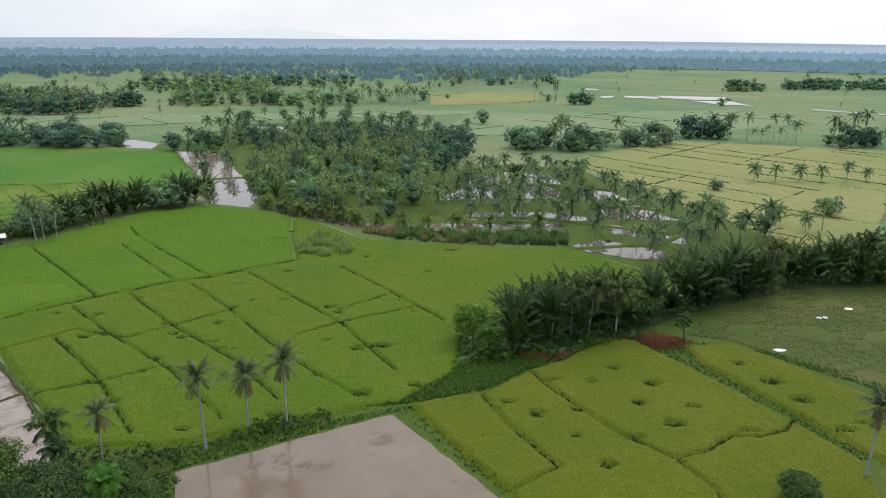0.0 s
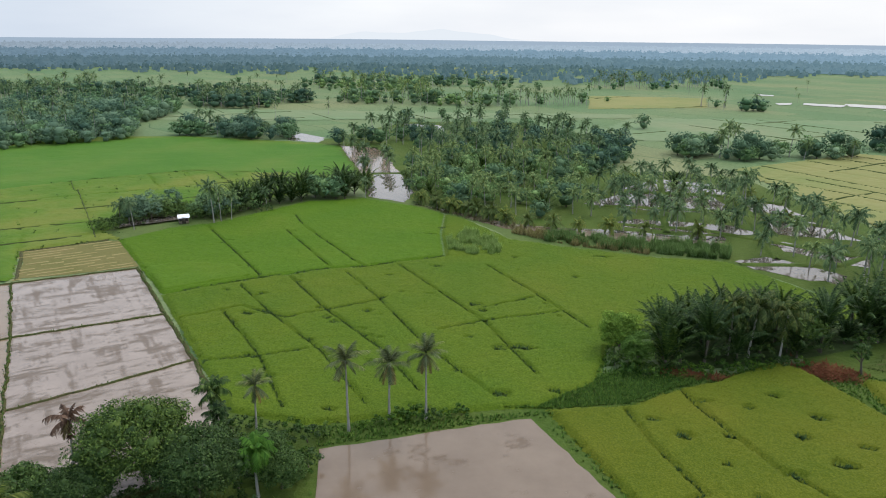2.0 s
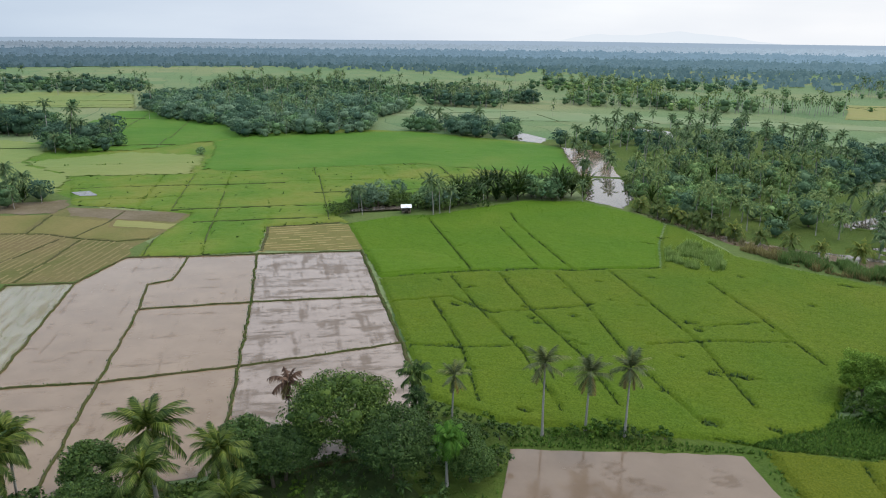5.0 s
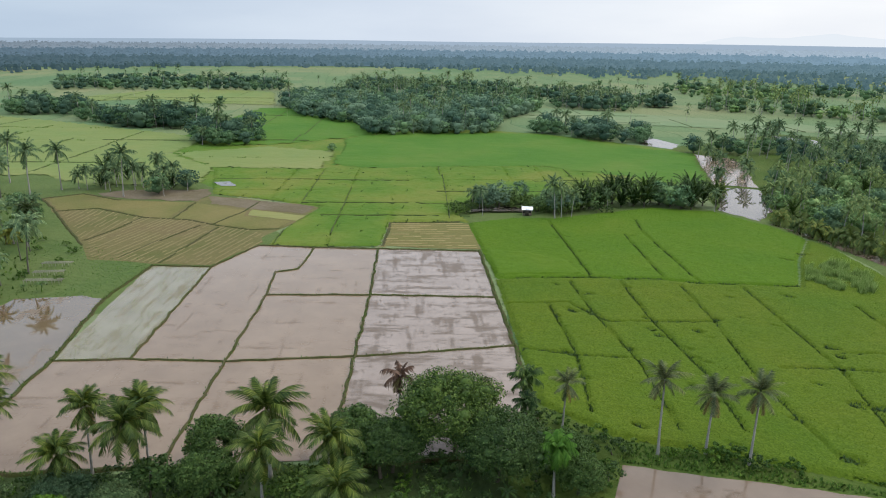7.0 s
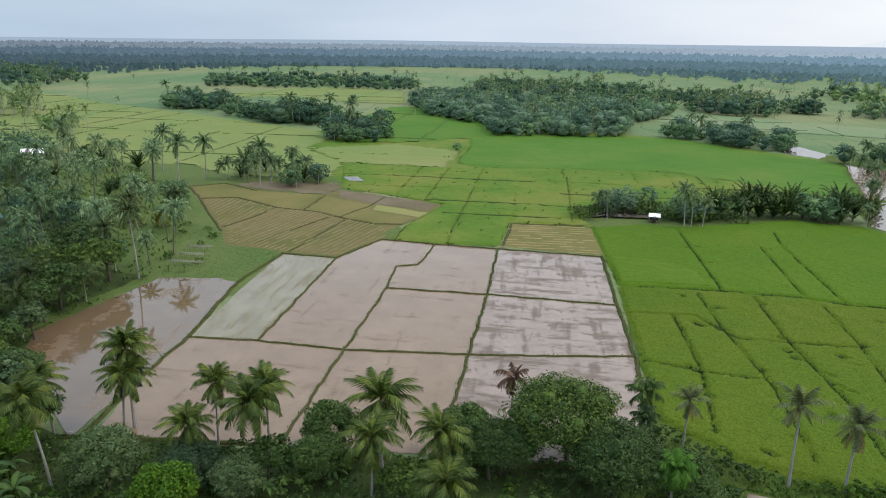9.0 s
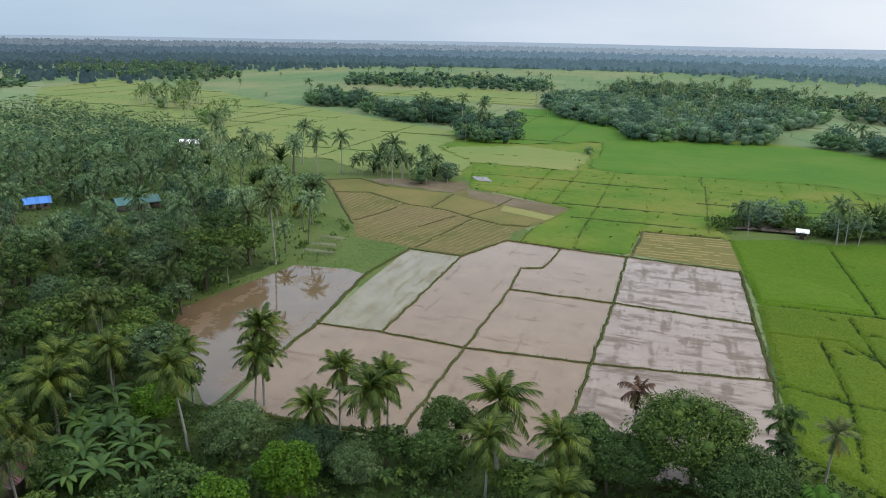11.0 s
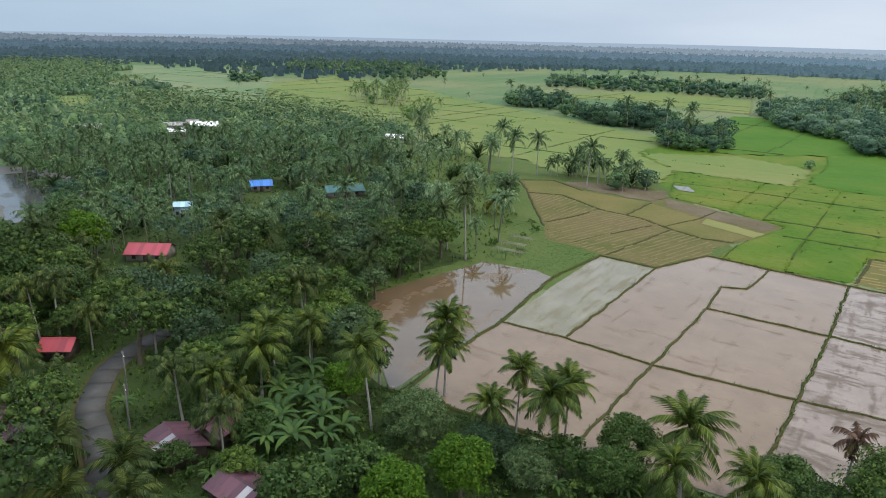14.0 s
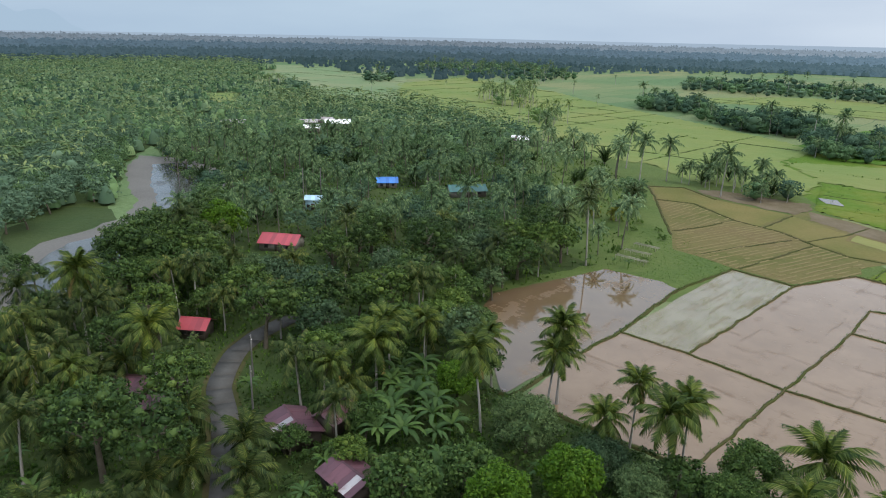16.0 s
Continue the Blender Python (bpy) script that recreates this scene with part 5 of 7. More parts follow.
def broadleaf(key, h, spread, seed, mat, label, clumps=22, leaves=46, leaf=0.34, stem=0.35, low=0.35, name="broadleaf_tree", group="broadleaf trees", bark="bark", category="tree", limbs=True):
    """A tree with a tapered trunk, limbs and a crown of many leafy clumps with gaps between them."""
    r = np.random.RandomState(seed)
    root = kind_root(key, name, label, category, group)
    g = Geo()
    trunk_top = h * (low + 0.22)
    rings = 7 if limbs else 4
    spine = lean_spine(trunk_top, 0.08 * h, r, rings)
    tube(g, spine, np.linspace(0.032 * h + 0.05, 0.018 * h, rings), 7 if limbs else 4)
    part("trunk", g.mesh("trunk", M[bark], True), root)
    crown = Geo()
    mid = np.array([*spine[-1][:2], h * (low + (1 - low) / 2)])
    ends = []
    for k in range(clumps):
        a, e = k * 2.39996 + r.uniform(-0.3, 0.3), math.asin(np.clip(-0.55 + 1.5 * (k + 0.5) / clumps, -1, 1))
        far = r.uniform(0.62, 0.98)
        c = mid + np.array([math.cos(a) * math.cos(e) * spread, math.sin(a) * math.cos(e) * spread, math.sin(e) * h * (1 - low) * 0.46]) * far
        rad = spread * r.uniform(0.24, 0.42)
        leaf_cloud(crown, c, (rad, rad, rad * 0.72), leaves, leaf, r)
        if leaf < 0.4:
            leaf_core(crown, c, rad * 0.42, r)
        ends.append(c)
    if leaf > 0.4:
        for up in (-0.22, 0.16):
            leaf_core(crown, mid + [0, 0, up * h], spread * 0.56, r)
    part("crown", crown.mesh("crown", M[mat], True), root)
    for k in range(5 if limbs else 0):
        e = ends[(k * 4 + 1) % clumps]
        a = spine[4 + k % 3]
        s = np.linspace(0, 1, 5)[:, None]
        g = Geo()
        tube(g, a + (e - a) * s + np.array([0, 0, 0.12 * h]) * s * (1 - s), np.linspace(0.016 * h, 0.005 * h, 5), 5)
        part("limb", g.mesh("limb", M[bark], True), root)
    return root


def nipa(key, h, seed, n=15, label="dark feather palm with upright fronds rising in a clump", trunk=0.0, leaflets=34, mat="nipa_leaf", group="feather palms", name="nipa_palm"):
    r = np.random.RandomState(seed)
    root = kind_root(key, name, label, "palm", group)
    g, top = palm_trunk(max(trunk, 0.7), 0.2, r, 0.3, 0.22)
    part("trunk", g.mesh("trunk", M["bark"], True), root)
    g = Geo()
    for k in range(n):
        u = (k + 0.5) / n
        frond(g, Matrix.Translation(top) @ spin(k * 2.4 + r.uniform(-0.2, 0.2), r.uniform(-0.2, 0.2)), (h - trunk) * r.uniform(0.82, 1.12), 1.5 - 0.5 * u + r.uniform(-0.1, 0.1), 0.7 + 0.95 * u * r.uniform(0.5, 1.5), leaflets, 1.0, 0.27, 0.5, r, 0.1, 2.2, 0.7)
    for k in range(6):
        frond(g, Matrix.Translation((0, 0, 0.3)) @ spin(k * 2.4 + r.uniform(-0.3, 0.3)), h * r.uniform(0.4, 0.6), r.uniform(0.85, 1.3), r.uniform(0.9, 1.5), 18, 1.0, 0.3, 0.4, r, 0.08, 1.8, 0.75)
    part("crown", g.mesh("crown", M[mat]), root)
    return root


def banana(key, h, seed):
    r = np.random.RandomState(seed)
    root = kind_root(key, "banana_plant", "banana plant with long torn drooping green leaves", "banana plant", "banana plants")
    g = Geo()
    tube(g, lean_spine(h * 0.55, 0.15, r, 5), np.linspace(0.16, 0.09, 5), 6)
    part("stem", g.mesh("stem", M["weed"], True), root)
    for k in range(11):
        g = Geo()
        L, rise, bend = h * r.uniform(0.55, 0.72), r.uniform(0.9, 1.4), r.uniform(1.8, 2.7)
        s = np.linspace(0, 1, 7)
        ang = rise - bend * s
        px, pz = np.r_[0, np.cumsum(np.cos(ang[:-1]))] * L / 6, np.r_[0, np.cumsum(np.sin(ang[:-1]))] * L / 6
        w = 0.27 * np.array([0.12, 0.6, 0.95, 1, 0.9, 0.65, 0.1]) * h / 4.5 * r.uniform(0.85, 1.15, 7)
        mid = np.stack([px, 0 * px, pz], -1)
        v = np.concatenate([mid + np.c_[0 * w, w, -0.35 * w], mid, mid + np.c_[0 * w, -w, -0.35 * w]])
        v = np.c_[v, np.ones(21)] @ np.array(Matrix.Translation((0, 0, h * 0.52)) @ spin(k * 2.4 + r.uniform(-0.3, 0.3))).T
        i = np.arange(6)
        g.add(v[:, :3], [np.stack([i, i + 1, i + 8, i + 7], -1), np.stack([i + 7, i + 8, i + 15, i + 14], -1)])
        part("leaf", g.mesh("leaf", M["banana_leaf"]), root)
    return root


# near palms whose fronds can be told apart
for k, (h, lean) in enumerate(((11.0, 0.4), (9.0, 0.9), (12.5, 1.3), (7.0, 0.7))):
    coconut_palm(f"palm_near{k}", h, lean, 50 + k, 30, 4.35 + 0.15 * (k % 2), 19, True, dry=2 if k != 3 else 1)
for k, (h, lean) in enumerate(((11.0, 0.25), (9.0, 0.4))):
    coconut_palm(f"palm_field{k}", h, lean, 56 + k, 19, 3.5, 15, True, "slender coconut palm with a thin olive crown beside the rice", "palm_leaf_olive", dry=3, nuts=k == 0, droop=0.68, blade=0.13)
for k, (h, lean) in enumerate(((8.5, 0.6), (11.5, 1.6), (14.0, 0.8), (6.0, 0.5), (10.0, 2.0))):
    coconut_palm(f"palm_mid{k}", h, lean, 60 + k, 19, 4.5, 18, False, "coconut palm standing in the village grove", "palm_leaf_grove", dry=1 if k % 2 else 0, nuts=False, sides=6)
for k, (h, lean) in enumerate(((8.0, 0.5), (11.0, 1.0), (6.0, 0.4))):
    coconut_palm(f"palm_far{k}", h, lean, 70 + k, 16, 4.0, 7, False, "distant coconut palm among fields and ponds", "far_palm", dry=0, nuts=False, sides=5)
coconut_palm("palm_low", 3.6, 0.5, 79, 20, 4.6, 18, True, "low young coconut palm with long arching fronds", "palm_leaf_grove", dry=0, nuts=False)
coconut_palm("palm_gold", 2.5, 0.2, 75, 13, 3.0, 13, False, "small golden-leaved young coconut palm", "palm_leaf_gold", 0, nuts=False)
coconut_palm("palm_small", 2.2, 0.3, 74, 15, 3.2, 9, False, "short young palm with pale yellow-green fronds by the ditch", "palm_leaf_pale", 0, nuts=False, sides=5)
coconut_palm("palm_bright", 6.0, 0.4, 76, 24, 2.6, 19, False, "slim palm with a dense bright green crown", "palm_leaf_bright", 0, nuts=False)
coconut_palm("palm_dead", 8.6, 0.6, 77, 11, 2.9, 14, False, "dying palm with red-brown withered fronds", "palm_leaf_red", 4, nuts=False)
coconut_palm("palm_betel", 8.0, 0.3, 78, 20, 2.9, 17, False, "slim dark palm beside a large tree", "nipa_leaf", 0, nuts=False)
broadleaf("big_tree", 11.5, 6.4, 80, "leaf_dark", "large spreading tree with dense dark green foliage", 78, 300, 0.17, low=0.22)
broadleaf("mango", 8.5, 3.3, 81, "leaf_bright", "round mango tree with bright yellow-green leaves", 44, 190, 0.19, low=0.16, name="mango_tree")
broadleaf("grey_tree", 8.0, 4.2, 82, "leaf_grey", "low spreading tree with grey-green foliage", 52, 230, 0.15, low=0.12)
broadleaf("side_tree", 7.5, 3.6, 83, "leaf_mid", "leafy green tree beside the paddies", 46, 210, 0.17, low=0.18)
for k, (h, w, mt) in enumerate(((9.0, 4.0, "leaf_mid"), (11.5, 4.6, "leaf_dark"), (7.0, 3.4, "leaf_mid"), (10.0, 4.2, "leaf_grey"), (13.0, 4.8, "leaf_dark"))):
    broadleaf(f"tree{k}", h, w, 90 + k, mt, ("leafy green tree in the village wood", "tall dark green tree in the village wood", "low leafy tree in the village wood", "grey-green tree in the village wood", "tall dark crowned tree in the wood")[k], 27, 72, 0.25)
    broadleaf(f"wtree{k}", h * 0.85, w, 95 + k, ("grove_leaf", "far_dark", "grove_leaf", "far_grey", "far_leaf")[k], "leafy tree in the village wood", 18, 38, 0.31, limbs=False, low=0.12)
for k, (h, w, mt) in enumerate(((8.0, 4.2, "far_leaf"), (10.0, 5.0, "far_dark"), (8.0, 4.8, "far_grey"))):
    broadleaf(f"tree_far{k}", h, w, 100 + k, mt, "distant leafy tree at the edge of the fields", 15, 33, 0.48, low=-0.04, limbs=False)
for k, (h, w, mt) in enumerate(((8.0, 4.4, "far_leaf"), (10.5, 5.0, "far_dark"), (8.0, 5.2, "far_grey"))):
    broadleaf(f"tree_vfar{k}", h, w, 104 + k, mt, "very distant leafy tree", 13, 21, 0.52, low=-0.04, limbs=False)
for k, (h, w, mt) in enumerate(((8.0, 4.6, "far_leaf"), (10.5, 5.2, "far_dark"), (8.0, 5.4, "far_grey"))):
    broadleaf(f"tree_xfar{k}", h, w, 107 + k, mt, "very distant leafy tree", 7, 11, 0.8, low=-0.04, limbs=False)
for k, (h, lean) in enumerate(((9.0, 0.5), (12.0, 1.0))):
    coconut_palm(f"palm_xfar{k}", h, lean, 175 + k, 9, 4.2, 3, False, "very distant coconut palm", "far_palm", dry=0, nuts=False, sides=3)
for k, (h, lean) in enumerate(((9.0, 0.5), (12.0, 1.0))):
    coconut_palm(f"palm_vfar{k}", h, lean, 170 + k, 12, 4.2, 4, False, "very distant coconut palm", "far_palm", dry=0, nuts=False, sides=4)
for k, (h, lean) in enumerate(((8.5, 0.6), (11.5, 1.4), (6.0, 0.5))):
    coconut_palm(f"palm_wood{k}", h, lean, 180 + k, 21, 4.5, 10, False, "coconut palm in the village grove", "grove_palm", dry=0, nuts=False, sides=5)
for k, (h, w, mt) in enumerate(((1.8, 1.5, "weed"), (2.6, 2.0, "leaf_mid"), (3.2, 2.2, "leaf_dark"))):
    broadleaf(f"bush{k}", h, w, 110 + k, mt, ("low bright leafy weed bush on the ground", "leafy green bush on the bank", "dense dark green bush among trees")[k], 8, 34, 0.22, low=0.02, name="bush", group="bushes", category="bush", limbs=False)
broadleaf("bamboo", 8.5, 3.2, 115, "leaf_soft", "feathery pale green bamboo-like clump beside the palms", 50, 190, 0.17, low=0.05, name="bamboo_clump", category="bamboo")
broadleaf("thin_tree", 6.0, 1.5, 116, "leaf_mid", "slim young tree with sparse leaves beside red debris", 18, 60, 0.15, low=0.3)
for k, (h, t) in enumerate(((10.0, 1.6), (11.0, 2.6), (7.5, 0.5), (12.0, 4.0))):
    nipa(f"nipa{k}", h, 120 + k, trunk=t, n=16)
for k, h in enumerate((4.2, 5.0, 3.6)):
    banana(f"banana{k}", h, 130 + k)

rp = random.Random(5)


def scatter(poly, gap, seed, keep=None, most=2000):
    """Spread places in a polygon, no two nearer than the gap."""
    r, p = np.random.RandomState(seed), np.asarray(poly, float)
    lo, hi = p.min(0), p.max(0)
    n = int(np.prod(hi - lo) / gap ** 2 * 2.2)
    q = r.uniform(lo, hi, (n, 2))
    q = q[inside(p, q)]
    if keep is not None:
        q = q[keep(q)]
    cells, out = {}, []
    for a in q:
        c = (int(a[0] // gap), int(a[1] // gap))
        if all(np.hypot(*(a - b)) >= gap for i in (-1, 0, 1) for j in (-1, 0, 1) for b in cells.get((c[0] + i, c[1] + j), ())):
            cells.setdefault(c, []).append(a)
            out.append(a)
        if len(out) >= most:
            break
    return out


def pick(*pairs):
    u, tot = rp.random() * sum(w for _, w in pairs), 0
    for key, w in pairs:
        tot += w
        if u <= tot:
            return key
    return pairs[-1][0]


def grow(places, *pairs, lo=0.8, hi=1.2):
    for x, y in places:
        put(pick(*pairs), x, y, None, rp.uniform(lo, hi), 0, rp)


CACHE = {}


def pieces(key):
    """Vertices, faces and material of each part of a kind."""
    if key not in CACHE:
        out = []
        for ob in KINDS[key][0].children:
            me = ob.data
            v = np.zeros(len(me.vertices) * 3, np.float32)
            me.vertices.foreach_get("co", v)
            v = np.c_[v.reshape(-1, 3), np.ones(len(me.vertices))] @ np.array(ob.matrix_basis).T
            tot = np.zeros(len(me.polygons), np.int32)
            me.polygons.foreach_get("loop_total", tot)
            ids = np.zeros(len(me.loops), np.int32)
            me.loops.foreach_get("vertex_index", ids)
            start = np.r_[0, np.cumsum(tot)[:-1]]
            faces = [ids[start[tot == t][:, None] + np.arange(t)] for t in np.unique(tot)]
            out.append((v, faces, me.materials[0]))
        CACHE[key] = out
    return CACHE[key]


def wood(places, *pairs, lo=0.8, hi=1.2, label="wood of distant trees and palms among the fields", name="woodland"):
    """Many plants that cannot be told apart, joined."""
    by = {}
    for x, y in places:
        m = Matrix.Translation((x, y, 0)) @ Matrix.Rotation(rp.uniform(0, 6.28), 4, "Z") @ Matrix.Scale(rp.uniform(lo, hi), 4)
        for v, faces, mat in pieces(pick(*pairs)):
            by.setdefault(mat.name, (Geo(), mat))[0].add((v @ np.array(m).T)[:, :3], faces)
    if not by:
        return
    g, order = Geo(), []
    for gg, mat in by.values():
        for v, fs in [(np.concatenate(gg.v), gg.f)]:
            g.add(v, list(fs))
        order.append((sum(len(f) for f in gg.f), mat))
    me = g.mesh(name, order[0][1])
    for _, mat in order[1:]:
        me.materials.append(mat)
    me.polygons.foreach_set("material_index", np.repeat(np.arange(len(order)), [n for n, _ in order]).astype(np.int32))
    return tagged(new(name, me), label, "woodland", kind="stuff")


# single plants near the camera
NEAR_PALMS = [(-33, 84.6, 11.2, 4), (-28.3, 89.2, 9.2, 5), (-23, 90.4, 10.8, 4), (-45.6, 80.9, 7.6, 5), (55, 78.6, 10.8, 4),
              (-87.1, 13.1, 12.5, 2), (-100.5, 15.9, 8.5, 1), (-94.7, 23.5, 9.0, 1), (-95.6, 25.0, 12.0, 0), (-84.3, 32.5, 9.5, 0), (-81, 28.5, 6.5, 3), (-76.2, 34.7, 9.8, 1), (-77.3, 36.6, 10.5, 0),
              (-62.5, 42.7, 8.5, 1), (-67.2, 47.1, 9.0, 3), (-57.9, 48.6, 8.5, 1), (-52.5, 46, 6.5, 3), (-91.2, -6.7, 8.5, 0), (-99.5, -33.8, 10.5, 1), (-87.1, -39.7, 9.5, 0), (-109.7, -48.4, 14.5, 2), (-102.2, 0.5, 10, 1), (-104, 5.5, 9.5, 0), (-99, -1.5, 8.5, 3)]
HEIGHTS = (11.0, 9.0, 12.5, 7.0, 11.0, 9.0)
for x, y, top, k in NEAR_PALMS:
    put(f"palm_near{k}" if k < 4 else f"palm_field{k - 4}", x, y, None, top / HEIGHTS[k], 0, rp)
put("palm_dead", -63.3, 66, 0.4, 1.0)
put("palm_betel", -50, 77.5, 1.0, 1.0)
put("palm_betel", -47.5, 74.5, 2.0, 0.8)
put("palm_bright", -38.6, 67.6, 0.0, 1.1)
put("big_tree", -53, 66.5, 0.5, 1.0)
put("big_tree", -45.5, 65.5, 2.7, 0.82)
put("big_tree", -56.5, 58, 4.0, 0.62)
put("side_tree", -61.9, 55.8, 0.3, 1.0)
put("side_tree", -73.1, 43.5, 1.6, 0.95)
put("side_tree", -69, 40, 3.1, 0.85)
put("side_tree", -114.7, 14.5, 2.1, 1.0)
put("side_tree", -40, 73.5, 1.2, 0.7)
put("side_tree", -36.5, 70.0, 4.2, 0.75)
put("mango", -70.9, 21.5, 0.6, 1.0)
put("mango", -68.4, 14, 2.6, 0.95)
put("mango", -95.7, 10.4, 4.0, 0.85)
put("grey_tree", -83.3, 18.6, 1.0, 0.95)
put("grey_tree", -77, 27, 2.2, 0.75)
put("grey_tree", -72, 30.5, 3.0, 0.7)
put("tree1", -113.7, -21.0, 1.0, 1.05)
put("tree3", -122, -12.5, 1.0, 1.15)
put("tree0", -116, -15, 2.0, 1.1)
put("tree3", -128, -17, 3.0, 1.0)
put("side_tree", 43.8, 73, 1.0, 0.62)
put("bamboo", 5.6, 120, 1.0, 1.0)
put("bamboo", 8.8, 115.8, 2.5, 0.8)
put("bush1", 4.5, 115.5, 2.5, 1.0)
put("bush0", 7, 112.8, 1.5, 1.1)
put("bush0", 10.5, 112.6, 0.5, 1.0)
put("thin_tree", 45.6, 122, 0.5, 1.0)
put("palm_gold", -201.5, 62.5, 0.5, 1.2)
put("palm_gold", -206, 57, 0.5, 0.9)

# bank of weeds and bushes between pond and rice
grow(scatter([(-52, 82), (-42, 83.5), (-36, 81), (-34, 72), (-44, 71), (-50, 76)], 2.0, 54, lambda q: np.hypot(q[:, 0] + 45.6, q[:, 1] - 80.9) > 1.2), ("bush0", 3), ("bush1", 2), ("bush2", 1), lo=0.6, hi=1.0)
for x, y in [(-36, 82.5), (-31, 85.8), (-29.5, 87.6), (-26.5, 89.5), (-24.5, 90.6), (-20.5, 91.6), (-22.5, 90.0), (-27, 88.2), (-18, 92.6)]:
    put(pick(("bush0", 3), ("bush1", 1)), x, y, None, rp.uniform(0.6, 0.95), 0, rp)

# the dark feather palms in the middle of the fields
NIPA = [(11, 123), (12.5, 115.5), (22.6, 118.5), (35.6, 125), (54, 137), (79.6, 151), (102.8, 153.5), (112, 166), (86, 161), (60, 148), (43, 142), (11.2, 131)]
sheet("ground", NIPA, 0.026, M["forest_floor"], "shaded ground under the feather palms", "ground", 4, 0.6, 97)
wood(scatter(NIPA, 4.2, 20), ("bush2", 3), ("bush1", 1), lo=0.7, hi=1.2, label="dense bushes under the feather palms", name="underwood")
grow(scatter(NIPA, 2.9, 21), ("nipa0", 3), ("nipa1", 3), ("nipa2", 2), ("nipa3", 2), ("palm_mid0", 0.35), ("tree2", 0.2), lo=0.78, hi=1.2)
grow(scatter([(6, 111.5), (24, 116), (37, 122.5), (36, 125.5), (22, 119), (7, 114.5)], 1.8, 22), ("bush0", 3), ("bush1", 1), lo=0.5, hi=0.9)
grow(scatter([(100, 150), (160, 160), (170, 190), (116, 172)], 4.0, 23), ("nipa0", 2), ("nipa3", 2), ("palm_far1", 1), ("tree_far1", 1))

# hedge of palms and shrubs behind the green rice
grow(scatter([(-113, 199), (-108, 203), (-99, 218.5), (-84, 226), (-79, 231), (-83, 237), (-104, 226), (-117, 206)], 2.9, 24), ("nipa0", 3), ("nipa2", 2), ("nipa1", 3), ("tree_far0", 0.4), lo=0.85, hi=1.15)
grow(scatter([(-140, 167), (-136, 170), (-127, 187), (-114, 187), (-112, 200), (-122, 204), (-140, 190)], 2.5, 25, lambda q: np.hypot(q[:, 0] + 121.5, q[:, 1] - 182) > 4.5), ("wtree3", 4), ("wtree0", 2), ("bush2", 5), ("palm_far2", 0.8), ("nipa2", 1.2), lo=0.65, hi=1.0)
wood(scatter([(-140, 166), (-135, 169), (-127, 186), (-113.5, 188), (-110, 199), (-120, 206), (-142, 190)], 2.3, 55, lambda q: (np.hypot(q[:, 0] + 121.5, q[:, 1] - 182) > 4) & ~inside([(-137, 170), (-132, 176), (-122.5, 185), (-126, 190), (-137, 181)], q)), ("bush2", 3), ("bush1", 3), lo=0.9, hi=1.6, label="dense grey-green shrubs of the hedge", name="shrubs")
for x, y, s in [(-112.2, 183.8, 1.0), (-110.8, 185.5, 0.9), (-108.5, 187.5, 0.75), (-79, 226.6, 0.6), (-131, 172, 0.7), (-104.5, 203, 0.6)]:
    put("palm_far1", x, y, None, s, 0, rp)
put("bush2", -106.5, 199.5, 0, 0.9)
put("bush1", -103.5, 202.5, 0, 1.0)

# palm wood and fishponds
WET = [[(-92, 269), (-80.4, 275), (-65.6, 241.5), (-64.6, 226), (-79.3, 231)], [(-131.5, 340), (-97.1, 273), (-82, 278), (-100, 318), (-112, 340)], [(-181, 386), (-166, 352), (-146, 348), (-150, 366)], [(-126, 441), (-108, 405), (-92, 412), (-101, 438)]]


def dry_land(q):
    ok = np.ones(len(q), bool)
    for w in WET:
        ok &= ~inside(w, q)
    return ok


grow(scatter([(-131, 342), (-98, 275), (-84, 279), (-100, 318), (-110, 342)], 9, 34), ("palm_far2", 3), ("palm_small", 4), ("bush2", 2), lo=0.7, hi=1.1)
grow([(-94, 268), (-90, 262), (-86, 252), (-81, 240), (-66, 246), (-70, 254), (-74, 262), (-78, 272), (-66, 236)], ("palm_far2", 3), ("palm_small", 2), ("bush2", 1), lo=0.7, hi=1.1)
CORE = [(-62, 238), (-42, 222), (-16, 211), (-6, 225), (-8, 262), (0, 300), (-30, 330), (-70, 300), (-80, 278)]
wood(scatter(CORE, 5.0, 26, dry_land), ("tree_far0", 2), ("tree_far1", 3), ("palm_far0", 4), ("palm_far1", 2), ("nipa0", 1.5), lo=0.6, hi=1.0)
wood(scatter([(-134, 344), (-98, 345), (-70, 300), (-30, 330), (0, 300), (14, 340), (14, 390), (-60, 400), (-130, 385)], 7.0, 27, dry_land), ("tree_far0", 2), ("tree_far1", 2), ("palm_far0", 4), ("palm_far1", 3), lo=0.8, hi=1.15)
wood(scatter([(-130, 388), (-60, 402), (10, 394), (-62, 470), (-126, 450)], 11, 28, dry_land), ("tree_far0", 1), ("tree_far1", 1), ("palm_far0", 3), ("palm_far1", 3), lo=0.8, hi=1.15)
grow(scatter(FISHPONDS, 6.0, 29, lambda q: ~inside([(34.8, 183.8), (44.1, 189.6), (52.9, 182.1), (58.7, 174.7), (50.1, 171.6), (39.1, 178.2)], q) & ~inside([(46.9, 203.0), (55.1, 203.2), (71.0, 195.5), (67.9, 187.4), (59.2, 193.4)], q)), ("palm_far0", 2), ("palm_far2", 5), ("nipa2", 0.5), ("palm_small", 1), lo=0.75, hi=1.15)
grow(scatter([(-62, 226), (-40, 213), (-24, 203), (-24, 207), (-40, 217), (-60, 230)], 3.2, 30), ("palm_small", 5), ("bush1", 1), lo=0.8, hi=1.25)
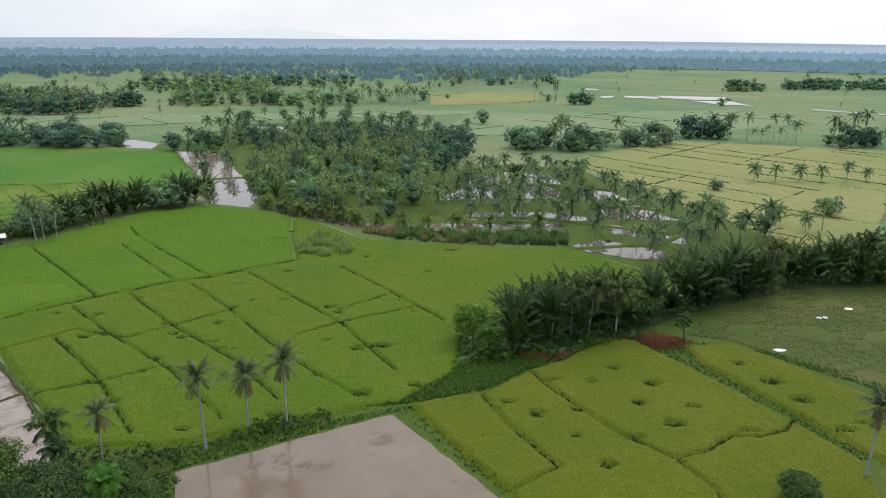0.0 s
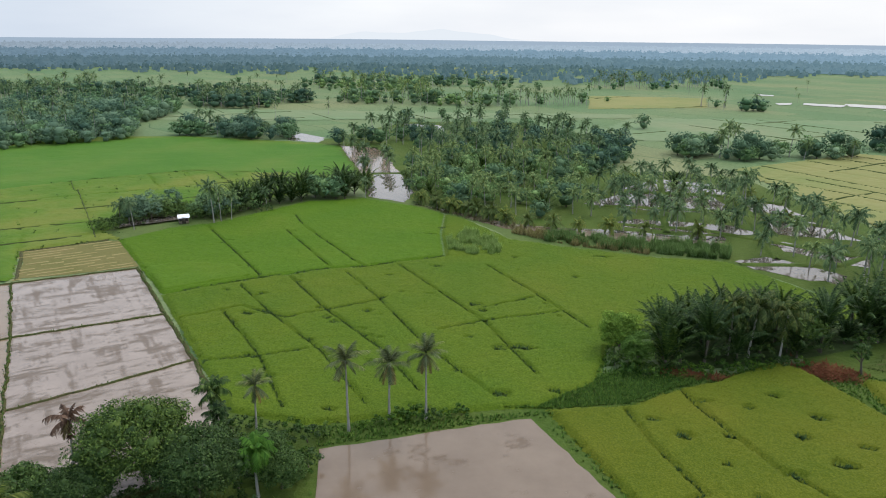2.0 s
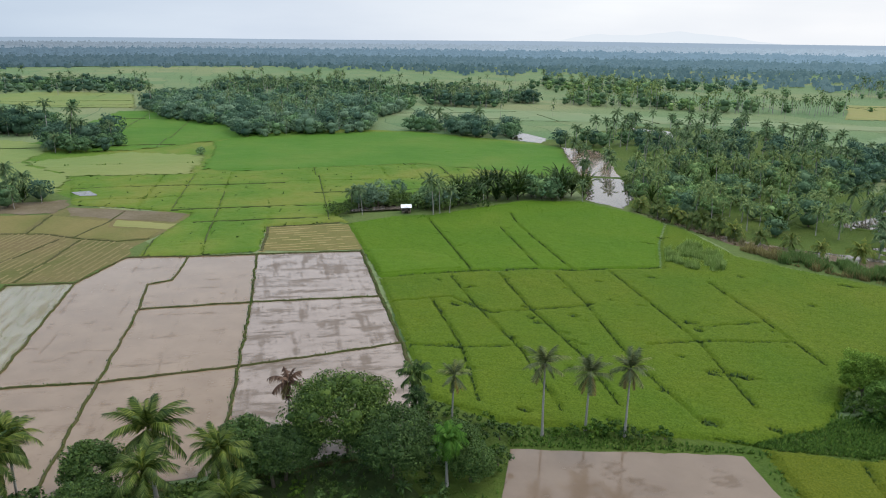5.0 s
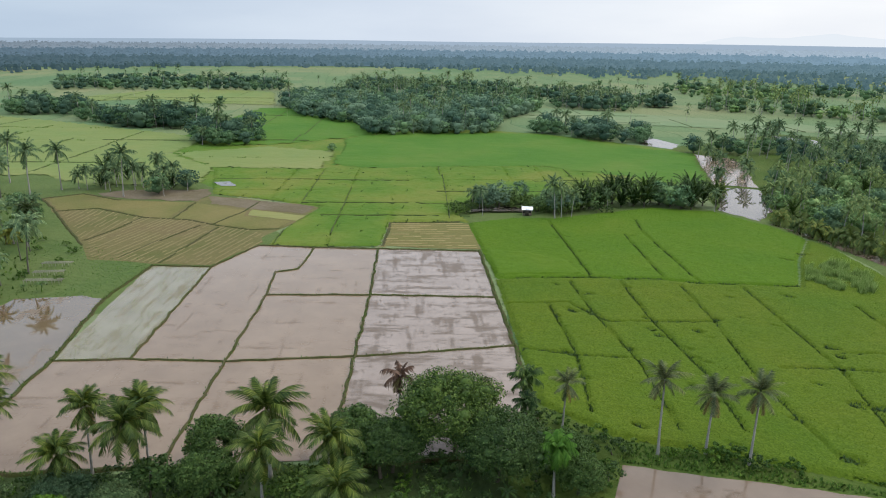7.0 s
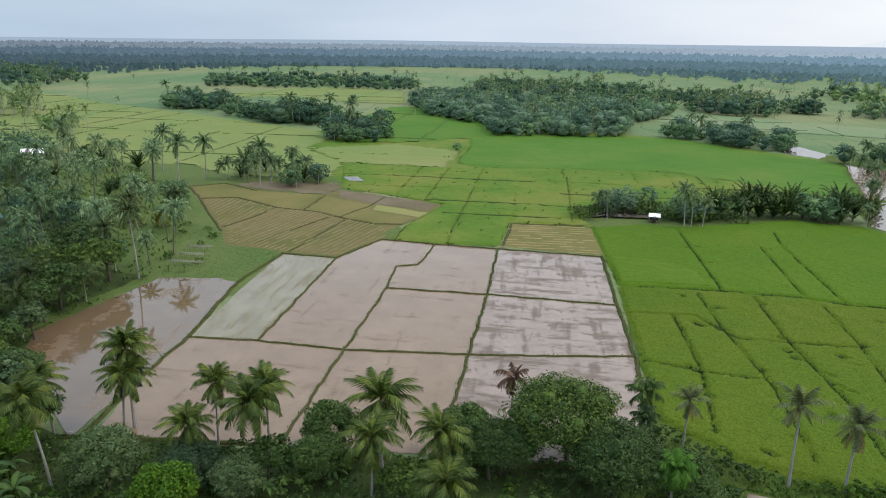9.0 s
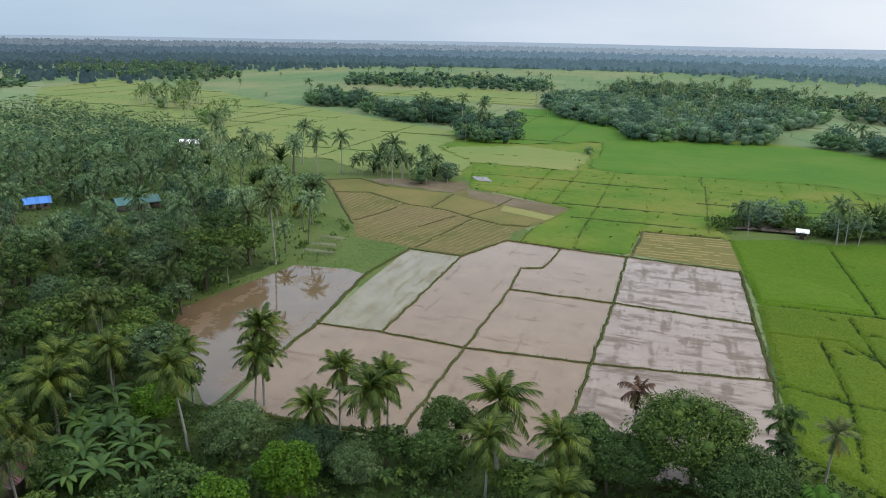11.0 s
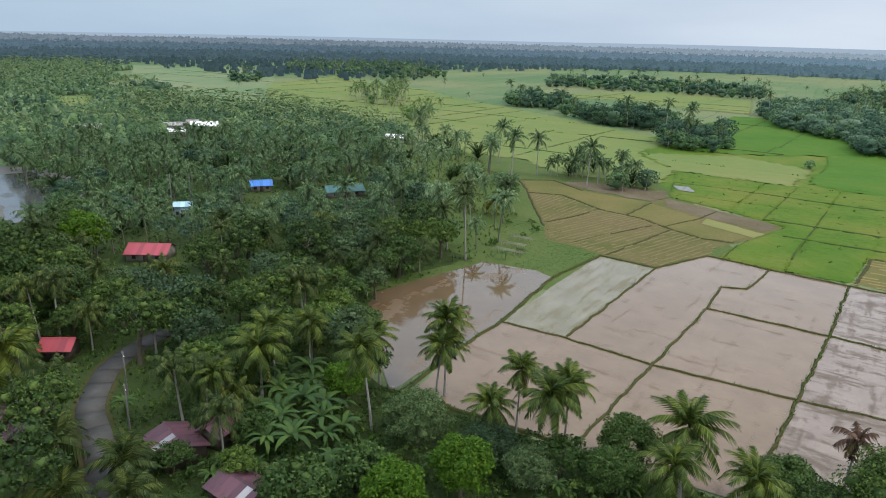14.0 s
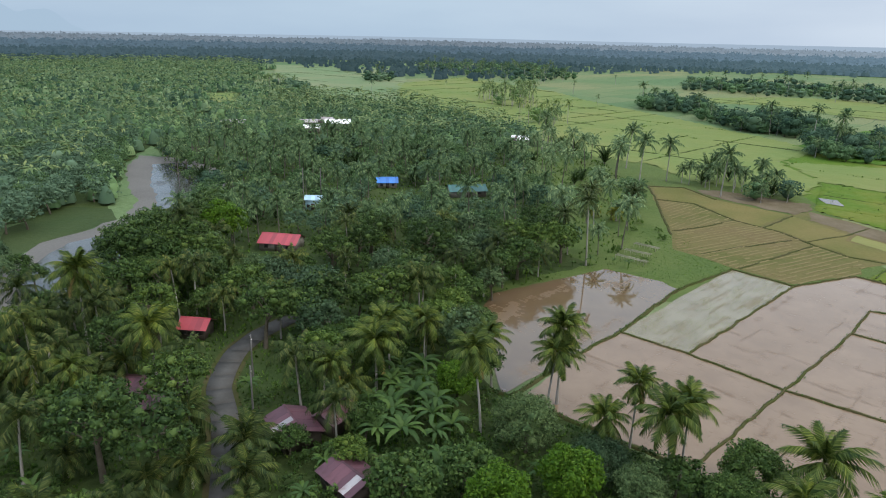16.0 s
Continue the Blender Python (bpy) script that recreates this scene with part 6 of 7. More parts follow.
grow([(-58, 224.5), (-52, 220.5), (-46, 216.5), (-40, 213.5), (-33, 209.5), (-27, 206.5), (-20, 205), (-13, 204), (-5, 203.5), (4, 203), (14, 203.5), (28, 203)], ("palm_small", 1), lo=0.9, hi=1.35)
grow(scatter([(58, 168), (64, 180), (82, 204), (100, 196), (84, 175)], 5.0, 31), ("palm_far0", 3), ("palm_far1", 2), ("nipa0", 2), lo=0.8, hi=1.1)
grow([(122.6, 273), (131.8, 274), (140.4, 273), (149.6, 273), (159.9, 274), (168.7, 275), (106, 198), (112, 200), (101, 206)], ("palm_far2", 3), ("palm_far0", 1), lo=0.7, hi=1.0)
put("tree_far0", 124.4, 219, 0, 0.9)
put("tree_far2", 101.9, 257, 0, 0.6)
put("tree_far1", 25.4, 458, 0, 1.0)

# woods among the far fields: line of the near edge, depth, spacing and make-up
PALMY = (("palm_far0", 3), ("palm_far1", 3), ("tree_far0", 1))
LEAFY = (("tree_far0", 3), ("tree_far1", 3.5), ("tree_far2", 1), ("palm_far0", 0.7), ("palm_far1", 0.7))
MIXED = (("tree_far0", 2), ("tree_far1", 2), ("palm_far0", 2), ("palm_far1", 1))
GREYISH = (("tree_far2", 4), ("tree_far0", 3), ("tree_far1", 2), ("palm_far1", 0.6))
WOODS = []
WOODS += [([(-311, 493), (-250, 497), (-279, 557), (-340, 560)], 7.5, MIXED), ([(-258, 552), (-241, 553), (-246, 572), (-264, 570)], 6, LEAFY), ([(-218, 562), (-90, 572), (-97, 623), (-235, 612)], 8, MIXED), ([(-85, 572), (-13, 600), (-14, 640), (-92, 620)], 8, PALMY)]
WOODS += [([(-233, 350), (-210, 352), (-184, 347), (-164, 354), (-170, 380), (-184, 372), (-240, 376)], 5.0, LEAFY), ([(32.6, 351), (60, 346), (115, 361), (120, 376), (84, 372), (36, 372)], 5.0, LEAFY), ([(138, 392), (164, 394), (168, 412), (140, 412)], 6, MIXED), ([(163, 376), (200, 385), (205, 400), (166, 394)], 8, PALMY)]
WOODS += [([(204, 365), (250, 367), (256, 385), (208, 384)], 6, MIXED), ([(77, 626), (100, 620), (102, 632), (80, 638)], 6.5, PALMY), ([(105, 600), (123, 600), (125, 612), (106, 612)], 6, LEAFY), ([(303, 758), (340, 762), (350, 800), (312, 800)], 8, LEAFY), ([(374, 781), (491, 792), (510, 840), (390, 830)], 9, LEAFY)]
WOODS += [([(-532, 171), (-515, 193), (-416, 191), (-430, 206), (-520, 214), (-600, 210), (-590, 190)], 7, LEAFY), ([(-416, 191), (-380, 222), (-420, 246), (-452, 212)], 5.5, LEAFY), ([(-324, 186), (-303, 207), (-345, 240), (-372, 215)], 5.5, LEAFY)]
WOODS += [([(-471, 345), (-393, 307), (-328, 301), (-292, 272), (-248, 330), (-285, 388), (-300, 455), (-340, 470), (-430, 440), (-520, 400)], 6.5, GREYISH), ([(-340, 470), (-300, 459), (-400, 620), (-520, 640), (-600, 560), (-520, 410), (-430, 445)], 11, MIXED)]
WOODS += [([(-751, 283), (-649, 389), (-596, 436), (-680, 520), (-850, 420), (-860, 330)], 11, LEAFY), ([(-302, 490), (-248, 561), (-270, 600), (-345, 540)], 7, MIXED)]
WOODS += [([(-260, 102), (-243, 111), (-222, 120), (-228, 132), (-252, 134), (-272, 122)], 4.6, (("palm_far0", 5), ("palm_far2", 4), ("tree_far1", 1.2), ("nipa0", 2.5), ("tree_far0", 0.8))), ([(-380, 560), (-330, 640), (-350, 670), (-410, 600)], 10, MIXED), ([(-560, 500), (-480, 600), (-520, 660), (-620, 560)], 12, MIXED), ([(-330, 770), (-100, 800), (-110, 850), (-350, 830)], 12, MIXED)]
WOODS += [([(-313, 709), (-199, 690), (-139, 580), (-160, 640), (-199, 790), (-288, 800)], 12, MIXED), ([(-600, 50), (-515, 70), (-528, 92), (-640, 100)], 8, PALMY), ([(-776, -55), (-775, -29), (-830, -25), (-830, -60)], 8, LEAFY), ([(-983, -3), (-800, 140), (-900, 200), (-1200, 200), (-1180, 20)], 13, MIXED), ([(-624, -126), (-520, -80), (-545, -74), (-690, -118)], 7, LEAFY), ([(-15, 800), (130, 850), (130, 910), (-20, 880)], 10, PALMY)]
WOODS += [([(-445, 62), (-420, 72), (-430, 100), (-462, 88)], 8, PALMY)]
for k, (poly, gap, make) in enumerate(WOODS):
    if np.hypot(*np.mean(poly, 0)) > 420:
        tier = "_xfar" if np.hypot(*np.mean(poly, 0)) > 600 else "_vfar"
        make = [(key.replace("_far", tier).replace(f"palm{tier}2", f"palm{tier}0"), w) for key, w in make]
    wood(scatter(poly, gap * (0.72 if np.hypot(*np.mean(poly, 0)) > 420 else 0.9), 200 + k, None if gap == 4.6 else lambda q: waves(q, 26, 71, 2) > -0.42), *make, lo=0.6, hi=1.15 if gap == 4.6 else 1.4)
for k, (a0, a1, d0, d1, gap) in enumerate(((5, 33, 500, 950, 42), (33, 60, 480, 900, 60), (-30, 5, 620, 1000, 75), (62, 95, 560, 950, 85))):
    wood(scatter([polar(d0, a0), polar(d0, a1), polar(d1, a1), polar(d1, a0)], gap, 300 + k), ("palm_xfar0", 3), ("palm_xfar1", 3), ("tree_xfar0", 1.5), lo=0.6, hi=1.0, label="scattered coconut palms over the far fields")
grow([(-254, 85), (-288, 90), (-236, 108), (-262, 98), (-338, 66), (-350, 70), (-330, 62)], ("palm_far1", 1), lo=1.2, hi=1.5)
put("tree_far0", -262, 222, 0, 0.55)

# village grove
ROAD_A = np.asarray(ROAD, float)


CLEARING = [(-160, 52), (-205, 67), (-240, 82), (-300, 84), (-345, 72), (-335, 50), (-290, 48), (-262, 42), (-230, 50), (-200, 42), (-175, 38), (-161, 46)]


def free_ground(q):
    ok = away(ROAD_A, q) > 3.4
    for x, y, d in HOUSES_AT:
        # the yard before each house is kept open
        yard = (16.0 if d > 12 else 11.0) if math.hypot(x, y) < 200 else 0.1 * math.hypot(x, y)
        ok &= away([(x, y), (x * (1 - yard / math.hypot(x, y)), y * (1 - yard / math.hypot(x, y)))], q) > d * 0.85
    for x, y, *_ in NEAR_PALMS:
        ok &= np.hypot(q[:, 0] - x, q[:, 1] - y) > 1.6
    for x, y in ((-53, 66.5), (-45.5, 65.5), (-70.9, 21.5), (-68.4, 14), (-83.3, 18.6), (-95.7, 10.4), (-61.9, 55.8), (-73.1, 43.5)):
        ok &= np.hypot(q[:, 0] - x, q[:, 1] - y) > 3.2
    return ok


def near(q):
    return free_ground(q) & (np.hypot(q[:, 0], q[:, 1]) < 330)


BANANAS = [(-104, -1), (-101, 8), (-92, 11), (-83, 9), (-81, 0), (-90, -3)]
GROVE = scatter(VILLAGE, 4.5, 40, lambda q: near(q) & ~inside(CLEARING, q) & (waves(q, 38, 51, 2) > -0.38))
LEAFY_MIX = (("palm_mid0", 2.5), ("palm_mid1", 1.2), ("palm_mid2", 0.6), ("palm_mid3", 2.5), ("tree0", 2.5), ("tree2", 3.5), ("tree1", 1), ("tree3", 2), ("tree4", 0.4), ("banana0", 1.5), ("banana1", 1), ("bush2", 2))
PALM_MIX = (("palm_wood0", 6), ("palm_wood1", 3), ("palm_wood2", 5), ("wtree0", 2.2), ("wtree2", 3), ("wtree1", 1.2), ("wtree3", 2), ("nipa2", 1.2), ("banana2", 1.6))
grow(scatter([(-96, -20), (-100, 12), (-122, 10), (-150, 30), (-172, 20), (-165, -35), (-140, -42), (-112, -28)], 4.6, 52, lambda q: free_ground(q) & ~inside(BANANAS, q) & (away(ROAD_A, q) > 7) & (np.hypot(q[:, 0], q[:, 1]) > 104)), ("tree0", 2), ("tree2", 3), ("tree3", 1.5), ("bush2", 3), ("banana1", 1.5), ("tree1", 1), lo=0.7, hi=1.05)
grow([p for p in GROVE if np.hypot(*p) < 172 and not inside(BANANAS, np.array([p]))[0]], *LEAFY_MIX, lo=0.75, hi=1.15)
sheet("ground", CLEARING, 0.03, M["meadow"], "open green grass between the palms", "ground", 5, 1.2, 95)
wood(scatter(CLEARING, 7.5, 48, lambda q: free_ground(q) & (waves(q, 30, 61, 2) > -0.3)), ("palm_wood0", 2), ("palm_wood1", 3), ("wtree2", 1), ("nipa2", 2), lo=0.7, hi=1.15, label="sparse tall coconut palms on open grass", name="coconut_grove")
wood([p for p in GROVE if np.hypot(*p) >= 172], *PALM_MIX, lo=0.7, hi=1.05, label="village grove of coconut palms and leafy trees", name="grove")
grow(scatter(BANANAS, 2.4, 41, free_ground), ("banana0", 2), ("banana1", 2), ("banana2", 2), lo=1.0, hi=1.5)
GROVE_WEST = [(-66, -21), (-95, -27), (-104, -32), (-140, -58), (-120, -66), (-78, -62), (-62, -45)]
grow(scatter(GROVE_WEST, 4.2, 42, free_ground), ("palm_mid0", 2), ("palm_mid1", 0.7), ("palm_mid3", 3), ("palm_low", 3), ("tree2", 2), ("tree1", 1.5), ("banana0", 1), lo=0.8, hi=1.15)
wood(scatter(GROVE_WEST, 3.6, 49, free_ground), ("bush2", 3), ("bush1", 2), ("bush0", 1), lo=0.7, hi=1.1, label="dense green bushes under the palms", name="underwood")
grow(scatter([(-96, -26), (-108, -29), (-122, -30), (-124, -36), (-105, -36)], 3.0, 50, free_ground), ("bush1", 2), ("bush2", 1), ("banana0", 1), lo=0.6, hi=1.0)
grow(scatter([(-70, -1), (-84, 2), (-88, 9), (-78, 14), (-66, 9)], 2.5, 53, free_ground), ("bush2", 3), ("banana1", 2), ("banana0", 2), ("bush1", 2), ("tree2", 0.8), lo=0.8, hi=1.15)
grow([(-78.5, -6.5), (-80, -1.5), (-72, -6), (-73.5, 1.5), (-83, -14.5), (-82, -8)], ("bush2", 2), ("bush1", 2), ("banana2", 2), ("palm_low", 0.6), lo=0.8, hi=1.1)
for x, y in ((-82.5, -16.2), (-79, -15.5), (-76, -21.5), (-86, -24.6), (-74, -14.2)):
    put("palm_low", x, y, None, rp.uniform(0.9, 1.1), 0, rp)
grow(scatter([(-108, -30), (-120, -30), (-170, -52), (-150, -60), (-125, -52)], 5.0, 43, free_ground), ("tree1", 2), ("tree4", 2), ("tree0", 2), ("palm_mid1", 1), ("banana1", 1), lo=0.8, hi=1.1)
grow(scatter([(-62, -14), (-90, -18), (-101, -21), (-98, -4), (-66, 10), (-60, 4)], 2.6, 44, lambda q: (away(ROAD_A, q) > 2.8) & np.all([np.hypot(q[:, 0] - x, q[:, 1] - y) > 3.6 for x, y, _ in HOUSES_AT[2:4]], axis=0)), ("bush2", 3), ("bush1", 3), ("palm_low", 0.7), ("banana0", 1.2), ("tree2", 0.4), lo=0.6, hi=0.95)
grow([(-91.5, -4.5), (-93, -8.5), (-92.2, -11.5), (-83, -5.5)], ("palm_mid0", 1), ("palm_mid3", 1), lo=0.9, hi=1.1)
grow(scatter([(-64, 10), (-92, 8), (-98, 15), (-79, 36), (-62, 51), (-50, 66), (-40, 70), (-36, 60), (-50, 35)], 2.6, 45, free_ground), ("bush1", 3), ("bush2", 3), ("bush0", 2), ("banana0", 0.6), ("tree2", 0.5), lo=0.6, hi=1.1)
wood(scatter([(-175, -97), (-208, -97), (-222, -92), (-250, -102), (-300, -118), (-330, -125), (-330, -160), (-230, -200), (-160, -150), (-165, -105)], 5.5, 46), ("wtree3", 3), ("wtree0", 2), ("tree_far2", 3), lo=0.85, hi=1.15, label="grey-green trees on the far river bank")
grow(scatter([(-175, -57), (-176, -48), (-142, -42), (-138, -54), (-152, -58)], 4.5, 47), ("tree4", 2), ("tree1", 2), ("tree0", 1))
grow([(-150, -86), (-145, -79), (-139, -72), (-143, -84), (-136, -78)], ("tree3", 1), ("tree2", 1), lo=0.7, hi=0.9)
put("mango", -168, -43, 0, 1.5)

for x, y in ((-148, 21.5), (-151.5, 25), (-154, 30), (-156.5, 35), (-158.5, 40.5), (-160, 45), (-161, 51), (-158, 53.5)):
    put(pick(("banana0", 1), ("banana2", 1), ("bush1", 0.6)), x, y, None, rp.uniform(0.55, 0.8), 0, rp)
grow([(-193, 53.7), (-168.3, 41.3), (-196, 64)], ("palm_mid1", 1), lo=0.85, hi=1.0)
grow(scatter([(-163, 50), (-205, 68), (-190, 76), (-172, 72), (-162, 58)], 6.5, 56), ("bush0", 2), ("bush1", 1), lo=0.5, hi=0.9)

# shrubby ground cover
cover = Geo()
for poly, n, hi_b, wd in ((NEAR_WOOD, 14000, 0.42, 0.1), (VILLAGE, 13000, 0.6, 0.2), ([(-140, 18), (-147, 21), (-163, 50), (-205, 68), (-172, 80), (-160, 79), (-145, 60), (-158, 48)], 1800, 0.22, 0.08), ([(-36, 79.5), (-39, 84), (-8, 96), (6, 101), (2, 108), (22, 116), (34, 124), (45, 119), (38, 121), (20, 112), (6, 100.5), (-7, 95.4)], 15000, 0.36, 0.1), ([(36, 121), (44, 109), (52, 94), (57, 83), (60, 84), (54, 95), (46, 111), (45, 120), (60, 114), (75, 99), (77, 101), (62, 116), (40, 124)], 5000, 0.34, 0.09), ([(-7, 95), (16.5, 62), (18, 63), (-5, 97)], 900, 0.5, 0.1), ([(-14, 96), (-4, 98), (6, 102), (20, 114), (8, 118), (2, 110), (-8, 100)], 9000, 0.4, 0.1), ([(2, 108), (7, 121), (12, 134), (42, 156), (40, 158), (6, 130), (-2, 112)], 2500, 0.6, 0.14)):
    p = np.asarray(poly, float)
    q = rs.uniform(p.min(0), p.max(0), (n * 2, 2))
    q = q[inside(p, q)]
    q = q[(away(ROAD_A, q) > 2.3) & (np.hypot(q[:, 0], q[:, 1]) < 330)][:n]
    blades(cover, q, np.zeros(len(q)), hi_b, wd * 1.15, rs, 0.8, 3)
tagged(new("undergrowth", cover.mesh("undergrowth", M["weed"])), "low green weeds and grass under the trees", "undergrowth", kind="stuff")

p = np.asarray(FIELDS[12][1], float)
q = rs.uniform(p.min(0), p.max(0), (52000, 2))
q = q[inside(p, q) & (waves(q, 14, 71, 3) > -0.35)]
tagged(new("grass_tufts", blades(Geo(), q, np.full(len(q), 0.06), 0.2, 0.07, rs, 0.9, 2).mesh("grass_tufts", M["fallow_grass"])), "thin grass tufts over the fallow field", "grass", kind="stuff")

# plough lines on the fallow field
p, g = np.asarray(FIELDS[12][1], float), Geo()
u = np.array([math.cos(0.36), math.sin(0.36)])
v = np.array([-u[1], u[0]])
for k in range(-24, 24):
    at, s0 = p.mean(0) + v * (k * 1.7 + rs.uniform(-0.3, 0.3)), -70.0
    while s0 < 70:
        s1 = s0 + rs.uniform(4, 16)
        line = at + np.linspace(s0, s1, 8)[:, None] * u
        line = line[inside(p, line) & (waves(line, 16, 33, 2) > -0.2)]
        if len(line) > 2:
            ridge(g, [line[0], line[-1]], 0.55, 0.1, rs, 1.4)
        s0 = s1 + rs.uniform(0.5, 6)
tagged(new("plough_ridges", g.mesh("plough_ridges", M["ploughed"])), "old red-brown plough ridges on the fallow field", "soil", kind="stuff")

# dark weed clumps standing in the green plots
clumps = Geo()
for x, y in scatter(FIELDS[1][1], 5.5, 410, lambda q: waves(q, 20, 91, 2) > 0.05):
    n, turn = rs.randint(5, 18), rs.choice([0.75, 2.32]) + rs.uniform(-0.2, 0.2)
    q = rs.normal(0, 1, (n, 2)) * [rs.uniform(0.3, 1.6), 0.22]
    q = np.array([x, y]) + q @ np.array([[math.cos(turn), math.sin(turn)], [-math.sin(turn), math.cos(turn)]])
    blades(clumps, q, np.full(n, 0.35), 0.4, 0.11, rs, 0.7, 2)
tagged(new("weed_clumps", clumps.mesh("weed_clumps", M["leaf_mid"])), "dark weed clumps among the green rice plots", "weeds", kind="stuff")

# tall reeds by the ditch
for poly, n, high, mt, label in (([(-14, 190), (8, 186), (34, 184), (36, 196), (5, 196), (-14, 199)], 9500, 2.4, "reed", "tall pale green reeds"), ([(-24, 196), (-7, 187.5), (14, 184), (14, 188), (-6, 192), (-22, 203)], 3800, 1.9, "dry_reed", "dry brown reeds along the ditch"),
                                  ([(-41, 186), (-36, 192), (-29, 190), (-25, 181), (-24, 173), (-31, 171), (-38, 174)], 5200, 1.9, "reed", "clump of tall pale grass in the rice"), ([(-55, 219), (-40, 209), (-24, 200), (-22, 203), (-40, 213)], 1500, 1.4, "dry_reed", "dry brown reeds along the ditch"),
                                  ([(100, 235), (118, 225), (125, 215), (112, 216)], 900, 1.6, "reed", "green tall grass in the yellow field"), ([(150, 235), (190, 240), (190, 225), (155, 226)], 1500, 1.6, "reed", "green tall grass in the yellow field")):
    p = np.asarray(poly, float)
    q = rs.uniform(p.min(0), p.max(0), (n * 2, 2))
    q = q[inside(p, q) & (waves(q, 6, 21, 3) > -0.08) & ~inside([(34.8, 183.8), (44.1, 189.6), (52.9, 182.1), (58.7, 174.7), (50.1, 171.6), (39.1, 178.2)], q)][:n]
    tagged(new("reeds", blades(Geo(), q, np.zeros(len(q)), high * np.clip(0.72 + 0.75 * waves(q, 4, 22, 3), 0.25, 1.4), 0.1, rs, 0.35, 3).mesh("reeds", M[mt])), label, "reeds", kind="stuff")

# dark weeds in the channels between the rice plots
ch = Geo()
for line in GREEN_LINES + SOUTH_LINES:
    p, pts = np.asarray(line, float), []
    for a, b in zip(p[:-1], p[1:]):
        n = int(np.hypot(*(b - a)) / 0.14)
        pts.append(a + (b - a) * rs.uniform(0, 1, n)[:, None] + rs.normal(0, 0.13, (n, 2)))
    q = np.concatenate(pts)
    q = q[waves(q, 12, 9, 2) > -0.2]
    blades(ch, q, np.full(len(q), 0.12), 0.45, 0.1, rs, 0.7, 2)
for x, y, a, b in GREEN_SPOTS + SOUTH_SPOTS + EAST_SPOTS:
    n = int(13 * a * b)
    q = np.array([x, y]) + rs.normal(0, 0.45, (n, 2)) * [a, b]
    blades(ch, q, np.full(n, 0.05), 0.55, 0.13, rs, 0.9, 3)
tagged(new("channel_weeds", ch.mesh("channel_weeds", M["leaf_dark"])), "dark weeds growing in the channels between rice plots", "weeds", kind="stuff")


# ---- far woodland ----
def far_crowns(g, pts, r, n, wide, high, leaf=0.5, dome=False):
    """Low crowns, each a few uneven clumps of foliage."""
    m = len(pts)
    sc = r.uniform(0.6, 1.3, m)
    if dome:
        ring = np.arange(5) * 2 * np.pi / 5
        unit = np.concatenate([np.c_[np.cos(ring), np.sin(ring), 0 * ring + 0.12], np.c_[0.72 * np.cos(ring + 0.6), 0.72 * np.sin(ring + 0.6), 0 * ring + 0.72], [[0, 0, 0.95]]])
        k = np.arange(5)
        fs = np.concatenate([np.stack([k, (k + 1) % 5, k + 5], -1), np.stack([(k + 1) % 5, (k + 1) % 5 + 5, k + 5], -1), np.stack([k + 5, (k + 1) % 5 + 5, np.full(5, 10)], -1)])
        v = unit[None] * r.uniform(0.8, 1.15, (m, 11, 1)) * np.stack([wide * 0.62 * sc, wide * 0.62 * sc, high * 0.66 * sc], -1)[:, None, :]
        v[:, :, :2] += pts[:, None, :]
        g.add(v.reshape(-1, 3), (fs[None] + 11 * np.arange(m)[:, None, None]).reshape(-1, 3))
    for _ in range(n):
        a, u = r.uniform(0, 2 * np.pi, m), r.uniform(0, 1, m)
        rad = wide * np.sqrt(1 - 0.8 * u ** 2) * r.uniform(0.3, 1, m) * sc
        c = np.c_[pts + np.stack([np.cos(a), np.sin(a)], -1) * rad[:, None], high * (0.15 + 0.85 * u) * sc]
        s = (wide * leaf * r.uniform(0.6, 1.3, m))[:, None]
        d1, d2 = r.normal(0, 1, (m, 3)) * [1, 1, 0.6], r.normal(0, 1, (m, 3))
        d1 /= np.linalg.norm(d1, axis=1)[:, None]
        d2 = np.cross(d1, d2)
        d2 /= np.linalg.norm(d2, axis=1)[:, None]
        v = np.stack([c - d1 * s, c + d1 * s * 0.6 + d2 * s * 0.6, c + d1 * s * 0.6 - d2 * s * 0.6], 1)
        g.add(v.reshape(-1, 3), np.arange(3 * m).reshape(-1, 3))
    return g


def ring_places(r, a0, a1, d0, d1, n):
    a, d = np.radians(r.uniform(a0, a1, n)), np.sqrt(r.uniform(d0 ** 2, d1 ** 2, n))
    return np.stack([-d * np.sin(a), d * np.cos(a)], -1)


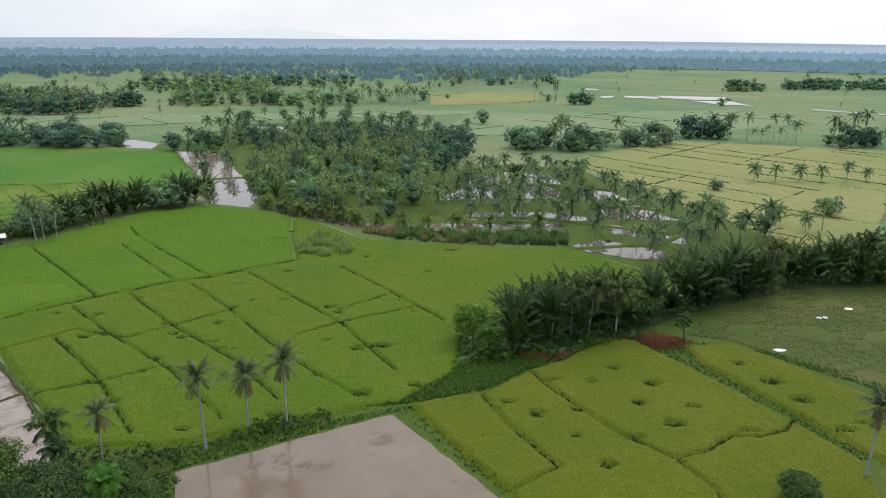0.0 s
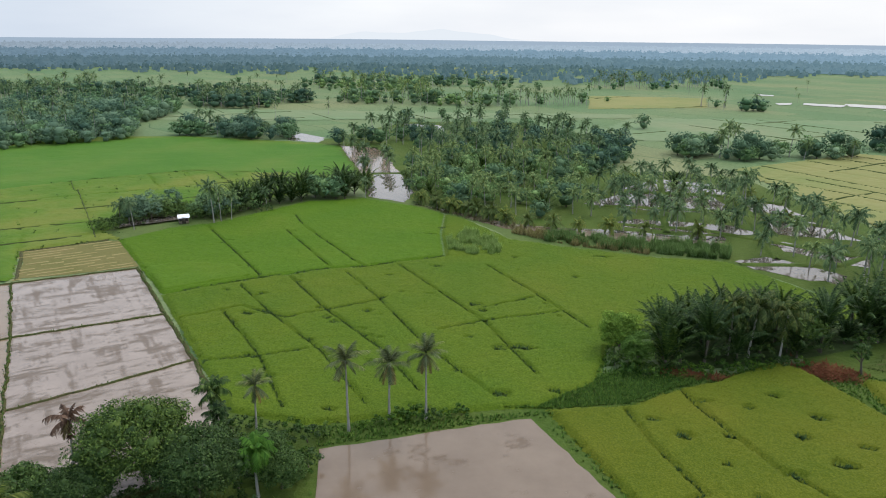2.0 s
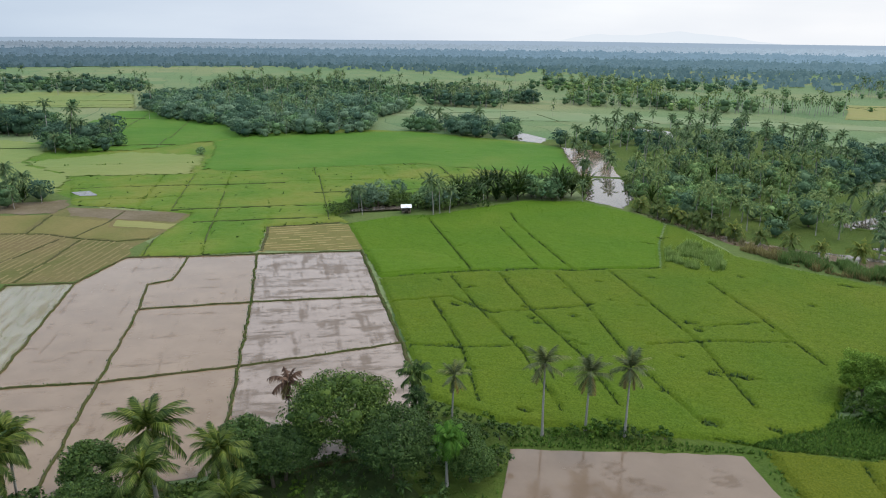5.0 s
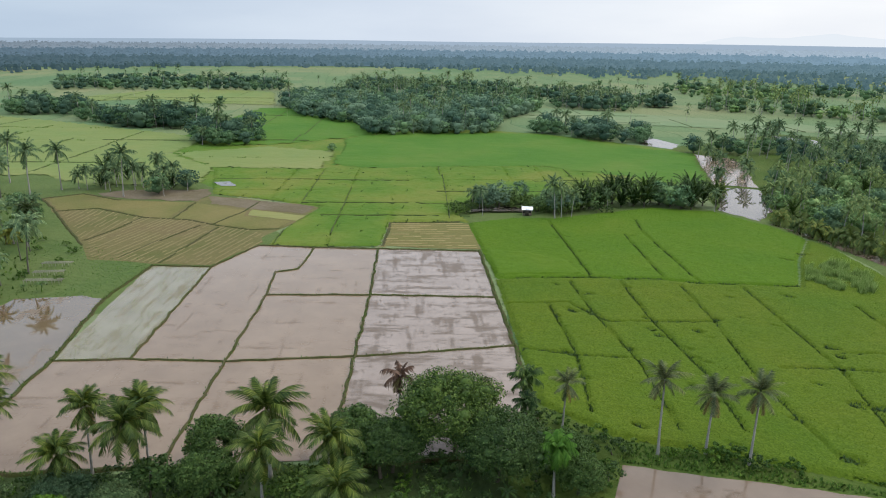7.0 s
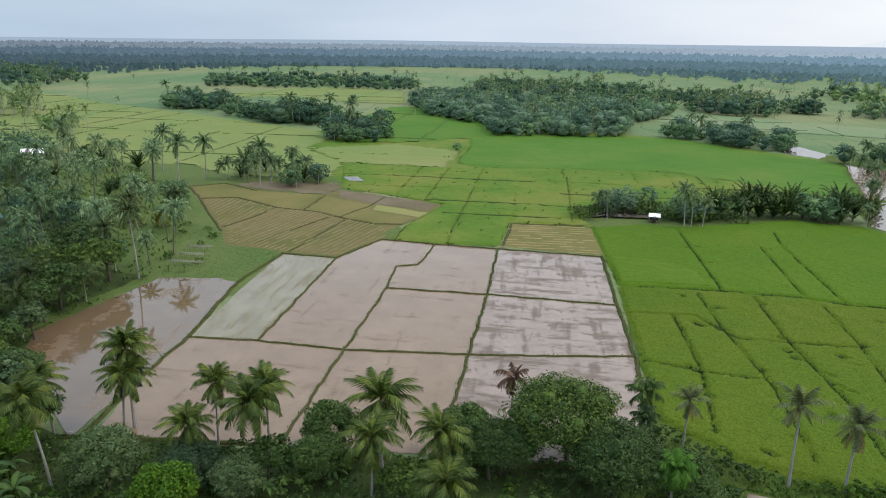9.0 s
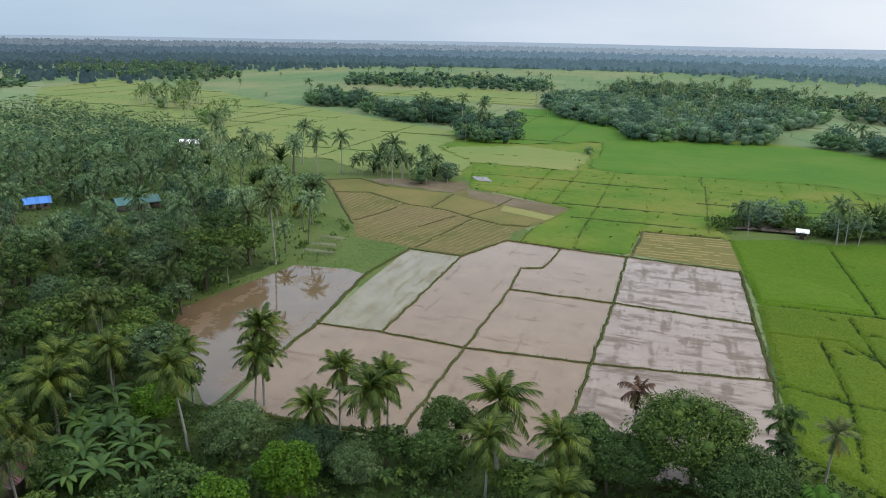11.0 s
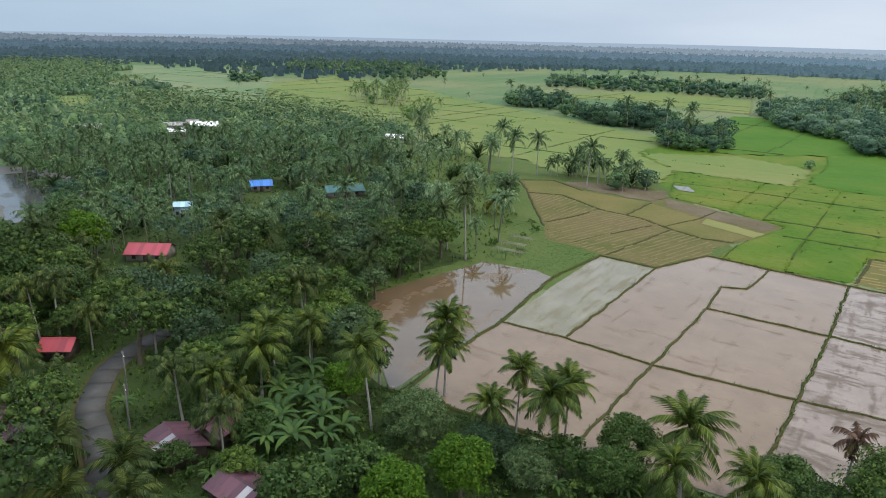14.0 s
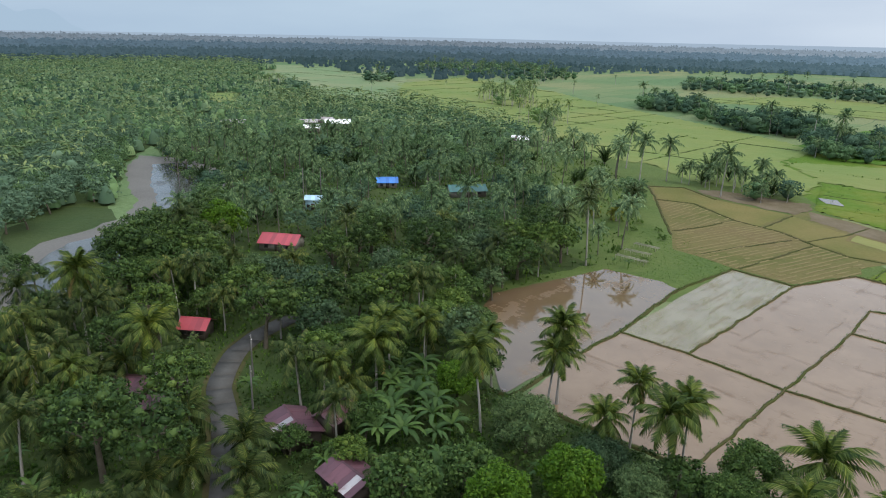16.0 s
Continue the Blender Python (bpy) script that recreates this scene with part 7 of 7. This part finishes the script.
rf = np.random.RandomState(77)
west = ring_places(rf, 95, 130, 230, 1150, 10500)
keep = inside(WEST_WOOD, west) | (inside(VILLAGE, west) & (np.hypot(west[:, 0], west[:, 1]) > 330) & (rf.uniform(0, 1, len(west)) < 0.8))
more = ring_places(rf, 80, 101, 330, 560, 2200)
more = more[inside(VILLAGE, more)]
west = np.concatenate([west[keep], more])
west = west[free_ground(west) & ~inside([(-500, -140), (-505, -124), (-606, -142), (-600, -176)], west)]
far_d = np.hypot(west[:, 0], west[:, 1])
pickw = rf.uniform(0, 1, len(west))
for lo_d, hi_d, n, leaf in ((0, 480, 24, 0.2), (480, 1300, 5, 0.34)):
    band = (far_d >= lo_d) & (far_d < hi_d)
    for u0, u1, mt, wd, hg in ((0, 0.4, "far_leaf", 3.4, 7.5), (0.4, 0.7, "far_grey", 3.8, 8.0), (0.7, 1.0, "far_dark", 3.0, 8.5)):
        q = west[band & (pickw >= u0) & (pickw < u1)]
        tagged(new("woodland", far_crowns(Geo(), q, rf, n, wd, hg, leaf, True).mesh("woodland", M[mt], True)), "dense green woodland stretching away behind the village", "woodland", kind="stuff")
# star-shaped palm heads above the canopy
heads = Geo()
some = west[rf.uniform(0, 1, len(west)) < 0.4]
for k in range(9):
    a, L = rf.uniform(0, 2 * np.pi, len(some)), rf.uniform(2.6, 3.8, len(some))
    d = np.stack([np.cos(a), np.sin(a)], -1)
    s = np.stack([-d[:, 1], d[:, 0]], -1) * 0.45
    if k == 0:
        top = rf.uniform(9, 13, len(some))
    drop = rf.uniform(-0.4, 0.5, len(some)) * L
    mid, tip = np.c_[some + d * (L * 0.55)[:, None], top + 0.5 - drop * 0.2], np.c_[some + d * L[:, None], top - drop]
    z0 = np.zeros((len(some), 1))
    v = np.stack([np.c_[some, top], mid + np.c_[s, z0 - 0.15], tip, mid - np.c_[s, z0 + 0.15]], 1)
    heads.add(v.reshape(-1, 3), np.arange(4 * len(some)).reshape(-1, 4))
tagged(new("palm_woodland", heads.mesh("palm_woodland", M["far_palm"])), "coconut palm heads rising over the woodland", "palm woodland", kind="stuff")

# ring tones and glow carry the haze, paler and bluer outwards
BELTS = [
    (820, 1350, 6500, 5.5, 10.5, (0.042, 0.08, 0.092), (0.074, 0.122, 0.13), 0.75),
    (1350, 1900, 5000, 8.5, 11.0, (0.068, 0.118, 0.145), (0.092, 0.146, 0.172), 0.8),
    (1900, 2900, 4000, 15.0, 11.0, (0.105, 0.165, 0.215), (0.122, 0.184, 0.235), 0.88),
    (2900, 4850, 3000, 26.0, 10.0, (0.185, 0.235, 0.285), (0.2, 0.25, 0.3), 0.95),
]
EDGE_AZ = (-48, -30, -23, -12, -10, -7, 6, 13, 19, 30, 38, 46, 55, 64, 72, 76, 80, 83, 92, 96, 100, 135)
EDGE_D = (1300, 1350, 1400, 1180, 1000, 930, 890, 950, 1060, 1090, 1200, 1290, 1330, 1290, 1160, 1080, 1040, 850, 850, 1000, 1150, 1150)
for k, (d0, d1, n, wide, high, dark, light, glow) in enumerate(BELTS):
    q = ring_places(rf, -48, 135, d0, d1, n)
    if k == 0:
        az_q, d_q = np.degrees(np.arctan2(-q[:, 0], q[:, 1])), np.hypot(q[:, 0], q[:, 1])
        q = q[d_q > np.interp(az_q, EDGE_AZ, EDGE_D) + 35 * np.sin(az_q * 1.9) + 20 * np.sin(az_q * 4.7)]
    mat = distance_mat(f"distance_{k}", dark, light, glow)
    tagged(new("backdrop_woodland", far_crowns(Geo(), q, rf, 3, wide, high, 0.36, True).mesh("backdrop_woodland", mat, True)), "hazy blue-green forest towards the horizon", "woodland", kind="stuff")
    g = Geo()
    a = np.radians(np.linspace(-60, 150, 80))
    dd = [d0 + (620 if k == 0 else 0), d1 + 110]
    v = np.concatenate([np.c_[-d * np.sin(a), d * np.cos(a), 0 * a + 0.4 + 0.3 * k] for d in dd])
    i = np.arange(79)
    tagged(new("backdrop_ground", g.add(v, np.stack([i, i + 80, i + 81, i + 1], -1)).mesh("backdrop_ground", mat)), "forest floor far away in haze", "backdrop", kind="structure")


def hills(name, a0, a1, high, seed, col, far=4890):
    """A pale ridge behind the horizon: black base, its hazy blue given as flat glow."""
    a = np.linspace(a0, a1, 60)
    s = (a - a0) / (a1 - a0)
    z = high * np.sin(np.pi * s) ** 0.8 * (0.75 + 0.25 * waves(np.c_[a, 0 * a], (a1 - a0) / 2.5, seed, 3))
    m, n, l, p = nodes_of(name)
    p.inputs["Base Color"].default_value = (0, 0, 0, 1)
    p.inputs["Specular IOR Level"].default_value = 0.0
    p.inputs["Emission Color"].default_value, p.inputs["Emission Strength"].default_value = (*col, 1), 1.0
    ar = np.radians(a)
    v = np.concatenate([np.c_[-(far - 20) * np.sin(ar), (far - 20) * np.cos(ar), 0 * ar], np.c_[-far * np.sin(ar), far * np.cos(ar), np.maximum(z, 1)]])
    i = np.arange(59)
    tagged(new(name, Geo().add(v, np.stack([i, i + 1, i + 61, i + 60], -1)).mesh(name, m)), "faint blue ridge on the horizon, its haze given as glow", "mountain", kind="structure")


# backdrop_horizon is an added hazy forest line closing the horizon, not a mountain
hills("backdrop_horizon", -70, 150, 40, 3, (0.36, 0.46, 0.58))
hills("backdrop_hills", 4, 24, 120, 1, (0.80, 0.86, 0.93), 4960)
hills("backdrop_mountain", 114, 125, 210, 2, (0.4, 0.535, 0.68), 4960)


# drop the kinds that stand nowhere by themselves
for key, (root, n) in KINDS.items():
    if n == 0:
        for ob in (*root.children_recursive, root):
            bpy.data.objects.remove(ob)


# ---- houses ----
def corrugated(long, wide, mat, r):
    """One sheet of ribbed roofing iron, lying along x, with its thickness."""
    n = 9
    y = np.linspace(0, wide, n)
    z = 0.035 * (np.arange(n) % 2)
    top = np.concatenate([np.c_[0 * y, y, z], np.c_[0 * y + long, y, z]])
    i = np.arange(n - 1)
    q = np.stack([i, i + n, i + n + 1, i + 1], -1)
    return Geo().add(np.concatenate([top, top - [0, 0, 0.02]]), [q, q[:, ::-1] + 2 * n]).mesh("roof_sheet", mat)


def house(x, y, rot, long, wide, wall_h, rise, roofs, wall, label, over=0.5, sheets=True, hip=0.0, group=""):
    """A small gabled house: walls with openings' frames, door, windows, ribbed roof and ridge."""
    r = np.random.RandomState(int(abs(x * 7 + y * 3)))
    root = tagged(new("house"), label, "house", group)
    root.matrix_basis = pose(x, y, 0, 0, 0, rot)
    g = Geo()
    L, W, t = long / 2, wide / 2, 0.12
    for lo, hi in (((-L, -W, 0), (L, -W + t, wall_h)), ((-L, W - t, 0), (L, W, wall_h)), ((-L, -W + t, 0), (-L + t, W - t, wall_h)), ((L - t, -W + t, 0), (L, W - t, wall_h))):
        box(g, lo, hi)
    for sx in (-L, L - t):
        v = [(sx, -W, wall_h), (sx, W, wall_h), (sx, 0, wall_h + rise * 0.94), (sx + t, -W, wall_h), (sx + t, W, wall_h), (sx + t, 0, wall_h + rise * 0.94)]
        g.add(v, [np.array([(0, 2, 1), (3, 4, 5)]), np.array([(0, 3, 5, 2), (1, 2, 5, 4)])])
    part("wall", g.mesh("wall", M[wall]), root)
    door = part("door", box(Geo(), (-0.45, -W - 0.04, 0), (0.45, -W - 0.003, 2.0)).mesh("door", M["wood_wall"]), root)
    part("frame", box(box(box(Geo(), (-0.55, -W - 0.06, 0), (-0.452, -W - 0.003, 2.1)), (0.452, -W - 0.06, 0), (0.55, -W - 0.003, 2.1)), (-0.45, -W - 0.06, 2.003), (0.45, -W - 0.003, 2.1)).mesh("frame", M["dark_opening"]), door)
    for wx in (-L * 0.6, L * 0.6):
        w = part("window", box(Geo(), (wx - 0.45, -W - 0.03, 0.95), (wx + 0.45, -W - 0.003, 1.8)).mesh("window", M["dark_opening"]), root)
        part("sill", box(Geo(), (wx - 0.55, -W - 0.1, 0.87), (wx + 0.55, -W - 0.003, 0.947)).mesh("sill", M["wood_wall"]), w)
    slope = math.hypot(W + over, rise * (W + over) / W)
    ang = math.atan2(rise, W)
    ridge_z = wall_h + rise + 0.03
    roof = tagged(new("roof"), "")
    roof.parent = root
    wide_s = 0.95
    n = max(2, int((long + 2 * over) / wide_s))
    wide_s = (long + 2 * over) / n
    cut = {m: corrugated(slope, wide_s + 0.05, M[m], r) for m in set(roofs)}
    for side in (0, 1):
        for k in range(n):
            m = roofs[r.randint(len(roofs))]
            turn = Matrix.Rotation(radians(90 if side else -90), 4, "Z") @ Matrix.Rotation(ang + r.uniform(-0.012, 0.012), 4, "Y")
            at = Matrix.Translation((-L - over + (k + 1 if side else k) * wide_s, 0, ridge_z + 0.012 * (k % 2)))
            part("roof_sheet", cut[m], roof, "", at @ turn)
    g = Geo()
    v = [(-L - over, -0.22, ridge_z - 0.04), (-L - over, 0, ridge_z + 0.09), (-L - over, 0.22, ridge_z - 0.04), (L + over, -0.22, ridge_z - 0.04), (L + over, 0, ridge_z + 0.09), (L + over, 0.22, ridge_z - 0.04)]
    part("ridge_cap", g.add(v, np.array([(0, 3, 4, 1), (1, 4, 5, 2)])).mesh("ridge_cap", M[roofs[0]]), roof)
    return root


RUST = ("rust_roof", "rust_roof", "rust_roof", "pale_iron")
house(-86.5, -11.5, 30, 6.5, 5, 2.2, 0.9, RUST, "wood_wall", "low wooden house under a rusty streaked iron roof")
house(-89.5, -6.3, -35, 5.2, 3.4, 2.3, 0.9, ("rust_roof",), "wood_wall", "small shed with a rusty brown iron roof")
house(-75.5, -3.0, 40, 6.0, 4.6, 2.2, 0.9, ("rust_roof", "pale_iron", "rust_roof", "rust_roof"), "wood_wall", "house under a patched silver and rust iron roof")
house(-97.5, -36.5, 80, 4.6, 4.2, 2.2, 0.8, ("rust_roof",), "wood_wall", "rusty-roofed small house among palms")
house(-91.2, -31.8, 15, 3.4, 2.8, 2.2, 0.7, ("rust_roof",), "wood_wall", "low shed with a dark rusty roof")
house(-119, -34.0, 82, 4.4, 4.0, 2.2, 1.1, ("red_roof",), "wood_wall", "small hut with a red painted roof by the road")
house(-171, -29, 78, 9.0, 6.5, 2.2, 1.5, ("red_roof",), "wall_paint", "large house under a bright red roof")
house(-233, 20.4, 100, 12, 6.5, 2.2, 1.4, ("teal_roof",), "wall_paint", "long building with a dark teal roof")
house(-244, -6.5, 95, 6.5, 5, 2.2, 1.3, ("blue_roof",), "wall_paint", "house with a bright blue roof")
house(-211, -27, 90, 4.5, 3.5, 3.4, 0.8, ("sky_paint",), "sky_paint", "small pale blue house in the grove")
house(-390, -40, 95, 13, 9, 4.0, 1.8, ("white_roof",), "wall_paint", "wide building with a white roof")
house(-397, -57, 100, 9, 6, 3.2, 1.4, ("pale_iron",), "wall_paint", "grey-roofed house in the village")
house(-408, -49, 85, 8, 6, 3.2, 1.5, ("pale_iron",), "wall_paint", "grey-roofed house in the village")
house(-376, -52, 92, 8, 5, 3.0, 1.2, ("white_roof",), "wall_paint", "low building with a white roof")
house(-393, -97, 95, 12, 6, 3.0, 1.3, ("pale_iron",), "wall_paint", "long grey-roofed building in the woods")
house(-346, 54, 70, 8, 6, 3.0, 1.6, ("white_roof", "rust_roof", "white_roof"), "wall_paint", "farmhouse with a patched white and brown roof")
house(-121.5, 182.4, 35, 2.8, 2.3, 2.0, 0.6, ("white_roof",), "hut_wall", "tiny field hut with a white roof", 0.3)


def pole(x, y, h, label, arm=True):
    root = tagged(new("utility_pole"), label, "pole", "poles")
    root.matrix_basis = pose(x, y, 0, 0, 0, 20)
    part("post", tube(Geo(), [(0, 0, -0.1), (0, 0, h * 0.5), (0.03, 0, h)], [0.16, 0.13, 0.1], 8).mesh("post", M["pole"], True), root)
    if arm:
        part("crossarm", box(Geo(), (-0.9, -0.06, h - 0.7), (0.9, 0.06, h - 0.56)).mesh("crossarm", M["wood_wall"]), root)
        for k in (-0.8, 0, 0.8):
            part("insulator", tube(Geo(), [(k, 0, h - 0.56), (k, 0, h - 0.38)], [0.05, 0.04], 6).mesh("insulator", M["white_sheet"]), root)


pole(-102.8, -20.6, 7.5, "grey utility pole at the bend of the road")
pole(-91.5, -18.0, 8.0, "grey utility pole beside the road")
pole(-208, -29.5, 13, "tall slim grey pole beside the pale blue house", False)
pole(-209, -24.5, 13, "tall slim grey pole beside the pale blue house", False)


def trellis(x, y, rot, long):
    """A low bamboo rack in the garden by the pond."""
    root = tagged(new("trellis"), "low pale bamboo trellis in a garden", "trellis", "trellises")
    root.matrix_basis = pose(x, y, 0, 0, 0, rot)
    n = int(long / 1.5)
    for k in range(n + 1):
        for side in (-0.6, 0.6):
            part("post", tube(Geo(), [(k * 1.5, side, 0), (k * 1.5, side, 0.95)], [0.05, 0.05], 5).mesh("post", M["bamboo"]), root)
    for side in (-0.6, 0, 0.6):
        part("rail", tube(Geo(), [(-0.2, side, 0.98), (long + 0.2, side, 1.0)], [0.08, 0.08], 5).mesh("rail", M["bamboo"]), root)


trellis(-166, 53, 45, 8)
trellis(-170.5, 56.5, 48, 6.5)
trellis(-176, 60.5, 45, 6.5)

# a heap of red-brown cut fronds and pale sheets left on the fallow field
q = np.array([40.0, 121.0]) + rs.normal(0, 1, (900, 2)) * [2.4, 1.5]
tagged(new("debris_heap", blades(Geo(), q, np.zeros(900), 0.55, 0.12, rs, 1.6, 3).mesh("debris_heap", M["red_earth"])), "heap of red-brown dead fronds on the field edge", "debris", kind="stuff")
q = np.array([17.0, 114.5]) + rs.normal(0, 1, (500, 2)) * [3.6, 0.7]
tagged(new("debris_heap", blades(Geo(), q, np.zeros(500), 0.5, 0.12, rs, 1.4, 3).mesh("debris_heap", M["red_earth"])), "red-brown dead fronds under the palms", "debris", kind="stuff")
for x, y, a, b in ((61.9, 117.8, 1.1, 0.7), (77.2, 133.5, 0.6, 0.4), (78.5, 133.6, 0.5, 0.5), (86, 138.5, 0.9, 0.5), (91, 129, 0.5, 0.4)):
    g, n = Geo(), 14
    an = np.linspace(0, 2 * np.pi, n, endpoint=False)
    rad = 1 + rs.uniform(-0.2, 0.2, n)
    v = np.concatenate([np.c_[a * rad * np.cos(an), b * rad * np.sin(an), 0 * an], np.c_[a * 0.7 * rad * np.cos(an), b * 0.7 * rad * np.sin(an), 0.14 + 0.05 * rs.uniform(-1, 1, n)], [[0, 0, 0.2]]])
    i = np.arange(n)
    g.add(v, [np.stack([i, (i + 1) % n, (i + 1) % n + n, i + n], -1), np.stack([i + n, (i + 1) % n + n, np.full(n, 2 * n)], -1)])
    tagged(new("plastic_sheet", g.mesh("plastic_sheet", M["white_sheet"])), "crumpled white plastic sheet lying on fallow ground", "plastic sheet").location = (x, y, 0.09)

# ---- road slabs ----
road = Geo()
p = ROAD_A
seg = np.r_[0, np.cumsum(np.hypot(*np.diff(p, axis=0).T))]


def along(s):
    return np.array([np.interp(s, seg, p[:, 0]), np.interp(s, seg, p[:, 1])])


ss = np.arange(0, seg[-1], 1.5)
mid = np.array([along(s) for s in ss])
mid[1:-1] = (mid[:-2] + 2 * mid[1:-1] + mid[2:]) / 4
way = np.gradient(mid, axis=0)
way /= np.linalg.norm(way, axis=1)[:, None]
nor = np.stack([-way[:, 1], way[:, 0]], -1)
i = np.arange(len(mid) - 1)
road.add(np.concatenate([np.c_[mid + nor * 2.6, 0 * ss + 0.03], np.c_[mid - nor * 2.6, 0 * ss + 0.03]]), np.stack([i, i + 1, i + 1 + len(mid), i + len(mid)], -1))
road_ob = tagged(new("road", road.mesh("road", M["bund"])), "narrow grey concrete road with earth shoulders winding through the grove", "road", kind="structure")
for k in range(0, len(mid) - 3, 3):
    g = Geo()
    j = np.arange(k, k + 4)
    a, b = mid[j] + nor[j] * 1.85, mid[j] - nor[j] * 1.85
    a[0] += way[k] * 0.05
    b[0] += way[k] * 0.05
    zt = 0.15 + 0.008 * (k % 2)
    v = np.concatenate([np.c_[a, np.full(4, zt)], np.c_[b, np.full(4, zt)], np.c_[a, np.full(4, 0.02)], np.c_[b, np.full(4, 0.02)]])
    i = np.arange(3)
    g.add(v, np.concatenate([np.stack([i + 4, i + 5, i + 1, i], -1), np.stack([i, i + 1, i + 9, i + 8], -1), np.stack([i + 5, i + 4, i + 12, i + 13], -1), np.array([[0, 8, 12, 4], [3, 7, 15, 11]])]))
    part("slab", g.mesh("slab", M["concrete"]), road_ob)
